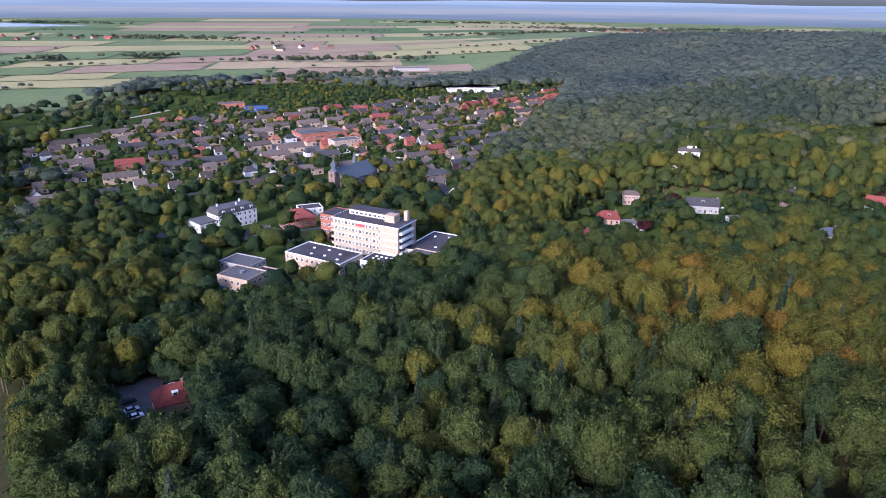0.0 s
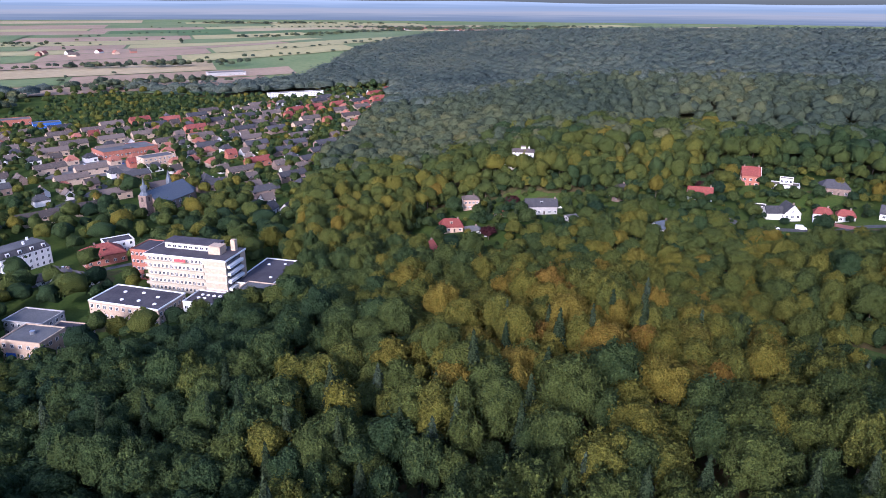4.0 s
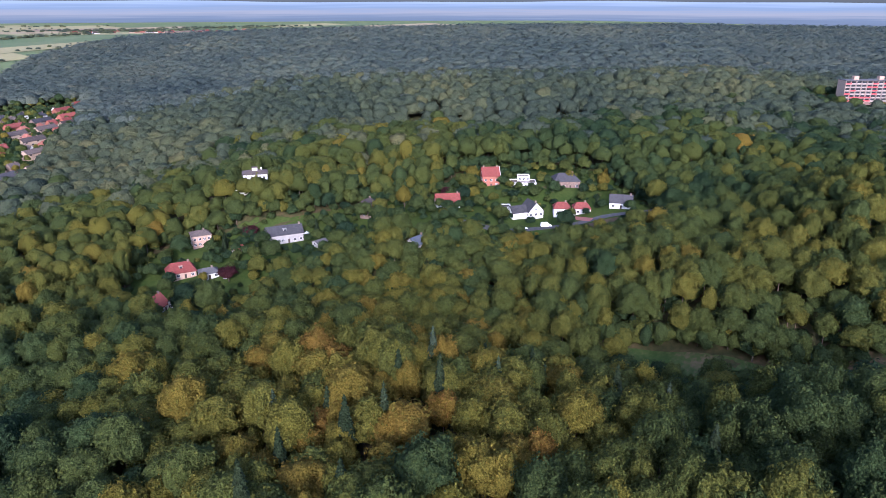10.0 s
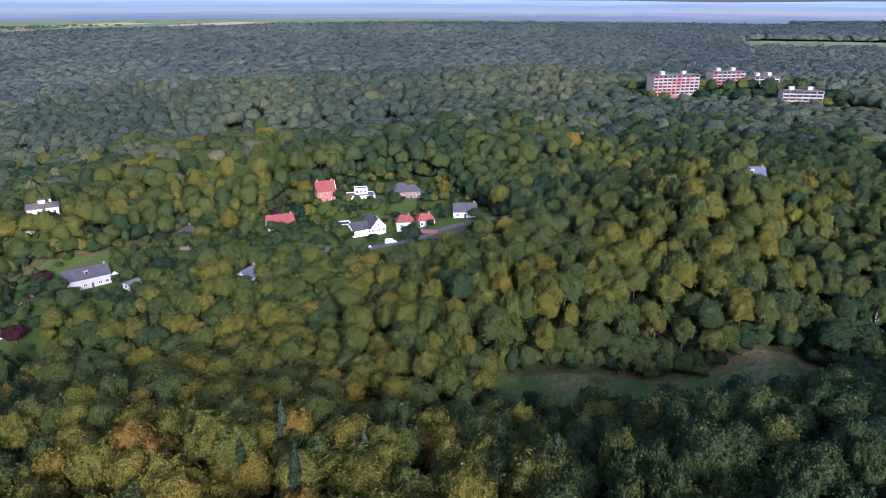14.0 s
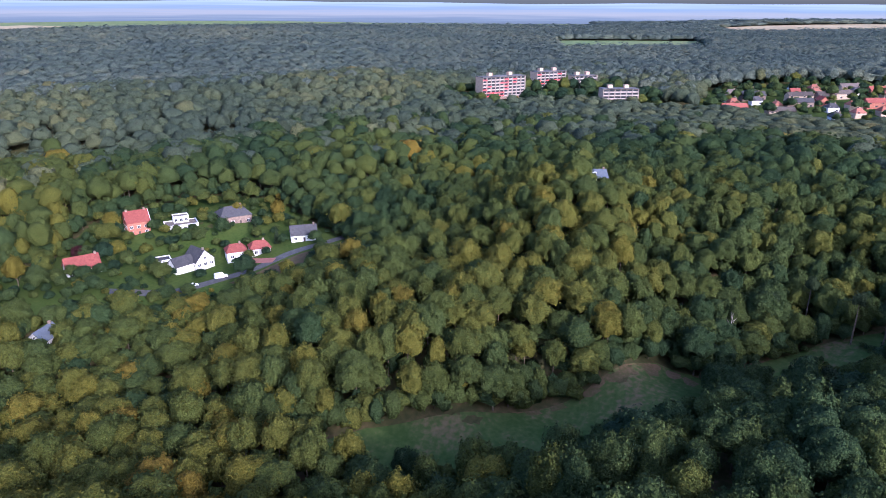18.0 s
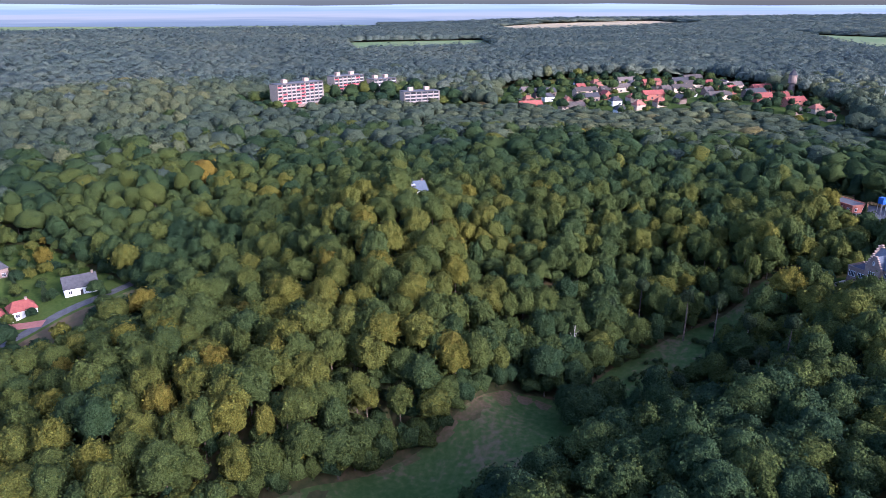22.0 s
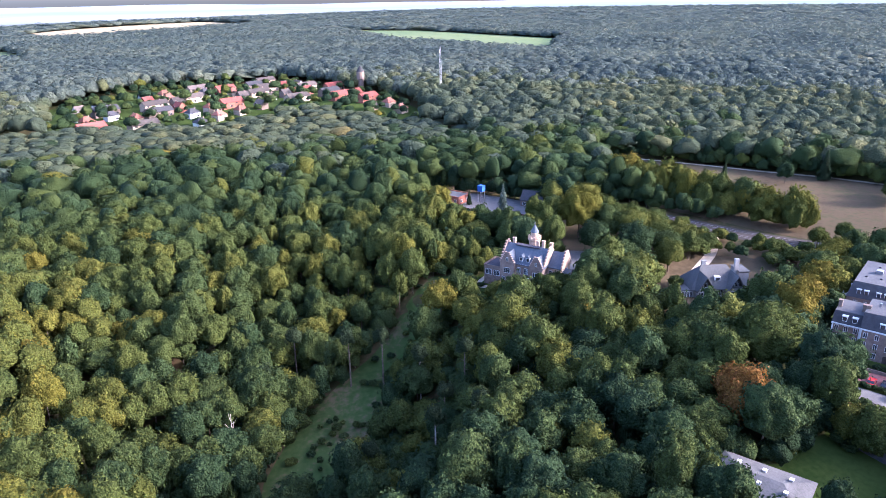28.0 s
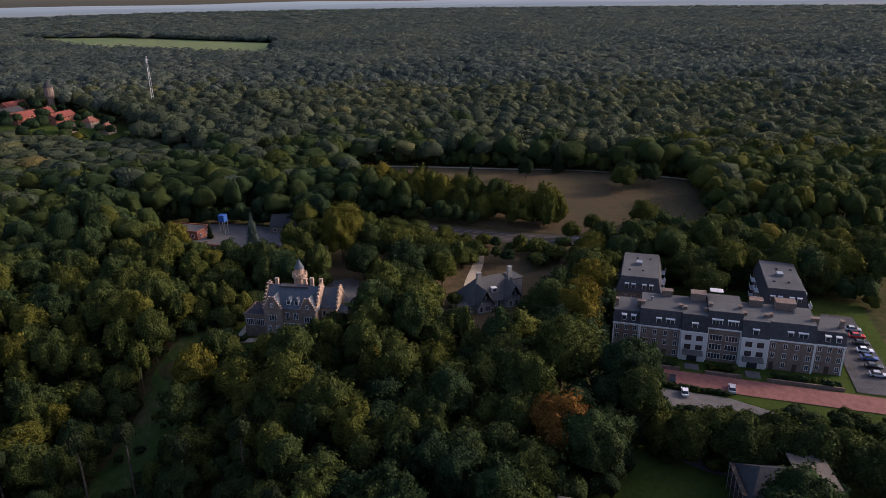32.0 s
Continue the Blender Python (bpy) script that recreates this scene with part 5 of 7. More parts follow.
drape("dry_verge", [(262, 309), (280, 302), (296, 293), (306, 284), (296, 276), (280, 285), (264, 298)], HEATH, 0.2, "dry brown grass verge below the lane", "verge")
drape("valley_field", [(300, 289), (318, 283), (322, 270), (306, 262), (290, 274)], MEADOW, 0.24, "rough grass field beside the lane", "field")
strip("valley_road", [(66, 352), (84, 372), (100, 372), (104, 352), (112, 340)], 4, ASPHALT, 0.25, "grey asphalt drive between the gardens")


def villa():
    t = thing("villa", pose(151, 424, 14.6, 0, 0, -22), "tall white villa on the wooded slope with roof lantern and terrace", "villa")
    slab(t, "wall", -6.3, 6.3, -4.6, 4.6, -4, 7.2, WHITE)
    part("roof", gable_roof(bmesh.new(), 12.6, 9.2, 7.2, 1.3, over=0.6, hip=3.6), TILE_BROWN, t)
    slab(t, "lantern", -1.4, 1.4, -1.2, 1.2, 8.2, 9.9, WHITE)
    slab(t, "lantern_roof", -1.6, 1.6, -1.4, 1.4, 9.9, 10.15, TILE_BROWN)
    slab(t, "terrace", -11, -6.3, -5, 2, -5, -1.6, WHITE)
    slab(t, "balustrade", -11.1, -6.3, -5.15, -4.95, -1.6, -0.8, PAINT_WHITE)
    for fl in range(2):
        for k in range(4):
            window(t, pose(-4.7 + k * 3.1, -4.6, fl * 3.2 + 1.0), 1.3, 1.7)
        for k in range(3):
            window(t, pose(6.3, -3.0 + k * 3.0, fl * 3.2 + 1.0, 0, 0, 90), 1.3, 1.7)
    part("chimney", boxes((3, 3.8, 0.5, 1.2, 7.8, 9.6)), WHITE, t)


villa()
house(374, 182, -60, 12, 9, 8.5, 3.2, WHITE, SLATE, "white house with blue-grey roof on the wooded ridge", win=(3, 2), dormers=1, z=24.5)


# ---- flats on the far hill ----
def flats(x, y, turn, w, floors, reds, z):
    h, d = floors * 2.85, 11
    t = thing("flats", pose(x, y, z, 0, 0, turn), f"{('five', 'six')[floors - 5] if floors in (5, 6) else 'four'}-storey gallery flats with pale balconies and red panels", "apartment building", "flats on the hill")
    slab(t, "wall", -w / 2, w / 2, -d / 2, d / 2, -3, h, BRICK_BROWN)
    slab(t, "roof", -w / 2 - 0.3, w / 2 + 0.3, -d / 2 - 1.3, d / 2 + 0.3, h, h + 0.45, GRAVELROOF)
    part("end_wall", boxes((-w / 2 - 0.25, -w / 2, -d / 2 - 1.3, d / 2, -2, h), (w / 2, w / 2 + 0.25, -d / 2 - 1.3, d / 2, -2, h)), BRICK_PALE, t)
    n = int(w / 4.6)
    rng = random.Random(reds)
    for fl in range(floors):
        slab(t, "balcony_slab", -w / 2, w / 2, -d / 2 - 1.4, -d / 2, fl * 2.85 - 0.12, fl * 2.85 + 0.12, BALCONY)
        for k in range(n):
            x0 = -w / 2 + k * w / n
            slab(t, "balcony_front", x0 + 0.1, x0 + w / n - 0.1, -d / 2 - 1.46, -d / 2 - 1.38, fl * 2.85 + 0.12, fl * 2.85 + 1.05, REDPANEL if reds and rng.random() < 0.34 and k < n * 0.72 else BALCONY)
            slab(t, "pane", x0 + 0.4, x0 + w / n - 0.4, -d / 2 - 0.05, -d / 2 - 0.003, fl * 2.85 + 0.5, fl * 2.85 + 2.4, GLASS)
    for k in range(n + 1):
        slab(t, "fin", -w / 2 + k * w / n - 0.1, -w / 2 + k * w / n + 0.1, -d / 2 - 1.36, -d / 2, -1, h, BALCONY)
    for k in (-0.25, 0.22):
        slab(t, "lift_house", k * w - 2, k * w + 2, -1, 3, h + 0.45, h + 3.2, BRICK_PINK_AND_SUNLIT)


flats(663, 336, -36, 46, 6, 4, 29.5)
flats(735, 313, -38, 34, 6, 11, 29)
flats(746, 281, -40, 26, 5, 0, 28.5)
flats(685, 233, -58, 32, 4, 0, 27.5)


def mast():
    t = thing("radio_mast", pose(690, -146, 27, 0, 0, 10), "slender lattice radio mast above the far woods", "mast")
    for a in range(3):
        p = [(math.cos(a * 2.094) * r, math.sin(a * 2.094) * r, z) for z, r in ((0, 1.3), (30, 0.8), (46, 0.35))]
        part("leg", tube(bmesh.new(), p, [0.16, 0.13, 0.08], 5), PAINT_WHITE, t)
    for k in range(22):
        z = k * 2.0 + 1
        r = 1.3 - z * 0.02
        q = [(math.cos(a * 2.094) * r, math.sin(a * 2.094) * r, z + (a % 2)) for a in range(4)]
        part("brace", tube(bmesh.new(), q, [0.06] * 4, 4), PAINT_WHITE, t)
    for z in (24, 34, 41):
        part("antenna", tube(bmesh.new(), [(0.9, 0, z), (0.9, 0, z + 2.6)], [0.25, 0.25], 8), PAINT_WHITE, t)


mast()


def water_tower():
    t = thing("water_tower", pose(765, -98, 21, 0, 0, 0), "grey-brown brick water tower with pointed roof among trees", "water tower")
    ring = lambda r, z: [(math.cos(a) * r, math.sin(a) * r, z) for a in np.arange(12) * math.pi / 6]
    part("shaft", solid(bmesh.new(), [ring(3.2, -2), ring(3.0, 20), ring(3.7, 21), ring(3.7, 28)]), BRICK_BROWN, t)
    part("roof", solid(bmesh.new(), [ring(4.0, 28), ring(2.0, 31), ring(0.1, 33.5)]), TILE_DARK, t)


water_tower()


# ---- brick mansion with stepped gables ----
def stepped_gable(parent, x0, x1, y, z, rise, steps, mat=BRICK_BROWN, name="stepped_gable"):
    """A gable wall that climbs in steps, with pale coping stones, across x0..x1 at y."""
    n, mid = steps, (x0 + x1) / 2
    rows, caps = [], []
    for k in range(n):
        f0 = k / n
        a, b = x0 + (mid - x0 - 0.5) * f0, x1 - (x1 - mid - 0.5) * f0
        zt = z + rise * (k + 1) / n
        rows.append((a, b, y - 0.25, y + 0.25, z + rise * k / n, zt))
        caps += [(a - 0.08, a + (mid - x0) / n + 0.05, y - 0.32, y + 0.32, zt, zt + 0.14), (b - (x1 - mid) / n - 0.05, b + 0.08, y - 0.32, y + 0.32, zt, zt + 0.14)]
    g = part(name, boxes(*rows), mat, parent)
    for cap in caps:
        part("coping", boxes(cap), BRICK_PINK_AND_SUNLIT, g)
    return g


def mansion():
    t = thing("mansion", pose(304.6, 9.2, 23.0, 0, 0, 212) @ Matrix.Scale(0.86, 4), "brown brick mansion with stepped gables, slate roofs and round tower", "mansion")
    slab(t, "wall", -10, 8, -5.5, 7, -3, 8.2, BRICK_BROWN)
    part("roof", gable_roof(bmesh.new(), 18, 12.5, 8.2, 5.6, over=0.25, hip=0.0), SLATE, t).location = (-1, 0.75, 0)
    part("ridge_deck", boxes((-6, 4, -0.4, 1.9, 13.6, 14.0)), FELT, t)
    # two gabled bays on the garden front
    for x0, x1, mat in ((-9.2, -3.2, BRICK_BROWN), (3.2, 8.4, BRICK_BROWN)):
        b = slab(t, "bay", x0, x1, -7.2, -5.5, -3, 8.2, mat)
        stepped_gable(t, x0 - 0.2, x1 + 0.2, -7.0, 8.2, 4.6, 6)
        rf = part("bay_roof", gable_roof(bmesh.new(), 8, x1 - x0, 8.2, 3.9, over=0.1), SLATE, t)
        rf.matrix_basis = pose((x0 + x1) / 2, -3.1, 0, 0, 0, 90)
        mx = (x0 + x1) / 2
        window(t, pose(mx, -7.25, 9.2), 0.9, 1.5)
        for z, w, h in ((0.6, 1.3, 2.2), (4.4, 2.6, 2.2)):
            for u in ((-1.4, 1.4) if w < 2 else (0,)):
                window(t, pose(mx + u, -7.2, z), w, h, bars=2)
    for z in (0.7, 4.5):
        for u in (-1.9, 1.0):
            window(t, pose(u, -5.5, z), 1.6, 2.4, bars=2)
    slab(t, "balcony", -3.1, 3.1, -7.0, -5.5, 3.6, 3.9, PAINT_WHITE)
    slab(t, "balustrade", -3.1, 3.1, -7.05, -6.9, 3.9, 4.7, BRICK_BROWN)
    slab(t, "cornice", -10.2, 8.2, -5.7, -5.5, 8.0, 8.3, PAINT_WHITE)
    for u in (-1.5, 1.2):
        dm = part("dormer", boxes((u - 0.7, u + 0.7, -4.7, -2.6, 9.3, 10.9)), PAINT_WHITE, t)
        part("dormer_roof", solid(bmesh.new(), [[(u - 0.85, -4.9, 10.9), (u + 0.85, -4.9, 10.9), (u + 0.85, -2.4, 10.9), (u - 0.85, -2.4, 10.9)], [(u - 0.1, -4.6, 11.7), (u + 0.1, -4.6, 11.7), (u + 0.1, -2.4, 11.7), (u - 0.1, -2.4, 11.7)]]), SLATE, dm)
        part("pane", boxes((u - 0.5, u + 0.5, -4.76, -4.7, 9.5, 10.7)), GLASS, dm)
    # end gables of the main roof; paler brick on the right paints in low sun
    for x, m in ((-10, BRICK_BROWN), (8, BRICK_PINK_AND_SUNLIT)):
        g = stepped_gable(t, -6.2, 6.2, 0, 8.2, 6.6, 7, m)
        g.matrix_basis = pose(x, 0.75, 0, 0, 0, 90)
    # right wing behind, with its own gable; its sunlight is painted as paler brick
    slab(t, "right_wing", 8, 13.4, -1.5, 7.5, -3, 7.6, BRICK_PINK_AND_SUNLIT)
    rw = part("right_roof", gable_roof(bmesh.new(), 6.4, 9, 7.6, 5.0, over=0.2), SLATE, t)
    rw.matrix_basis = pose(10.6, 3, 0)
    g = stepped_gable(t, -4.7, 4.7, 0, 7.6, 6.0, 6, BRICK_PINK_AND_SUNLIT)
    g.matrix_basis = pose(13.7, 3, 0, 0, 0, 90)
    for z in (0.8, 4.4):
        for u in (9.4, 11.8):
            window(t, pose(u, -1.5, z), 1.4, 2.0, bars=2)
        for u in (0.8, 5.0):
            window(t, pose(13.4, u, z, 0, 0, 90), 1.4, 2.0, bars=2)
    slab(t, "porch", 13.4, 16, 0, 6, -3, 4.2, BRICK_BROWN)
    part("porch_roof", gable_roof(bmesh.new(), 2.6, 6.4, 4.2, 2.2, over=0.2), SLATE, t).location = (14.8, 3, 0)
    # flat-roofed side wing
    lw = slab(t, "side_wing", -17.5, -10, -4.5, 5, -3, 4.6, BRICK_BROWN)
    part("wing_roof", boxes((-17.2, -10.3, -4.2, 4.7, 4.61, 4.7)), FELT, lw)
    part("wing_parapet", boxes((-17.7, -10, -4.7, -4.4, 4.5, 5.2), (-17.7, -17.4, -4.4, 5.2, 4.5, 5.2), (-17.4, -10, 4.9, 5.2, 4.5, 5.2)), BRICK_BROWN, lw)
    for u in (-15.6, -12.0):
        window(lw, pose(u, -4.5, 1.2), 2.6, 2.2, bars=3)
    window(lw, pose(-17.5, 0, 1.2, 0, 0, 270), 2.4, 2.2, bars=3)
    # chimneys
    for x, y, h in ((-7.4, 1.5, 15.8), (4.8, 1.5, 16.4), (7.2, 3.5, 15.4), (1.5, 4, 15.0)):
        part("chimney", boxes((x - 0.55, x + 0.55, y - 0.45, y + 0.45, 11, h), (x - 0.65, x + 0.65, y - 0.55, y + 0.55, h, h + 0.25)), BRICK_PINK_AND_SUNLIT, t)
    # round tower
    ring = lambda r, z: [(-2.0 + math.cos(a) * r, 8.2 + math.sin(a) * r, z) for a in np.arange(12) * math.pi / 6]
    tw = part("tower", solid(bmesh.new(), [ring(2.2, -3), ring(2.1, 13.6), ring(2.6, 14.2), ring(2.6, 15.0)]), BRICK_PINK_AND_SUNLIT, t)
    for k in range(10):
        a = k * math.pi / 5
        m = part("merlon", boxes((-0.4, 0.4, -0.18, 0.18, 0, 0.7)), BRICK_PINK_AND_SUNLIT, tw)
        m.matrix_basis = pose(-2.0 + 2.4 * math.cos(a), 8.2 + 2.4 * math.sin(a), 15.0, 0, 0, math.degrees(a) + 90)
    part("upper_tower", solid(bmesh.new(), [ring(1.4, 14.5), ring(1.4, 16.9), ring(1.65, 17.05), ring(1.65, 17.25)]), BRICK_PINK_AND_SUNLIT, t)
    part("spire", solid(bmesh.new(), [ring(1.75, 17.25), ring(1.15, 18.3), ring(0.5, 19.6), ring(0.06, 20.5)]), SLATE, t)
    part("finial", tube(bmesh.new(), [(-2.0, 8.2, 20.4), (-2.0, 8.2, 21.4)], [0.08, 0.04], 5), METAL, t)


mansion()
strip("garden_path", [(322, 27), (316, 24), (311, 19), (305, 17), (296, 18)], 2.2, SAND, 0.3, "pale gravel path below the mansion", "path")
strip("garden_path", [(316, 24), (322, 15), (326, 8)], 2.0, SAND, 0.3, "pale gravel path below the mansion", "path")
drape("forecourt", [(308, -12), (318, -4), (330, -12), (322, -26), (306, -28), (298, -22)], PAVING, 0.3, "pale paved forecourt beside the mansion", "yard")
strip("entrance_drive", [(346, -30), (352, -24), (362, -18), (372, -16)], 5, PAVING, 0.3, "grey drive from the yard to the mansion")


# ---- grey villa ----
def grey_villa():
    t = thing("villa", pose(284, -53, 14.2, 0, 0, 247), "grey villa with hipped slate-tiled roof, dormers and white veranda", "villa")
    slab(t, "wall", -9, 9, -5.5, 5.5, -3, 3.8, GREYWALL)
    part("roof", gable_roof(bmesh.new(), 18, 11, 3.8, 6.0, over=0.7, hip=4.6), ZINC, t)
    for u in (-5.4, 5.4):
        c = slab(t, "cross_bay", u - 2.6, u + 2.6, -7.2, -5.5, -3, 4.0, GREYWALL)
        r = part("bay_roof", gable_roof(bmesh.new(), 7, 5.2, 4.0, 4.4, over=0.5), ZINC, t)
        r.matrix_basis = pose(u, -4.6, 0, 0, 0, 90)
        window(t, pose(u, -7.2, 4.6), 1.5, 1.7, bars=2)
        for k in (-1.2, 1.2):
            window(t, pose(u + k, -7.2, 0.8), 1.5, 2.0, bars=2)
    for u in (-1.8, 1.2):
        window(t, pose(u, -5.5, 0.8), 1.6, 2.1, bars=2)
    dm = part("dormer", boxes((-0.9, 0.9, -4.3, -2, 5.6, 7.1)), PAINT_WHITE, t)
    part("pane", boxes((-0.7, 0.7, -4.36, -4.3, 5.8, 6.9)), GLASS, dm)
    v = slab(t, "veranda", -13, -9, -5.5, 2, -2, 2.9, PAINT_WHITE)
    slab(v, "veranda_roof", -13.3, -8.8, -5.8, 2.3, 2.9, 3.2, ZINC)
    for k in range(4):
        window(v, pose(-12.2 + k * 0.95, -5.5, 0.4), 0.85, 2.2)
    for x, y in ((-3.5, 0.5), (8.6, 1.0)):
        part("chimney", boxes((x - 0.7, x + 0.7, y - 0.5, y + 0.5, 6, 11.2), (x - 0.8, x + 0.8, y - 0.6, y + 0.6, 11.2, 11.5)), GREYWALL, t)
    a = slab(t, "annex", 9, 12.5, -1, 5.5, -2, 7.2, GREYWALL)
    slab(a, "annex_roof", 8.8, 12.8, -1.3, 5.8, 7.2, 7.5, ZINC)


grey_villa()
strip("villa_drive", [(292, -52), (300, -62), (306, -76), (316, -88), (324, -96)], 4, SAND, 0.3, "pale gravel drive to the grey villa", "drive")


# ---- apartment court ----
def local(x, y, z=16.6):
    px, py = apt(x, y)
    return pose(px, py, z, 0, 0, 204.5)


def mansard(parent, x0, x1, y0, y1, z, rise, inset=1.9):
    r = part("mansard_roof", solid(bmesh.new(), [[(x0, y0, z), (x1, y0, z), (x1, y1, z), (x0, y1, z)], [(x0 + 0.05, y0 + inset, z + rise), (x1 - 0.05, y0 + inset, z + rise), (x1 - 0.05, y1 - 0.6, z + rise), (x0 + 0.05, y1 - 0.6, z + rise)]]), TILE_DARK, parent)
    part("roof_deck", boxes((x0 + 0.1, x1 - 0.1, y0 + inset + 0.1, y1 - 0.7, z + rise + 0.004, z + rise + 0.15)), GRAVELROOF, parent)
    return r


def dormer(parent, u, y, z, w=1.3):
    dm = part("dormer", boxes((u - w / 2, u + w / 2, y, y + 1.6, z, z + 1.5), (u - w / 2 - 0.15, u + w / 2 + 0.15, y - 0.15, y + 1.7, z + 1.5, z + 1.65)), PAINT_WHITE, parent)
    n = max(1, int(w / 0.8))
    for k in range(n):
        a = u - w / 2 + 0.1 + k * (w - 0.1) / n
        part("pane", boxes((a, a + (w - 0.1) / n - 0.1, y - 0.05, y + 0.02, z + 0.2, z + 1.35)), GLASS, dm)
    return dm


def apartments():
    t = thing("apartment_building", local(0, 0), "brown brick apartment building with white bays and slate mansard roofs", "apartment building")
    eave, fl = 8.6, 2.75
    for x0, x1, y0, y1, h, wall, name in ((0, 7.2, 0, 12, 8.2, BRICK_BROWN, "end_pavilion"), (7.2, 18.3, -1.0, 13, eave, BRICK_BROWN, "front_range"), (18.3, 24.9, -1.8, 13, eave, WHITE, "white_bay"),
                                    (24.9, 33.6, -0.6, 14, eave + 1.2, BRICK_BROWN, "centre_range"), (33.6, 40.2, -1.8, 13, eave, WHITE, "white_bay"), (40.2, 51.6, -1.0, 13, eave, BRICK_BROWN, "front_range"), (51.6, 58.8, 0, 12, 8.2, BRICK_BROWN, "end_pavilion")):
        s = slab(t, name, x0, x1, y0, y1, -3, h, wall)
        mansard(s, x0 - 0.1, x1 + 0.1, y0 - 0.15, y1, h + 0.3, 4.0 if name != "end_pavilion" else 2.8)
        part("cornice", boxes((x0 - 0.15, x1 + 0.15, y0 - 0.3, y0 - 0.02, h - 0.1, h + 0.3)), PAINT_WHITE, s)
        if wall is BRICK_BROWN:
            for cx in (x0 + 0.02, x1 - 0.4):
                part("corner_strip", boxes((cx, cx + 0.38, y0 - 0.08, y0 - 0.004, 0, h - 0.1)), PAINT_WHITE, s)
        wide = x1 - x0
        if name == "white_bay":
            for f in range(3):
                for k in (0.28, 0.72):
                    if f:
                        window(s, pose(x0 + wide * k, y0, f * fl + 0.7), 1.7, 1.5, bars=1, frame_mat=DARKWOOD)
            part("entrance", boxes((x0 + 2.0, x1 - 2.0, y0 - 0.08, y0 - 0.004, 0, 2.3)), GLASS, s, "dark glazed entrance")
            part("canopy", solid(bmesh.new(), [[(x0 + 0.6, y0 - 1.8, 2.5), (x1 - 0.6, y0 - 1.8, 2.5), (x1 - 0.6, y0, 2.5), (x0 + 0.6, y0, 2.5)], [(x0 + 0.7, y0 - 1.7, 2.7), (x1 - 0.7, y0 - 1.7, 2.7), (x1 - 0.7, y0, 3.3), (x0 + 0.7, y0, 3.3)]]), ZINC, s)
            for k in range(7):
                part("step", boxes((x0 + 1.5, x1 - 1.5, y0 - 7.2 + k * 0.35, y0 - 2.0, -0.9 + k * 0.15, -0.75 + k * 0.15)), PAVING, s, "pale stone entrance step")
            dormer(s, (x0 + x1) / 2, y0 + 0.3, h + 1.0, 1.4)
        elif name == "centre_range":
            for f in range(3):
                for k in (0.27, 0.73):
                    window(s, pose(x0 + wide * k, y0, f * fl + 0.9), 3.2, 1.7, bars=3)
            for k in (0.27, 0.73):
                dormer(s, x0 + wide * k, y0 + 0.3, h + 1.0, 2.6)
        else:
            n = 4 if name == "front_range" else 3
            for f in range(3):
                for k in range(n):
                    u = x0 + wide * (k + 0.5) / n
                    if f == 0 and k % 2 == (0 if name == "front_range" else 1):
                        part("door", boxes((u - 0.55, u + 0.55, y0 - 0.06, y0 - 0.004, 0, 2.2)), DARKWOOD, s)
                    else:
                        window(s, pose(u, y0, f * fl + 0.75), 1.05, 1.6, bars=1)
            if name == "front_range":
                dormer(s, x0 + wide * 0.45, y0 + 0.3, h + 1.0, 1.3)
                dormer(s, x0 + wide * 0.72, y0 + 0.3, h + 1.0, 2.2)
            else:
                for k in (0.4, 0.75):
                    dormer(s, x0 + wide * k, y0 + 0.3, h + 0.9, 1.2)
        for u in (x0 + 0.6, x1 - 0.6):
            part("chimney", boxes((u - 0.45, u + 0.45, y0 + 4.5, y0 + 5.6, h + 2, h + 5.2), (u - 0.55, u + 0.55, y0 + 4.4, y0 + 5.7, h + 5.2, h + 5.4)), BRICK_BROWN, s)
    # roof terraces and plant
    for x, y, w, d, h in ((20.5, 9.5, 4, 3, 2.2), (12.5, 11, 3, 2, 1.6), (42.5, 9.0, 5, 3.5, 2.2), (36, 10, 3.4, 2.6, 1.8)):
        part("roof_hut", boxes((x, x + w, y, y + d, eave + 4.3, eave + 4.3 + h), (x - 0.15, x + w + 0.15, y - 0.15, y + d + 0.15, eave + 4.3 + h, eave + 4.5 + h)), BRICK_BROWN, t)
    part("awning", boxes((25.5, 29.0, 10.5, 13.0, 15.9, 16.1)), WHITE, t, "white roof terrace awning")
    for x, y in ((28, 6), (30.5, 7), (10, 7), (47, 8)):
        part("roof_vent", tube(bmesh.new(), [(x, y, 12.8), (x, y, 14.2)], [0.35, 0.35], 8), METAL, t)


apartments()


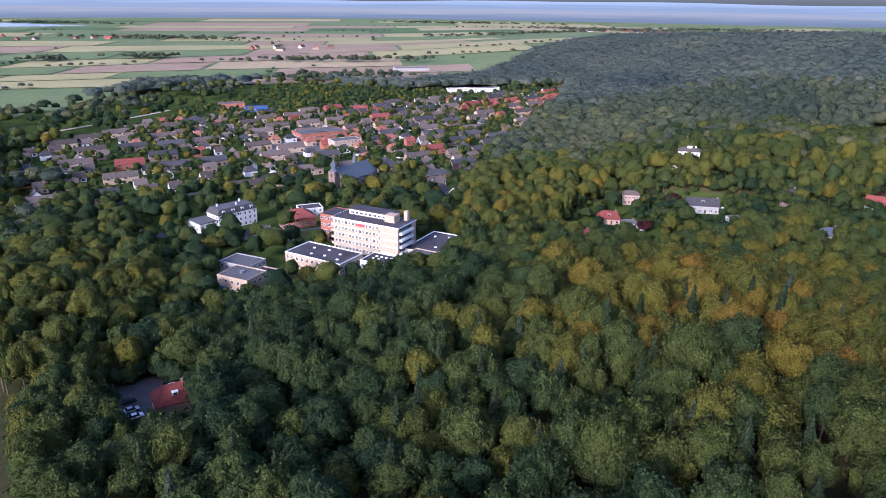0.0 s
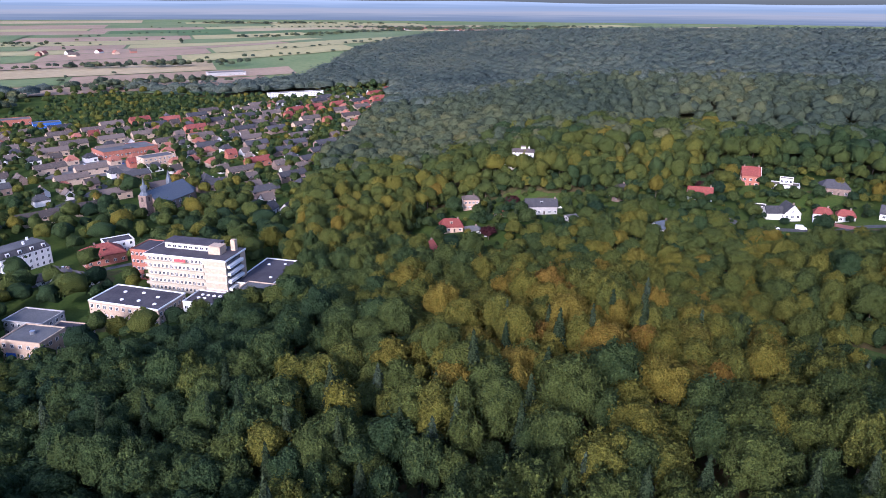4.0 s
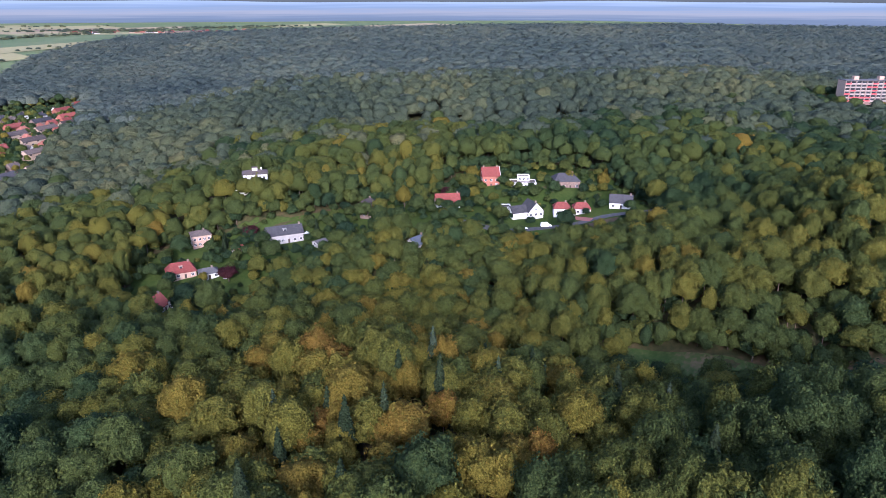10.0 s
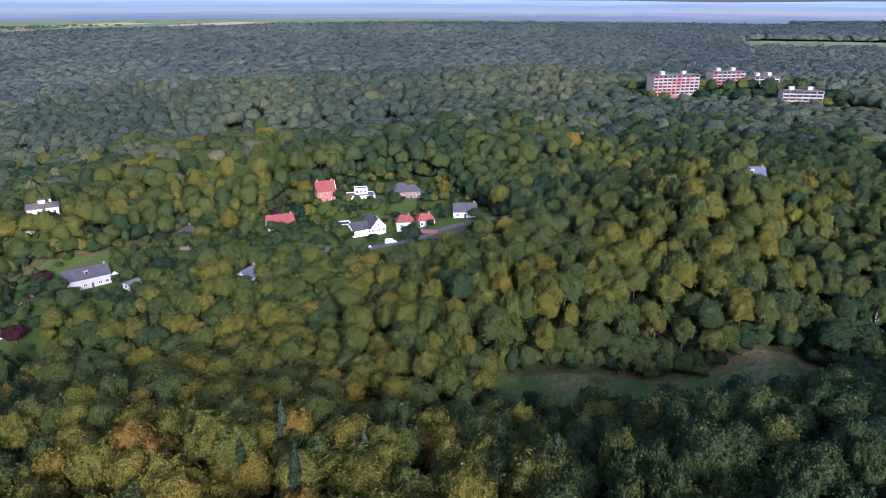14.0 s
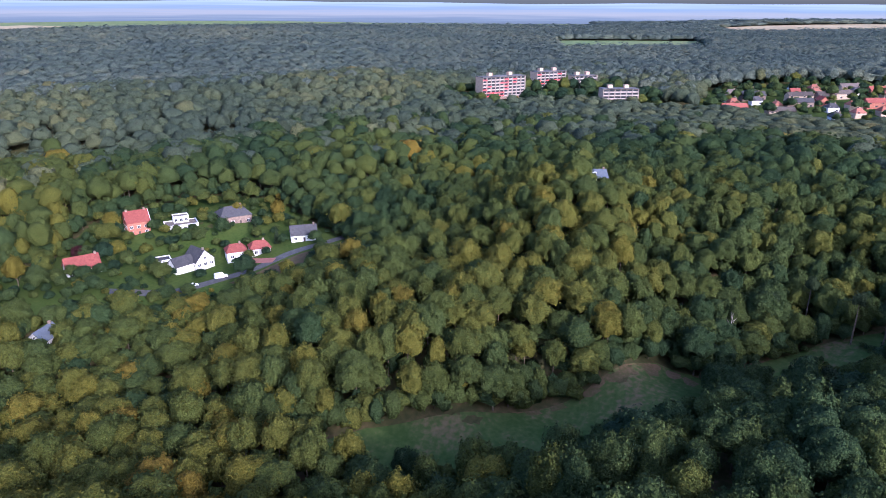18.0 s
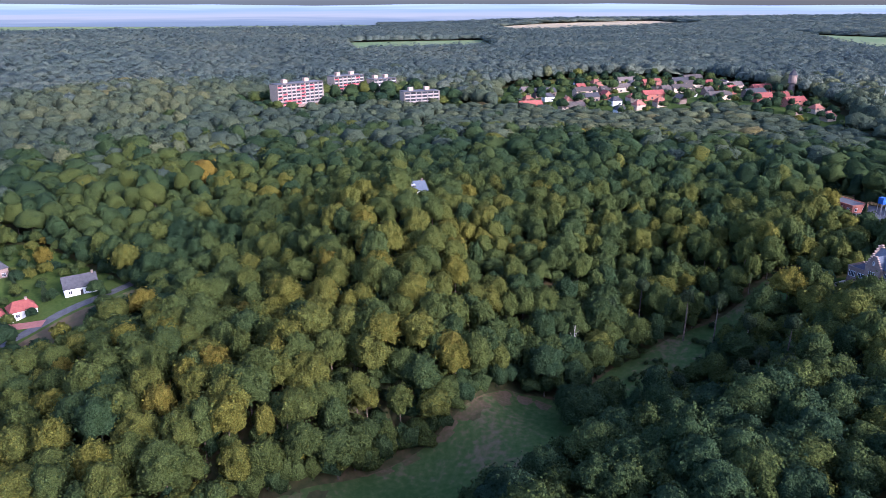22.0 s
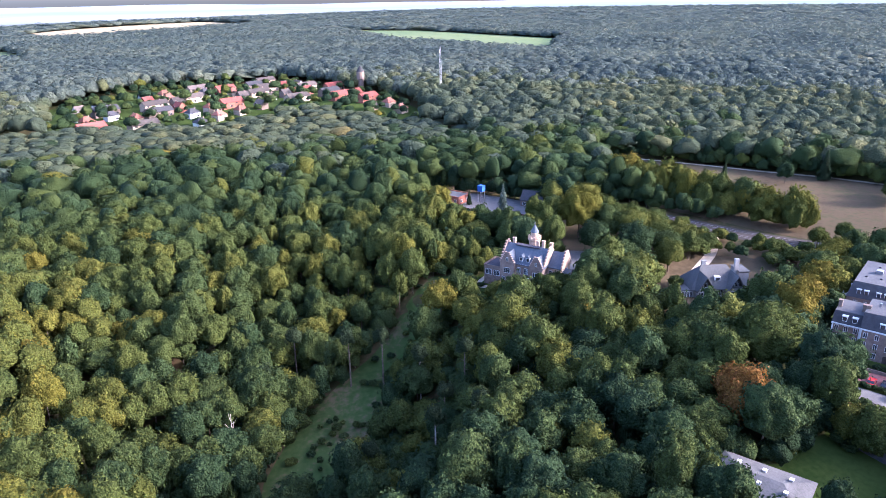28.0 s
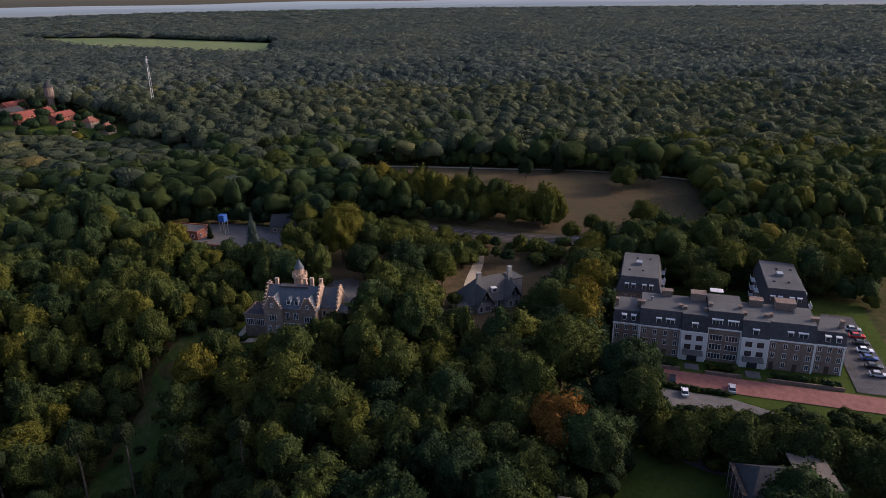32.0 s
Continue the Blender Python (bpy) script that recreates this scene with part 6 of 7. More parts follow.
def rear_wing(x0, x1, y0, y1):
    t = thing("rear_apartments", local(0, 0), "rear apartment wing with slate mansard, balconies and pale gravel roof", "apartment building", "rear apartment wings")
    slab(t, "wall", x0, x1, y0, y1, -3, 8.8, BRICK_BROWN)
    part("mansard_roof", solid(bmesh.new(), [[(x0 - 0.2, y0 - 0.2, 8.8), (x1 + 0.2, y0 - 0.2, 8.8), (x1 + 0.2, y1 + 0.2, 8.8), (x0 - 0.2, y1 + 0.2, 8.8)], [(x0 + 0.9, y0 + 1.9, 13.0), (x1 - 0.9, y0 + 1.9, 13.0), (x1 - 0.9, y1 - 0.9, 13.0), (x0 + 0.9, y1 - 0.9, 13.0)]]), TILE_DARK, t)
    part("roof_deck", boxes((x0 + 1.0, x1 - 1.0, y0 + 2.0, y1 - 1.0, 13.0, 13.3)), GRAVELROOF, t)
    mx = (x0 + x1) / 2
    part("roof_hatch", boxes((mx - 1.4, mx + 0.4, y0 + 12, y0 + 14, 13.3, 14.3)), METAL, t)
    for k in range(4):
        part("roof_vent", boxes((x0 + 3 + k * 2, x0 + 3.6 + k * 2, y0 + 7 + (k % 2) * 11, y0 + 7.6 + (k % 2) * 11, 13.3, 13.7)), FELT, t)
    for u in (-3.6, -1.6, 1.6, 3.6):
        dormer(t, mx + u, y0 + 0.4, 9.8, 1.1)
    for f in range(3):
        for u in (-4, -1.4, 1.4, 4):
            window(t, pose(mx + u, y0, f * 2.75 + 0.8), 1.1, 1.6)
        for side, sx in ((90, x1), (270, x0)):
            for k in range(5):
                y = y0 + 3 + k * 4.4
                window(t, pose(sx, y, f * 2.75 + 0.6, 0, 0, side), 1.6, 1.8)
                if k % 2 == 0:
                    e = 1.3 if side == 90 else -1.3
                    part("balcony", boxes((min(sx, sx + e), max(sx, sx + e), y - 1.8, y + 1.8, f * 2.75 + 2.6, f * 2.75 + 2.8), (sx + e - 0.05, sx + e + 0.05, y - 1.8, y + 1.8, f * 2.75 + 2.8, f * 2.75 + 3.7)), PAINT_WHITE, t)


rear_wing(-0.5, 12.5, 21.5, 46)
rear_wing(41.5, 53.5, 22.5, 49)
A = lambda *rows: [apt(x, y) for x, y in rows]
drape("street", A((-2, -17), (-2, -8.8), (2, -8.6), (75, -9.5), (75, -17)), CLINKER, 0.3, "red clinker street before the apartments", "road")
drape("parking", A((-2, -27), (-2, -19.5), (30, -19.5), (40, -23), (38, -28)), PAVING, 0.3, "grey paved parking bay below the street", "parking")
drape("side_street", A((61, -8), (61, 40), (70, 40), (72, -8)), ASPHALT, 0.3, "grey side street with parked cars", "road")


def low_wall(name, line, width, height, mat, label, category):
    bm = bmesh.new()
    for (ax, ay), (bx, by) in zip(line, line[1:]):
        d = math.hypot(bx - ax, by - ay)
        n = max(1, int(d / 4))
        for k in range(n):
            px, py = ax + (bx - ax) * (k + 0.5) / n, ay + (by - ay) * (k + 0.5) / n
            box(bm, -d / n / 2 - 0.02, d / n / 2 + 0.02, -width / 2, width / 2, -0.6, height, pose(px, py, gz(px, py), 0, 0, math.degrees(math.atan2(by - ay, bx - ax))))
    return tagged(part(name, bm, mat), label, category)


low_wall("front_wall", A((2.5, -8.3), (18.5, -8.3)), 0.4, 1.1, BRICK_BROWN, "low brick wall before the apartments", "wall")
low_wall("front_wall", A((24.8, -8.3), (33.8, -8.3)), 0.4, 1.1, BRICK_BROWN, "low brick wall before the apartments", "wall")
low_wall("front_wall", A((40, -8.3), (58, -8.3)), 0.4, 1.1, BRICK_BROWN, "low brick wall before the apartments", "wall")
low_wall("garden_wall", [(226, -10), (219, -14), (212, -17), (206, -19)], 0.4, 2.2, WHITE, "white garden wall below the parking", "wall")
house(211.5, -17, 204, 6.5, 3.6, 2.4, 1.6, WHITE, TILE_RED, "small white garage with red tile roof", chimneys=0, win=(1, 1), name="garage", door=False)
portal = thing("carport", local(3.4, -6), "dark metal carport over the basement ramp", "carport")
for px, py in ((-2.6, -2), (2.6, -2), (-2.6, 2), (2.6, 2)):
    part("post", boxes((px - 0.1, px + 0.1, py - 0.1, py + 0.1, -0.5, 2.6)), METAL, portal)
part("carport_roof", boxes((-3, 3, -2.4, 2.4, 2.6, 2.85)), FELT, portal)


# ---- metal-roofed and dark-roofed houses near the lawn ----
mh = thing("metal_roofed_house", pose(198.5, 23, 16.0, 0, 0, 206), "long house with grey sheet-metal hipped roof and roof vents", "house")
slab(mh, "wall", -8.6, 8.6, -6.3, 6.3, -3, 4.2, BRICK_BROWN)
part("roof", gable_roof(bmesh.new(), 17.2, 12.6, 4.2, 1.7, over=0.5, hip=4.5), ZINC, mh)
for u in (-5, 0, 5):
    for v in (-2.2, 2.6):
        part("roof_vent", boxes((u - 0.35, u + 0.35, v - 0.35, v + 0.35, 4.8, 5.9), (u - 0.45, u + 0.45, v - 0.45, v + 0.45, 5.9, 6.0)), PAINT_WHITE, mh)
for k in range(5):
    for side in (0, 180):
        window(mh, pose(0, 0, 0, 0, 0, side) @ pose(-6.8 + k * 3.4, -6.3, 1.0), 1.6, 1.6)
dk = house(177, -9, 214, 16, 13, 5.4, 4.2, BRICK_BROWN, TILE_DARK, "large house with dark tiled roof and brown flat part", hip=3.0, win=(4, 3), z=15.5)
part("flat_roof", boxes((2, 9, -4, 7, 8.2, 8.5)), FLAT_BROWN, dk, "brown flat roof part")
for k in range(5):
    part("scaffold_post", boxes((-9.2, -9.08, -5 + k * 2.4, -4.88 + k * 2.4, -0.5, 7)), GREYWALL, dk, "grey scaffold pole")
for z in (2.2, 4.4, 6.6):
    part("scaffold_deck", boxes((-9.2, -8.3, -5, 5, z, z + 0.12)), DARKWOOD, dk, "dark timber scaffold deck")
strip("estate_lane", [(228, -8), (222, -8), (213, -13), (205, -12), (193, -10), (184, -14), (172, -24)], 3.6, ASPHALT, 0.3, "narrow grey lane along the lawn")


# ---- rail way, yard and sheds ----
strip("rail_bed", RAIL_WAY, 11, two("rail_ballast", (0.042, 0.035, 0.030), (0.080, 0.067, 0.057), scale=0.4), 0.3, "dark brown ballast of the rail line", "rail line", step=6)
for off in (-3.0, -1.56, 1.5, 2.94):
    pts = []
    for i, (x, y) in enumerate(RAIL_WAY):
        ax, ay = RAIL_WAY[max(i - 1, 0)]
        bx, by = RAIL_WAY[min(i + 1, len(RAIL_WAY) - 1)]
        d = math.hypot(bx - ax, by - ay)
        pts.append((x - (by - ay) / d * off, y + (bx - ax) / d * off))
    strip("rail", pts, 0.16, METAL, 0.5, "long steel rail on the ballast", "rail", kind="", step=6)
strip("heath_path", [(490, -122), (462, -141), (426, -165), (392, -186), (357, -207), (322, -222), (289, -230), (270, -232)], 3.2, SAND, 0.35, "pale sandy path along the dry field", "path")
shed = flat_block("brick_shed", 409, -14, 206, 16, 9, 3.6, BRICK_RED, GRAVELROOF, "low brick shed with pale flat roof", 1, 4)
flat_block("brick_shed", 375, -6, 206, 17, 10, 3.6, BRICK_RED, FELT, "low brick shed with dark flat roof", 1, 4)
house(384, -45, 215, 11, 8, 3.4, 3.6, BRICK_BROWN, TILE_DARK, "small brick house with dark roof beside the rails", win=(3, 2))
wt = thing("water_tank", pose(399, -25, gz(399, -25), 0, 0, 206), "blue water tank on a steel frame", "water tank")
part("tank", boxes((-1.3, 1.3, -1.3, 1.3, 5.6, 8.4)), BLUE, wt)
for px in (-1.1, 1.1):
    for py in (-1.1, 1.1):
        part("leg", boxes((px - 0.12, px + 0.12, py - 0.12, py + 0.12, -0.3, 5.6)), METAL, wt)


# ---- cars ----
def car(x, y, turn, paint, label, z=None, van=False):
    t = thing("van" if van else "car", pose(x, y, (gz(x, y) + 0.3) if z is None else z, 0, 0, turn), label, "van" if van else "car", "parked cars")
    l, w, h = (5.6, 2.0, 2.3) if van else (4.3, 1.75, 1.42)
    sill = 0.35
    wst = 0.9 if not van else 1.1
    body = part("body", solid(bmesh.new(), [[(-l / 2, -w / 2, sill), (l / 2, -w / 2, sill), (l / 2, w / 2, sill), (-l / 2, w / 2, sill)],
                                          [(-l / 2, -w / 2, wst), (l / 2 - 0.1, -w / 2, wst - 0.12), (l / 2 - 0.1, w / 2, wst - 0.12), (-l / 2, w / 2, wst)]]), CARPAINT[paint], t)
    a, b = (-l / 2 + 0.05, l / 2 - 1.2) if van else (-l / 2 + 0.35, l / 2 - 1.1)
    part("cabin", solid(bmesh.new(), [[(a, -w / 2 + 0.03, wst - 0.02), (b, -w / 2 + 0.03, wst - 0.06), (b, w / 2 - 0.03, wst - 0.06), (a, w / 2 - 0.03, wst - 0.02)],
                                     [(a + (0.05 if van else 0.5), -w / 2 + 0.2, h), (b - 0.75, -w / 2 + 0.2, h), (b - 0.75, w / 2 - 0.2, h), (a + (0.05 if van else 0.5), w / 2 - 0.2, h)]]), CARPAINT[paint] if van else GLASS, t)
    part("car_roof", boxes((a + (0.08 if van else 0.55), b - 0.8, -w / 2 + 0.22, w / 2 - 0.22, h, h + 0.05)), CARPAINT[paint], t)
    if van:
        part("windscreen", boxes((b - 0.45, b - 0.2, -w / 2 + 0.2, w / 2 - 0.2, wst + 0.1, wst + 0.75)), GLASS, t)
    for px in (-l * 0.31, l * 0.31):
        for py in (-w / 2 + 0.08, w / 2 - 0.08):
            part("wheel", tube(bmesh.new(), [(px, py - 0.11, 0.33), (px, py + 0.11, 0.33)], [0.33, 0.33], 12), RUBBER, t)
    for py in (-w / 2 + 0.3, w / 2 - 0.3):
        part("headlight", boxes((l / 2 - 0.06, l / 2 + 0.02, py - 0.18, py + 0.18, 0.55, 0.7)), PAINT_WHITE, t)
    return t


car(264.7, 315.2, -27, "white", "white delivery van parked on the lane", van=True)
car(252.5, 319.5, -30, "white", "white car parked beside the lane")
for u, v, c, a in ((8.3, -15.8, "silver", 292), (13.5, -15.2, "red", 292), (16.5, -14.8, "black", 292), (7.5, -21.8, "black", 300), (19.5, -20.5, "white", 296), (4.0, -26, "white", 200), (31, -15.5, "silver", 292)):
    x, y = apt(u, v)
    car(x, y, a, c, f"{c} car parked before the apartments")
for k in range(7):
    x, y = apt(68, 2 + k * 4.6)
    car(x, y, 204 + (k % 3), ("silver", "black", "blue", "white", "black", "red", "silver")[k], "car parked along the side street")
for x, y, c, a in ((-96, 186, "black", 40), (-93, 181, "silver", 40), (-90, 177, "white", 40), (-88, 196, "black", 130), (-135, 617, "silver", 20), (-128, 620, "red", 20), (-140, 610, "white", 20), (-122, 606, "black", 20), (-116, 628, "blue", 110), (-145, 632, "silver", 110), (92, 378, "white", 60), (112, 372, "silver", 60), (-58, 372, "silver", 10), (-66, 374, "black", 10), (-100, 380, "blue", 80), (-103, 384, "white", 80)):
    car(x, y, a, c, f"{c} car parked among the houses", gz(x, y) + 0.35)


# ---- fields of the plain ----
def fields():
    rng = random.Random(12)
    kinds = ["pasture", "stubble", "pasture", "beet", "plough", "hay", "pasture", "pasture", "hay"]
    words = {"pasture": "green pasture of the river plain", "stubble": "pale stubble field of the river plain", "beet": "dark green beet field of the plain", "plough": "bare reddish ploughed field of the plain", "hay": "yellowish hay field of the plain"}
    ca, sa = math.cos(radians(14)), math.sin(radians(14))
    rows = np.cumsum([0] + [rng.uniform(75, 150) * (1 + 0.10 * k) for k in range(22)])
    hedge = []
    for a, b in zip(rows, rows[1:]):
        u = -3400.0 + rng.uniform(0, 200)
        while u < 2600:
            w = rng.uniform(140, 420) * (1 + a / 2500)
            g = 5
            quad = []
            for uu, vv in ((u + g, a + g), (u + w - g, a + g), (u + w - g + (b - a) * 0.12, b - g), (u + g + (b - a) * 0.12, b - g)):
                quad.append((uu * ca - vv * sa - 120, uu * sa + vv * ca + 690))
            mid = (sum(q[0] for q in quad) / 4, sum(q[1] for q in quad) / 4)
            r = math.hypot(*mid)
            hd = heading(np.array(mid[0]), np.array(mid[1]), 0, 0)
            if all(bool(inside(q[0], q[1], PLAIN_LINE)) for q in quad) and not any(bool(inside(q[0], q[1], TOWN_LINE)) for q in quad) and -40 < hd < 50 and max(math.hypot(*q) for q in quad) < 4500:
                k = rng.choice(kinds)
                drape("field", quad, CROPS[k], 0.5 + r * 0.0006, words[k], "field", step=max(30, r / 18))
                if rng.random() < 0.38:
                    hedge.append((quad[0], quad[1], r))
                if rng.random() < 0.15:
                    hedge.append((quad[1], quad[2], r))
            u += w
    rows = []
    g = np.random.default_rng(4)
    for (ax, ay), (bx, by), r in hedge:
        d = math.hypot(bx - ax, by - ay)
        s0, s1 = sorted((g.uniform(0, 0.6), g.uniform(0.4, 1.0)))
        for f in np.arange(s0, s1, 9.0 * (1 + r / 1500) / d):
            if g.random() < 0.75:
                x, y = ax + (bx - ax) * f + g.normal() * 2, ay + (by - ay) * f + g.normal() * 2
                rows.append((x, y, gz(x, y) - 0.5, g.uniform(7, 13), g.uniform(4, 12), g.uniform(0, 6.28)))
    # copses and farm woods
    for cx, cy, rx, ry, n in ((-378, 1039, 26, 14, 26), (-308, 1018, 12, 9, 10), (-220, 1110, 50, 26, 36), (-130, 1150, 70, 22, 34), (-620, 1500, 60, 16, 40), (-800, 1450, 40, 14, 24), (-1000, 1300, 60, 20, 30), (-200, 1400, 160, 14, 70), (-440, 760, 70, 24, 22), (-380, 860, 60, 30, 24), (-330, 960, 50, 22, 22), (-30, 1060, 80, 26, 40), (-420, 600, 60, 18, 44), (-300, 470, 40, 14, 26), (-900, 2300, 260, 40, 110), (300, 2600, 320, 30, 110), (700, 3300, 300, 60, 140), (-1800, 3300, 300, 40, 90), (1300, 3500, 400, 50, 120), (100, 3900, 400, 30, 90)):
        for _ in range(n):
            x, y = cx + g.normal() * rx * 0.6, cy + g.normal() * ry * 0.6
            rows.append((x, y, gz(x, y) - 0.4, g.uniform(9, 16) * (1 + max(0, cy - 1600) / 3000), g.uniform(9, 17), g.uniform(0, 6.28)))
    rows = np.array(rows)
    # trees of the plain use the leaf colour with some haze painted in
    planted("field_trees", DISTANT, rows, LEAF_HALF_HAZED, "hedgerows and copses between the fields", "hedgerow", g.uniform(0.05, 0.5, len(rows)))
    # farms
    for k in range(46):
        cx, cy = rng.choice(((760, 3050), (860, 3200), (-300, 1780), (-1100, 2200), (700, 2900), (1000, 3150)))
        x, y = cx + rng.gauss(0, 130), cy + rng.gauss(0, 80)
        house(x, y, rng.uniform(0, 180), rng.uniform(14, 26), 11, 5, 5, rng.choice((WHITE, BRICK_RED, BRICK_PALE)), rng.choice((TILE_RED, TILE_BROWN, TILE_ORANGE)), "far farmhouse with tiled roof on the plain", detail=False, name="farmhouse", group="far farms")
    flat_block("farm_barn", -60, 1265, 15, 60, 26, 6, GREYWALL, ZINC, "long grey farm barn at the edge of the fields", 1, 8)
    drape("river", [(-3300, 2800), (-1750, 2900), (-1500, 3100), (-1900, 3250), (-3000, 3300)], material("river_water", [(0.3, (0.30, 0.34, 0.38)), (0.7, (0.40, 0.44, 0.48))], scale=0.002, rough=0.15, bump=0.02), 3.0, "pale reflecting river beyond the fields", "water", step=150)
    # clearings on the wooded hills
    for poly, k in zip(HILL_FIELDS, ("stubble", "pasture", "pasture")):
        drape("hill_field", poly, CROPS[k], 4.0, words[k].replace("river plain", "hills").replace("plain", "hills"), "field", step=60)


fields()


# ---- trees and shrubs of gardens, town and estate ----
def park_trees():
    g = np.random.default_rng(31)
    homes = np.array(HOMES)
    # town greenery
    x, y, rng = scattered(-520, 260, 250, 1110, 9.4, 41)
    ok = inside(x, y, TOWN_LINE)
    x, y = x[ok], y[ok]
    d = np.full(len(x), 99.0)
    for hx, hy, hr in homes:
        d = np.minimum(d, np.hypot(x - hx, y - hy) - hr * 0.62)
    for bx, by, br in ((-33, 322, 24), (-55, 303, 20), (-4, 322, 19), (-26, 298, 12), (-9, 297, 11), (-66, 352, 12), (-92, 300, 12), (-86, 278, 12), (-76, 288, 8), (-124, 392, 22), (-85, 388, 14), (-80, 401, 11), (-97, 362, 9), (-86, 349, 9), (-106, 366, 8), (-66, 492, 24), (-120, 668, 30), (-88, 615, 17), (-135, 615, 32), (-262, 865, 20), (-225, 840, 18), (40, 1000, 42), (-2, 456, 16)):
        d = np.minimum(d, np.hypot(x - bx, y - by) - br)
    near = inside(x, y, HOUSING)
    keep = (d > 2.2) & (rng.random(len(x)) < np.where(near, 0.8, np.where((y > 620) & (x < 40), 0.12, np.where((x > -165) & (x < -60) & (y > 300), 0.62, 0.9))))
    x, y, near = x[keep], y[keep], near[keep]
    h = np.where(near, rng.uniform(4, 11, len(x)), rng.uniform(8, 17, len(x)))
    rows = np.stack([x, y, ground(x, y) - h * 0.16, h * rng.uniform(0.6, 0.9, len(x)), h * 1.15, rng.uniform(0, 6.28, len(x))], 1)
    planted("town_trees", DISTANT, rows, LEAF, "garden and street trees between the town houses", "trees", np.clip(rng.normal(0.33, 0.14, len(x)), 0.03, 0.8))
    # valley gardens
    x, y, rng = scattered(40, 360, 260, 440, 5.6, 43)
    ok = inside(x, y, VALLEY_LINE)
    for bx, by, br in ((116, 417, 8), (149, 387, 12), (97, 391, 9), (107, 381, 7), (77, 365, 8), (58, 388, 8), (160, 369, 5), (200, 389, 8), (196, 381, 6), (234, 361, 9), (278, 377, 8), (291, 362, 9), (310, 346, 10), (268, 334, 12), (262, 345, 5), (284, 323, 7), (292, 316, 7), (310, 304, 9), (192, 330, 7), (150, 423, 14), (265, 315, 7), (279, 307, 7), (252, 319, 7), (296, 296, 10), (281, 296, 13), (306, 275, 13), (108, 366, 9)):
        ok &= np.hypot(x - bx, y - by) > br
    ok &= rng.random(len(x)) < 0.78
    x, y = x[ok], y[ok]
    h = rng.uniform(2.2, 8.5, len(x)) + 5 * (rng.random(len(x)) < 0.12)
    rows = np.stack([x, y, ground(x, y) - h * 0.22, h * rng.uniform(0.75, 1.0, len(x)), h * 1.22, rng.uniform(0, 6.28, len(x))], 1)
    planted("garden_shrubs", MID, rows, LEAF, "garden shrubs and small trees between the valley houses", "shrubs", np.clip(rng.normal(0.28, 0.15, len(x)), 0.02, 0.8))
    # village greenery
    x, y, rng = scattered(590, 920, -120, 420, 11.0, 44)
    ok = inside(x, y, VILLAGE_LINE) | inside(x, y, FLATS_LINE)
    for hx, hy, hr in homes:
        ok &= np.hypot(x - hx, y - hy) > hr * 0.7
    for bx, by, br in ((663, 336, 22), (735, 313, 16), (746, 281, 14), (685, 233, 16)):
        ok &= np.hypot(x - bx, y - by) > br
    x, y = x[ok], y[ok]
    lawn = inside(x, y, FLATS_LINE)
    ok = rng.random(len(x)) < np.where(lawn, 0.97, 0.6)
    x, y, lawn = x[ok], y[ok], lawn[ok]
    h = rng.uniform(5, 10, len(x)) + 5 * (rng.random(len(x)) < 0.25) + 4 * lawn
    rows = np.stack([x, y, ground(x, y) - h * 0.15, h * 0.8, h * 1.1, rng.uniform(0, 6.28, len(x))], 1)
    # tall trees that stand between the flats
    tall = np.array([(697, 322, 15, 19), (702, 314, 13, 17), (709, 300, 14, 18), (713, 290, 15, 20), (720, 283, 13, 19), (716, 268, 15, 21), (722, 262, 14, 20), (724, 250, 15, 18), (706, 246, 12, 15), (735, 244, 16, 20), (760, 250, 16, 20), (690, 344, 15, 18), (716, 335, 15, 19)])
    rows = np.r_[rows, np.c_[tall[:, :2], ground(tall[:, 0], tall[:, 1]) - 2, tall[:, 2], tall[:, 3] + 2, np.arange(len(tall))]]
    x = rows[:, 0]
    planted("village_trees", DISTANT, rows, LEAF, "garden trees of the hill village", "trees", np.clip(rng.normal(0.2, 0.15, len(x)), 0.02, 0.9))


park_trees()
SPRUCE_MESH = []
for k in range(2):
    ob = np_mesh("needles", SPRUCE[k][0], SPRUCE[k][1], NEEDLE)
    SPRUCE_MESH.append(ob.data)
    bpy.data.objects.remove(ob)


def spruce(x, y, width, height, tint, label):
    t = thing("conifer", pose(x, y, gz(x, y) - 0.1, 0, 0, (x * 7) % 360), label, "tree", "conifers")
    a = new("trunk", TRUNKS[0])
    b = new("needles", SPRUCE_MESH[int(x) % 2])
    for o in (a, b):
        o.parent = t
    a.scale, b.scale = (width * 0.6, width * 0.6, height), (width * 1.7, width * 1.7, height)
    b.color = (tint, 0, 0, 1)
    return t


spruce(366, -17, 7, 18, 0.9, "tall blue spruce on the paved yard")
spruce(379, -160, 5, 9, 0.1, "small dark conifer on the dry field")
spruce(398, -18, 3, 7, 0.1, "slim dark conifer beside the water tank")
for x, y, hh in ((352, -202, 16), (318, -214, 15), (330, -226, 17)):
    spruce(x, y, 8, hh, 0.2, "dark conifer at the edge of the dry field")
for x, y in ((122, 400), (124, 403), (118, 404), (166, 384), (133, 384), (246, 330), (302, 326), (300, 312)):
    spruce(x, y, 3.6, 9, 0.3, "slim green conifer in a valley garden")

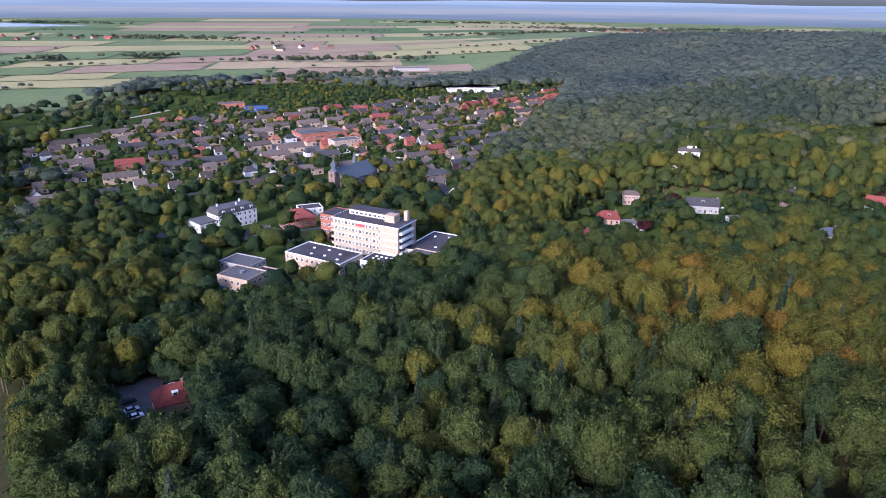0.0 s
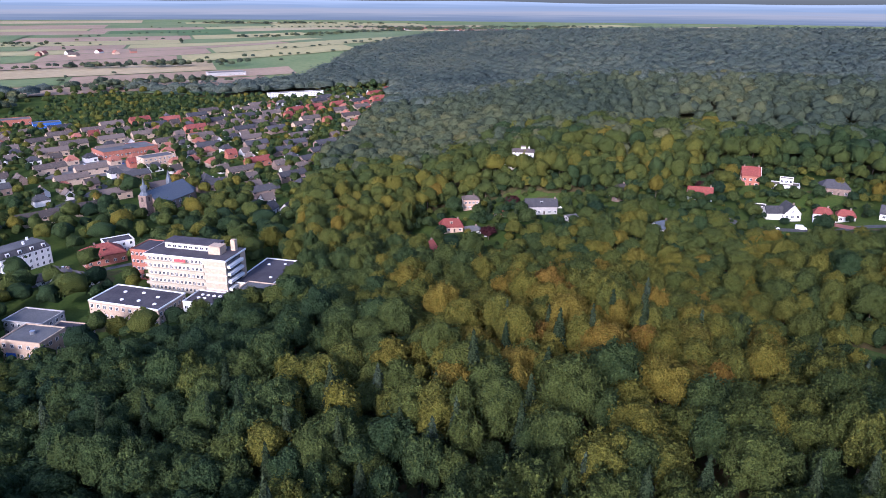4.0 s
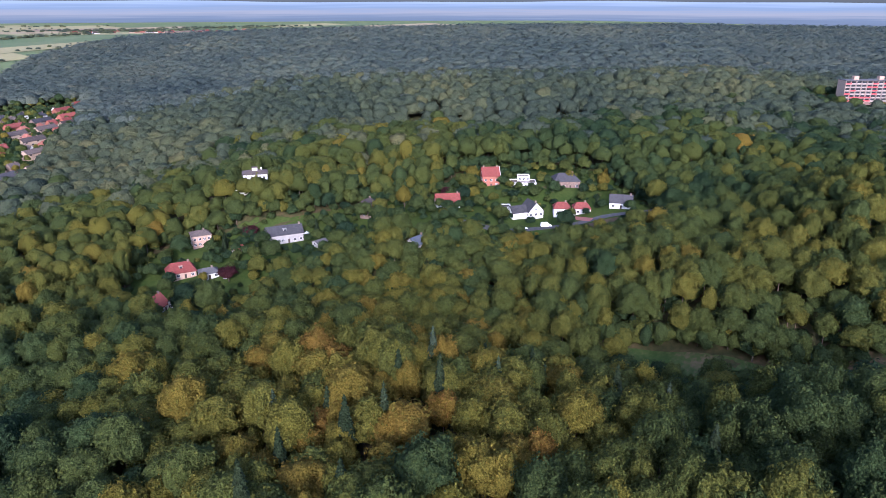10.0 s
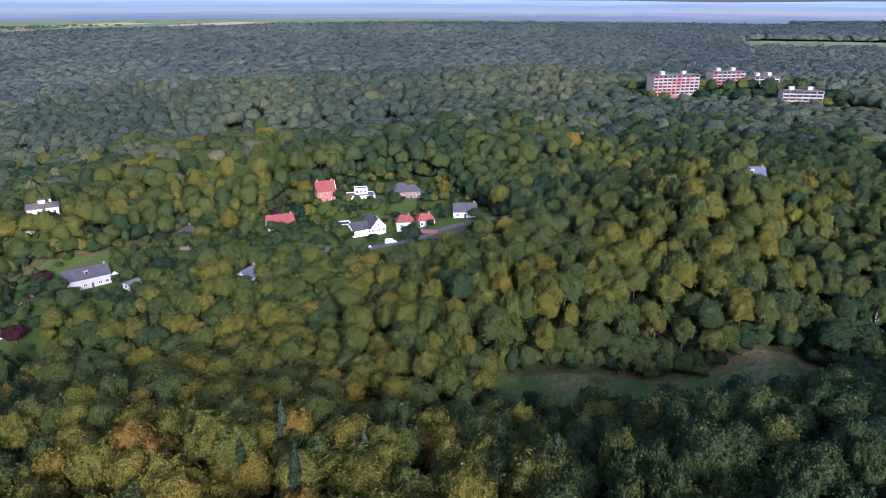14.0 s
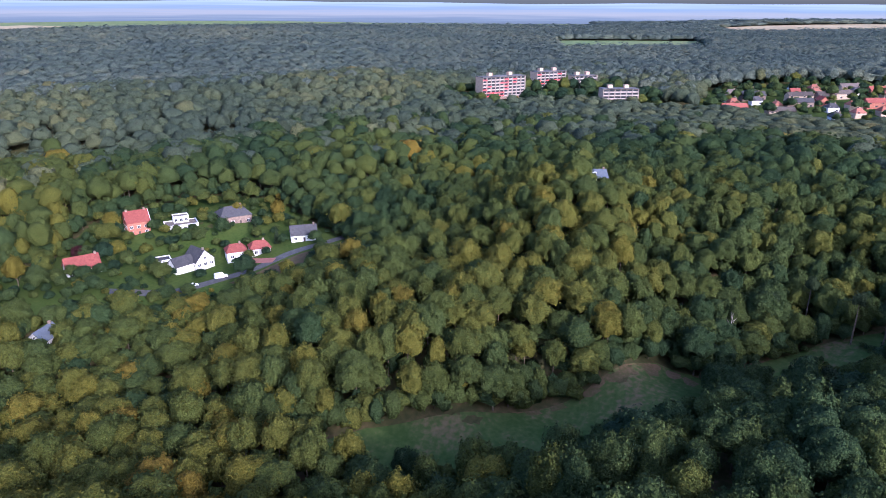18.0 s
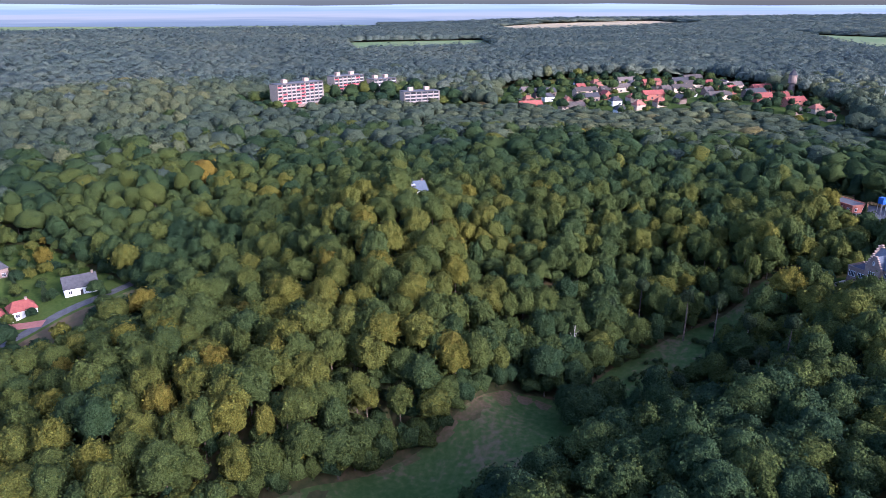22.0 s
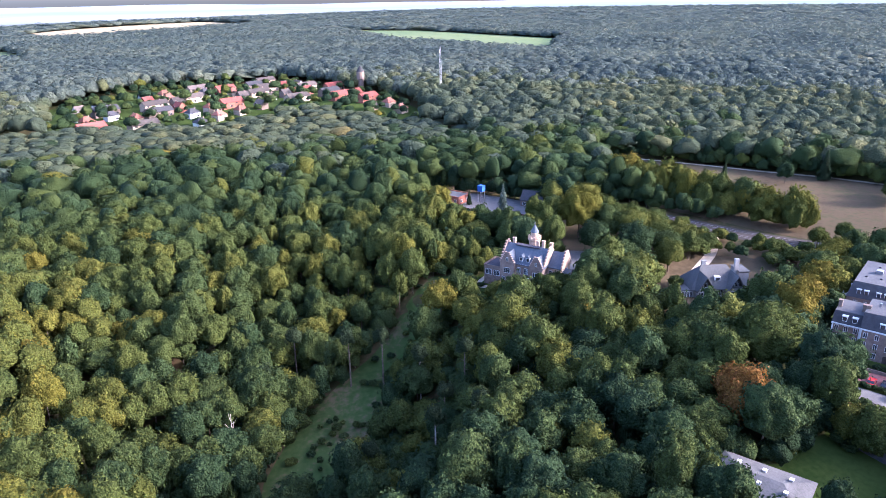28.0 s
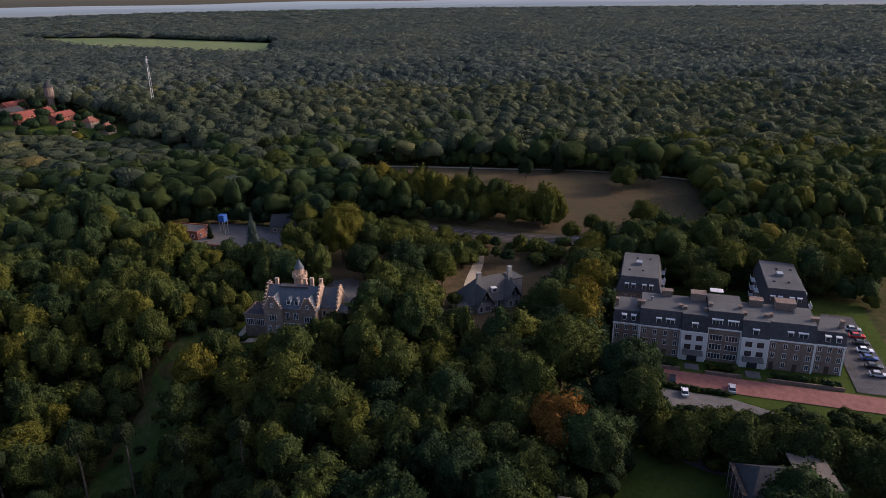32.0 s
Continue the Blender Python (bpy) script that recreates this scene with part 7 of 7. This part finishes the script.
# single trees that stand out: x, y, width, height, season, label
for i, (x, y, w, h, tint, label) in enumerate((
        (186, 184, 8, 14, 0.12, "lone dark green tree on the meadow"), (250, 111, 14, 15, 0.2, "broad dark green tree at the meadow's end"), (257, 103, 12, 14, 0.24, "broad dark green tree at the meadow's end"), (258, 114, 10, 12, 0.18, "broad dark green tree at the meadow's end"), (266, 85, 9, 13, 0.5, "bright yellow-green tree in the clearing"),
        (217, 8, 15, 19, 0.88, "tall tree with rust-orange autumn leaves"), (232, 50, 8, 14, 0.52, "pointed light green tree above the wood"), (242, -40, 13, 20, 0.64, "yellow-green tree beside the apartments"),
        (248, -53, 13, 19, 0.66, "yellow-green tree beside the apartments"), (254, -66, 13, 19, 0.62, "yellow-green tree beside the apartments"), (226, -92, 15, 14, 0.36, "round green tree behind the apartments"),
        (232, -16, 22, 22, 0.38, "great spreading oak before the estate"), (243, -8, 18, 16, 0.34, "great spreading oak before the estate"), (238, -2, 15, 19, 0.30, "great spreading oak before the estate"),
        (298, -34, 11, 13, 0.22, "dark green tree between the mansion and villa"), (290, -24, 11, 15, 0.42, "green tree between the mansion and villa"), (282, -16, 12, 16, 0.62, "yellowing tree between the mansion and villa"),
        (322, -48, 15, 17, 0.46, "green tree between the mansion and villa"), (326, -62, 10, 13, 0.44, "green tree behind the villa"), (334, -52, 10, 14, 0.40, "green tree behind the villa"), (308, -66, 9, 12, 0.38, "green tree behind the villa"), (310, -78, 8, 9, 0.36, "small green tree behind the villa"), (324, -76, 9, 10, 0.46, "small green tree behind the villa"), (342, -66, 9, 11, 0.38, "green tree by the rail line"),
        (262, -80, 13, 18, 0.56, "yellow-green tree beside the apartments"), (268, -92, 12, 17, 0.54, "yellow-green tree beside the apartments"), (274, -104, 11, 13, 0.46, "green tree beside the rail line"),
        (318, -28, 13, 14, 0.16, "dark green tree behind the mansion"), (328, -42, 13, 15, 0.30, "green tree behind the mansion"), (310, -56, 12, 13, 0.26, "green tree beside the villa"), (332, -70, 11, 12, 0.34, "green tree behind the villa"), (300, -24, 11, 12, 0.20, "dark green tree beside the mansion"), (316, -68, 10, 11, 0.48, "green tree behind the villa"), (350, -58, 12, 14, 0.40, "green tree by the rail line"),
        (236, -100, 14, 15, 0.34, "round green tree behind the apartments"), (306, -188, 14, 13, 0.40, "round green tree on the dry field"), (276, -150, 12, 12, 0.44, "round green tree on the dry field"), (292, -118, 8, 9, 0.42, "small green tree by the rail line"), (296, -12, 9, 12, 0.36, "green tree below the mansion"), (289, 8, 9, 11, 0.34, "green tree below the mansion"), (283, 20, 10, 13, 0.46, "green tree below the mansion"), (276, 26, 10, 13, 0.30, "green tree below the mansion"), (276, -8, 12, 16, 0.78, "tree with golden orange leaves by the mansion"),
        (284, -2, 11, 14, 0.84, "tree with rusty leaves by the mansion"), (268, 14, 10, 15, 0.66, "yellowing tree below the mansion"), (262, 30, 12, 17, 0.40, "full green tree below the mansion"), (282, 6, 9, 12, 0.62, "yellow-green tree below the mansion"),
        (336, -34, 16, 21, 0.56, "tall yellowing tree behind the mansion"), (346, -44, 16, 22, 0.52, "tall yellowing tree behind the mansion"), (390, 10, 13, 15, 0.55, "bright green tree beside the yard"),
        (312, -42, 17, 15, 0.15, "dark spreading tree behind the mansion"), (302, -50, 12, 14, 0.45, "green tree between the mansion and villa"), (316, -58, 11, 13, 0.40, "green tree between the mansion and villa"),
        (358, -180, 9, 12, 0.12, "dark round tree on the dry field"), (311, -202, 13, 14, 0.2, "dark round tree on the dry field"), (300, -206, 10, 12, 0.2, "dark round tree on the dry field"), (288, -128, 8, 11, 0.4, "small green tree by the rail line"),
        (312, 345, 6, 9, 0.62, "yellow tree beside the timber house"), (325, 330, 8, 11, 0.66, "bright yellow tree at the valley's edge"), (213, 372, 10, 13, 0.62, "yellow-green tree among the gardens"), (222, 368, 9, 12, 0.45, "bright green tree among the gardens"), (270, 384, 9, 12, 0.62, "yellowing tree beside the brick villa"),
        (-2, 368, 13, 17, 0.55, "big yellow-green tree beside the hospital"), (8, 345, 11, 15, 0.5, "weeping yellow-green tree beside the hospital"), (-58, 278, 9, 12, 0.5, "bright green tree before the low wing"), (-30, 283, 9, 12, 0.4, "green tree before the low wing"))):
    tree(x, y, w, h, tint, i, (x * 13 + y * 7) % 360, label, "park trees", sink=0.36)
for u, w, h, tint in ((14, 10, 11, 0.46), (19, 12, 13, 0.38), (25, 12, 14, 0.36), (31, 13, 14, 0.30), (37, 12, 14, 0.33), (43, 13, 14, 0.28), (49, 12, 13, 0.36), (55, 12, 13, 0.3), (61, 12, 13, 0.3)):
    x, y = apt(u, -43 - (u % 4) * 1.6)
    tree(x, y, w, h, tint, u, u * 37, "green tree on the bank below the parking", "bank trees", sink=0.6)
# copper beeches
for x, y, w, h in ((384, 2, 11, 12), (352, -14, 12, 11), (112, 368, 11, 9), (136, 398, 10, 9), (242, 372, 9, 9)):
    t = thing("copper_beech", pose(x, y, gz(x, y) - 1.2, 0, 0, x), "copper beech with dark purple leaves", "tree", "copper beeches")
    o = new("trunk", TRUNKS[1])
    ob = np_mesh("crown", NEAR[3][0], NEAR[3][1], PURPLE, tris=NEAR[3][2])
    for q in (o, ob):
        q.parent, q.scale = t, (w, w, h)
    ob.color = (0.5, 0, 0, 1)


def rows_of(line, pitch, wide, low, high, tint, name, label, category, jitter=1.2, kinds=None, sink=0.2, seed=2, mat=LEAF):
    """A joined hedge or row of trees along a line."""
    g, rows = np.random.default_rng(seed), []
    for (ax, ay), (bx, by) in zip(line, line[1:]):
        n = max(1, int(math.hypot(bx - ax, by - ay) / pitch))
        for k in range(n):
            f = (k + 0.5) / n
            x, y = ax + (bx - ax) * f + g.normal() * jitter, ay + (by - ay) * f + g.normal() * jitter
            h = g.uniform(low, high)
            rows.append((x, y, gz(x, y) - h * sink, g.uniform(*wide), h * (1 + sink), g.uniform(0, 6.28)))
    planted(name, kinds or MID, rows, mat, label, category, np.clip(g.normal(tint, 0.08, len(rows)), 0.02, 0.95))


rows_of([(396, -98), (375, -102), (350, -111), (325, -121), (306, -128)], 3.0, (12, 16), 15, 20, 0.50, "tree_belt", "thick belt of green trees on the dry field", "trees", 2.2, NEAR, sink=0.68)
rows_of([(404, -96), (380, -101), (356, -105), (330, -112)], 3.2, (9, 13), 11, 15, 0.42, "tree_belt", "thick belt of green trees on the dry field", "trees", 2.0, NEAR, seed=5, sink=0.68)
rows_of([(356, -72), (338, -78), (322, -84), (306, -94), (290, -106)], 2.6, (4, 8), 3, 7, 0.38, "shrub_belt", "shrubs along the rail line", "shrubs", 2.5)
rows_of([(346, -52), (330, -62), (318, -74)], 2.4, (5, 9), 5, 9, 0.42, "shrub_belt", "shrubs between the villa and the yard", "shrubs", 3)
rows_of(A((-2, -18.2), (30, -18.2)), 1.3, (2.0, 2.4), 1.5, 1.8, 0.2, "hedge", "clipped green hedge along the street", "hedge", 0.15, sink=0.4)
rows_of(A((3, -6.5), (18, -6.5)), 1.6, (2.0, 3.2), 1.4, 2.6, 0.22, "front_garden_shrubs", "dark shrubs before the apartments", "shrubs", 0.5, sink=0.4)
rows_of(A((25, -5.5), (33, -5.5)), 1.6, (2.0, 3.2), 1.4, 2.6, 0.4, "front_garden_shrubs", "green shrubs before the apartments", "shrubs", 0.5, sink=0.4)
rows_of(A((41, -6.5), (58, -6.5)), 1.6, (2.0, 3.2), 1.4, 2.6, 0.2, "front_garden_shrubs", "dark shrubs before the apartments", "shrubs", 0.5, sink=0.4)
rows_of([(225, -6), (218, -6), (210, -10), (203, -9)], 2.6, (3, 5), 2, 4, 0.3, "lane_shrubs", "shrubs along the lane", "shrubs", 1.2)
rows_of([(262, -30), (268, -26), (276, -24)], 2.5, (3, 4), 2, 3, 0.3, "garden_hedge", "clipped hedge below the villa", "hedge", 0.6)


# ---- dead tree, tall bare-stemmed pines ----
def bare_tree(x, y, h, seed):
    rng = random.Random(seed)
    t = thing("dead_tree", pose(x, y, gz(x, y) - 0.2), "pale dead tree with bare forked branches", "tree")
    part("trunk", tube(bmesh.new(), [(0, 0, 0), (0.2, 0.1, h * 0.5), (0.5, -0.2, h)], [0.28, 0.2, 0.04], 7), BARK_PALE, t)
    for k in range(9):
        z = h * (0.4 + 0.06 * k)
        a, r = k * 2.4, rng.uniform(1.2, 2.6) * (1.2 - k * 0.07)
        part("branch", tube(bmesh.new(), [(0.3, 0, z), (r * 0.6 * math.cos(a), r * 0.6 * math.sin(a), z + 0.9), (r * math.cos(a), r * math.sin(a), z + 2.2)], [0.1, 0.07, 0.02], 5), BARK_PALE, t)


bare_tree(286, 112, 17, 1)
PINE_CROWN = broadleaf(90, 260, 0.55, lobes=14, plump=0.34)
PINE_CROWN = ((PINE_CROWN[0] - (0, 0, 0.64)) * (0.62, 0.62, 0.50) + (0, 0, 0.87), *PINE_CROWN[1:])


def pine(x, y, h, seed):
    t = thing("pine", pose(x, y, gz(x, y) - 0.2, 0, 0, seed * 50), "tall pine with bare pale stem and small dark crown", "tree", "tall pines")
    part("trunk", tube(bmesh.new(), [(0, 0, 0), (0.1, 0, h * 0.5), (0, 0.1, h * 0.9)], [0.30, 0.22, 0.08], 7), BARK_PALE if seed % 3 == 0 else BARK, t)
    ob = np_mesh("crown", PINE_CROWN[0], PINE_CROWN[1], NEEDLE, tris=PINE_CROWN[2])
    ob.parent, ob.scale, ob.color = t, (8.5, 8.5, h), (0.35, 0, 0, 1)
    for k in range(4):
        a = k * 1.7 + seed
        part("branch", tube(bmesh.new(), [(0, 0, h * (0.5 + 0.07 * k)), (1.4 * math.cos(a), 1.4 * math.sin(a), h * (0.53 + 0.07 * k))], [0.08, 0.03], 5), BARK, t)


for k, (x, y, h) in enumerate(((253, 69, 20), (262, 62, 18), (270, 52, 19), (247, 60, 18), (296, 66, 20), (303, 74, 19), (282, 60, 18), (258, 84, 16), (312, 88, 21), (300, 100, 20), (240, 66, 18))):
    pine(x, y, h, k)
rows_of([(336, -60), (322, -70), (300, -84), (276, -100)], 2.2, (4, 9), 4, 9, 0.40, "park_shrubs", "shrubs and small trees between the villa and the rails", "shrubs", 5, seed=8)
rows_of([(318, -30), (304, -36), (290, -38)], 2.0, (5, 9), 6, 11, 0.34, "park_shrubs", "shrubs and small trees beside the mansion", "shrubs", 4, seed=9)
rows_of([(208, -8), (209, 0), (208, 8), (212, 16), (212, 28)], 2.6, (4, 6), 3, 6, 0.26, "lawn_shrubs", "dark shrubs round the lawn", "shrubs", 1.5, seed=10)
rows_of([(266, 92), (280, 86), (292, 72), (304, 54), (314, 36)], 2.6, (1.6, 4), 1.0, 3.2, 0.34, "glade_shrubs", "low shrubs and brambles in the clearing", "shrubs", 5, seed=21, sink=0.3)
rows_of([(204, 146), (216, 128), (228, 112)], 3.0, (1.2, 3), 0.8, 2.2, 0.30, "meadow_shrubs", "low shrubs along the meadow's edge", "shrubs", 3, seed=22, sink=0.3)
for off, seed in ((-31, 31), (-34.5, 32), (-38, 33), (-48, 34)):
    rows_of(A((2, off), (36, off), (72, off)), 2.6, (3, 6), 2.0, 5.0, 0.24, "bank_shrubs", "dark shrubs on the bank below the parking", "shrubs", 1.4, seed=seed, sink=0.35)
for off, seed in ((-24, 41), (-27.5, 42)):
    rows_of(A((42, off), (76, off)), 2.4, (3, 6), 2.0, 5.0, 0.26, "bank_shrubs", "dark shrubs on the bank below the parking", "shrubs", 1.2, seed=seed, sink=0.35)
rows_of([(262, 100), (276, 94), (290, 82), (302, 66), (314, 46), (322, 32)], 2.0, (1.2, 3.4), 0.8, 2.6, 0.22, "glade_shrubs", "low shrubs and brambles in the clearing", "shrubs", 7, seed=23, sink=0.35)
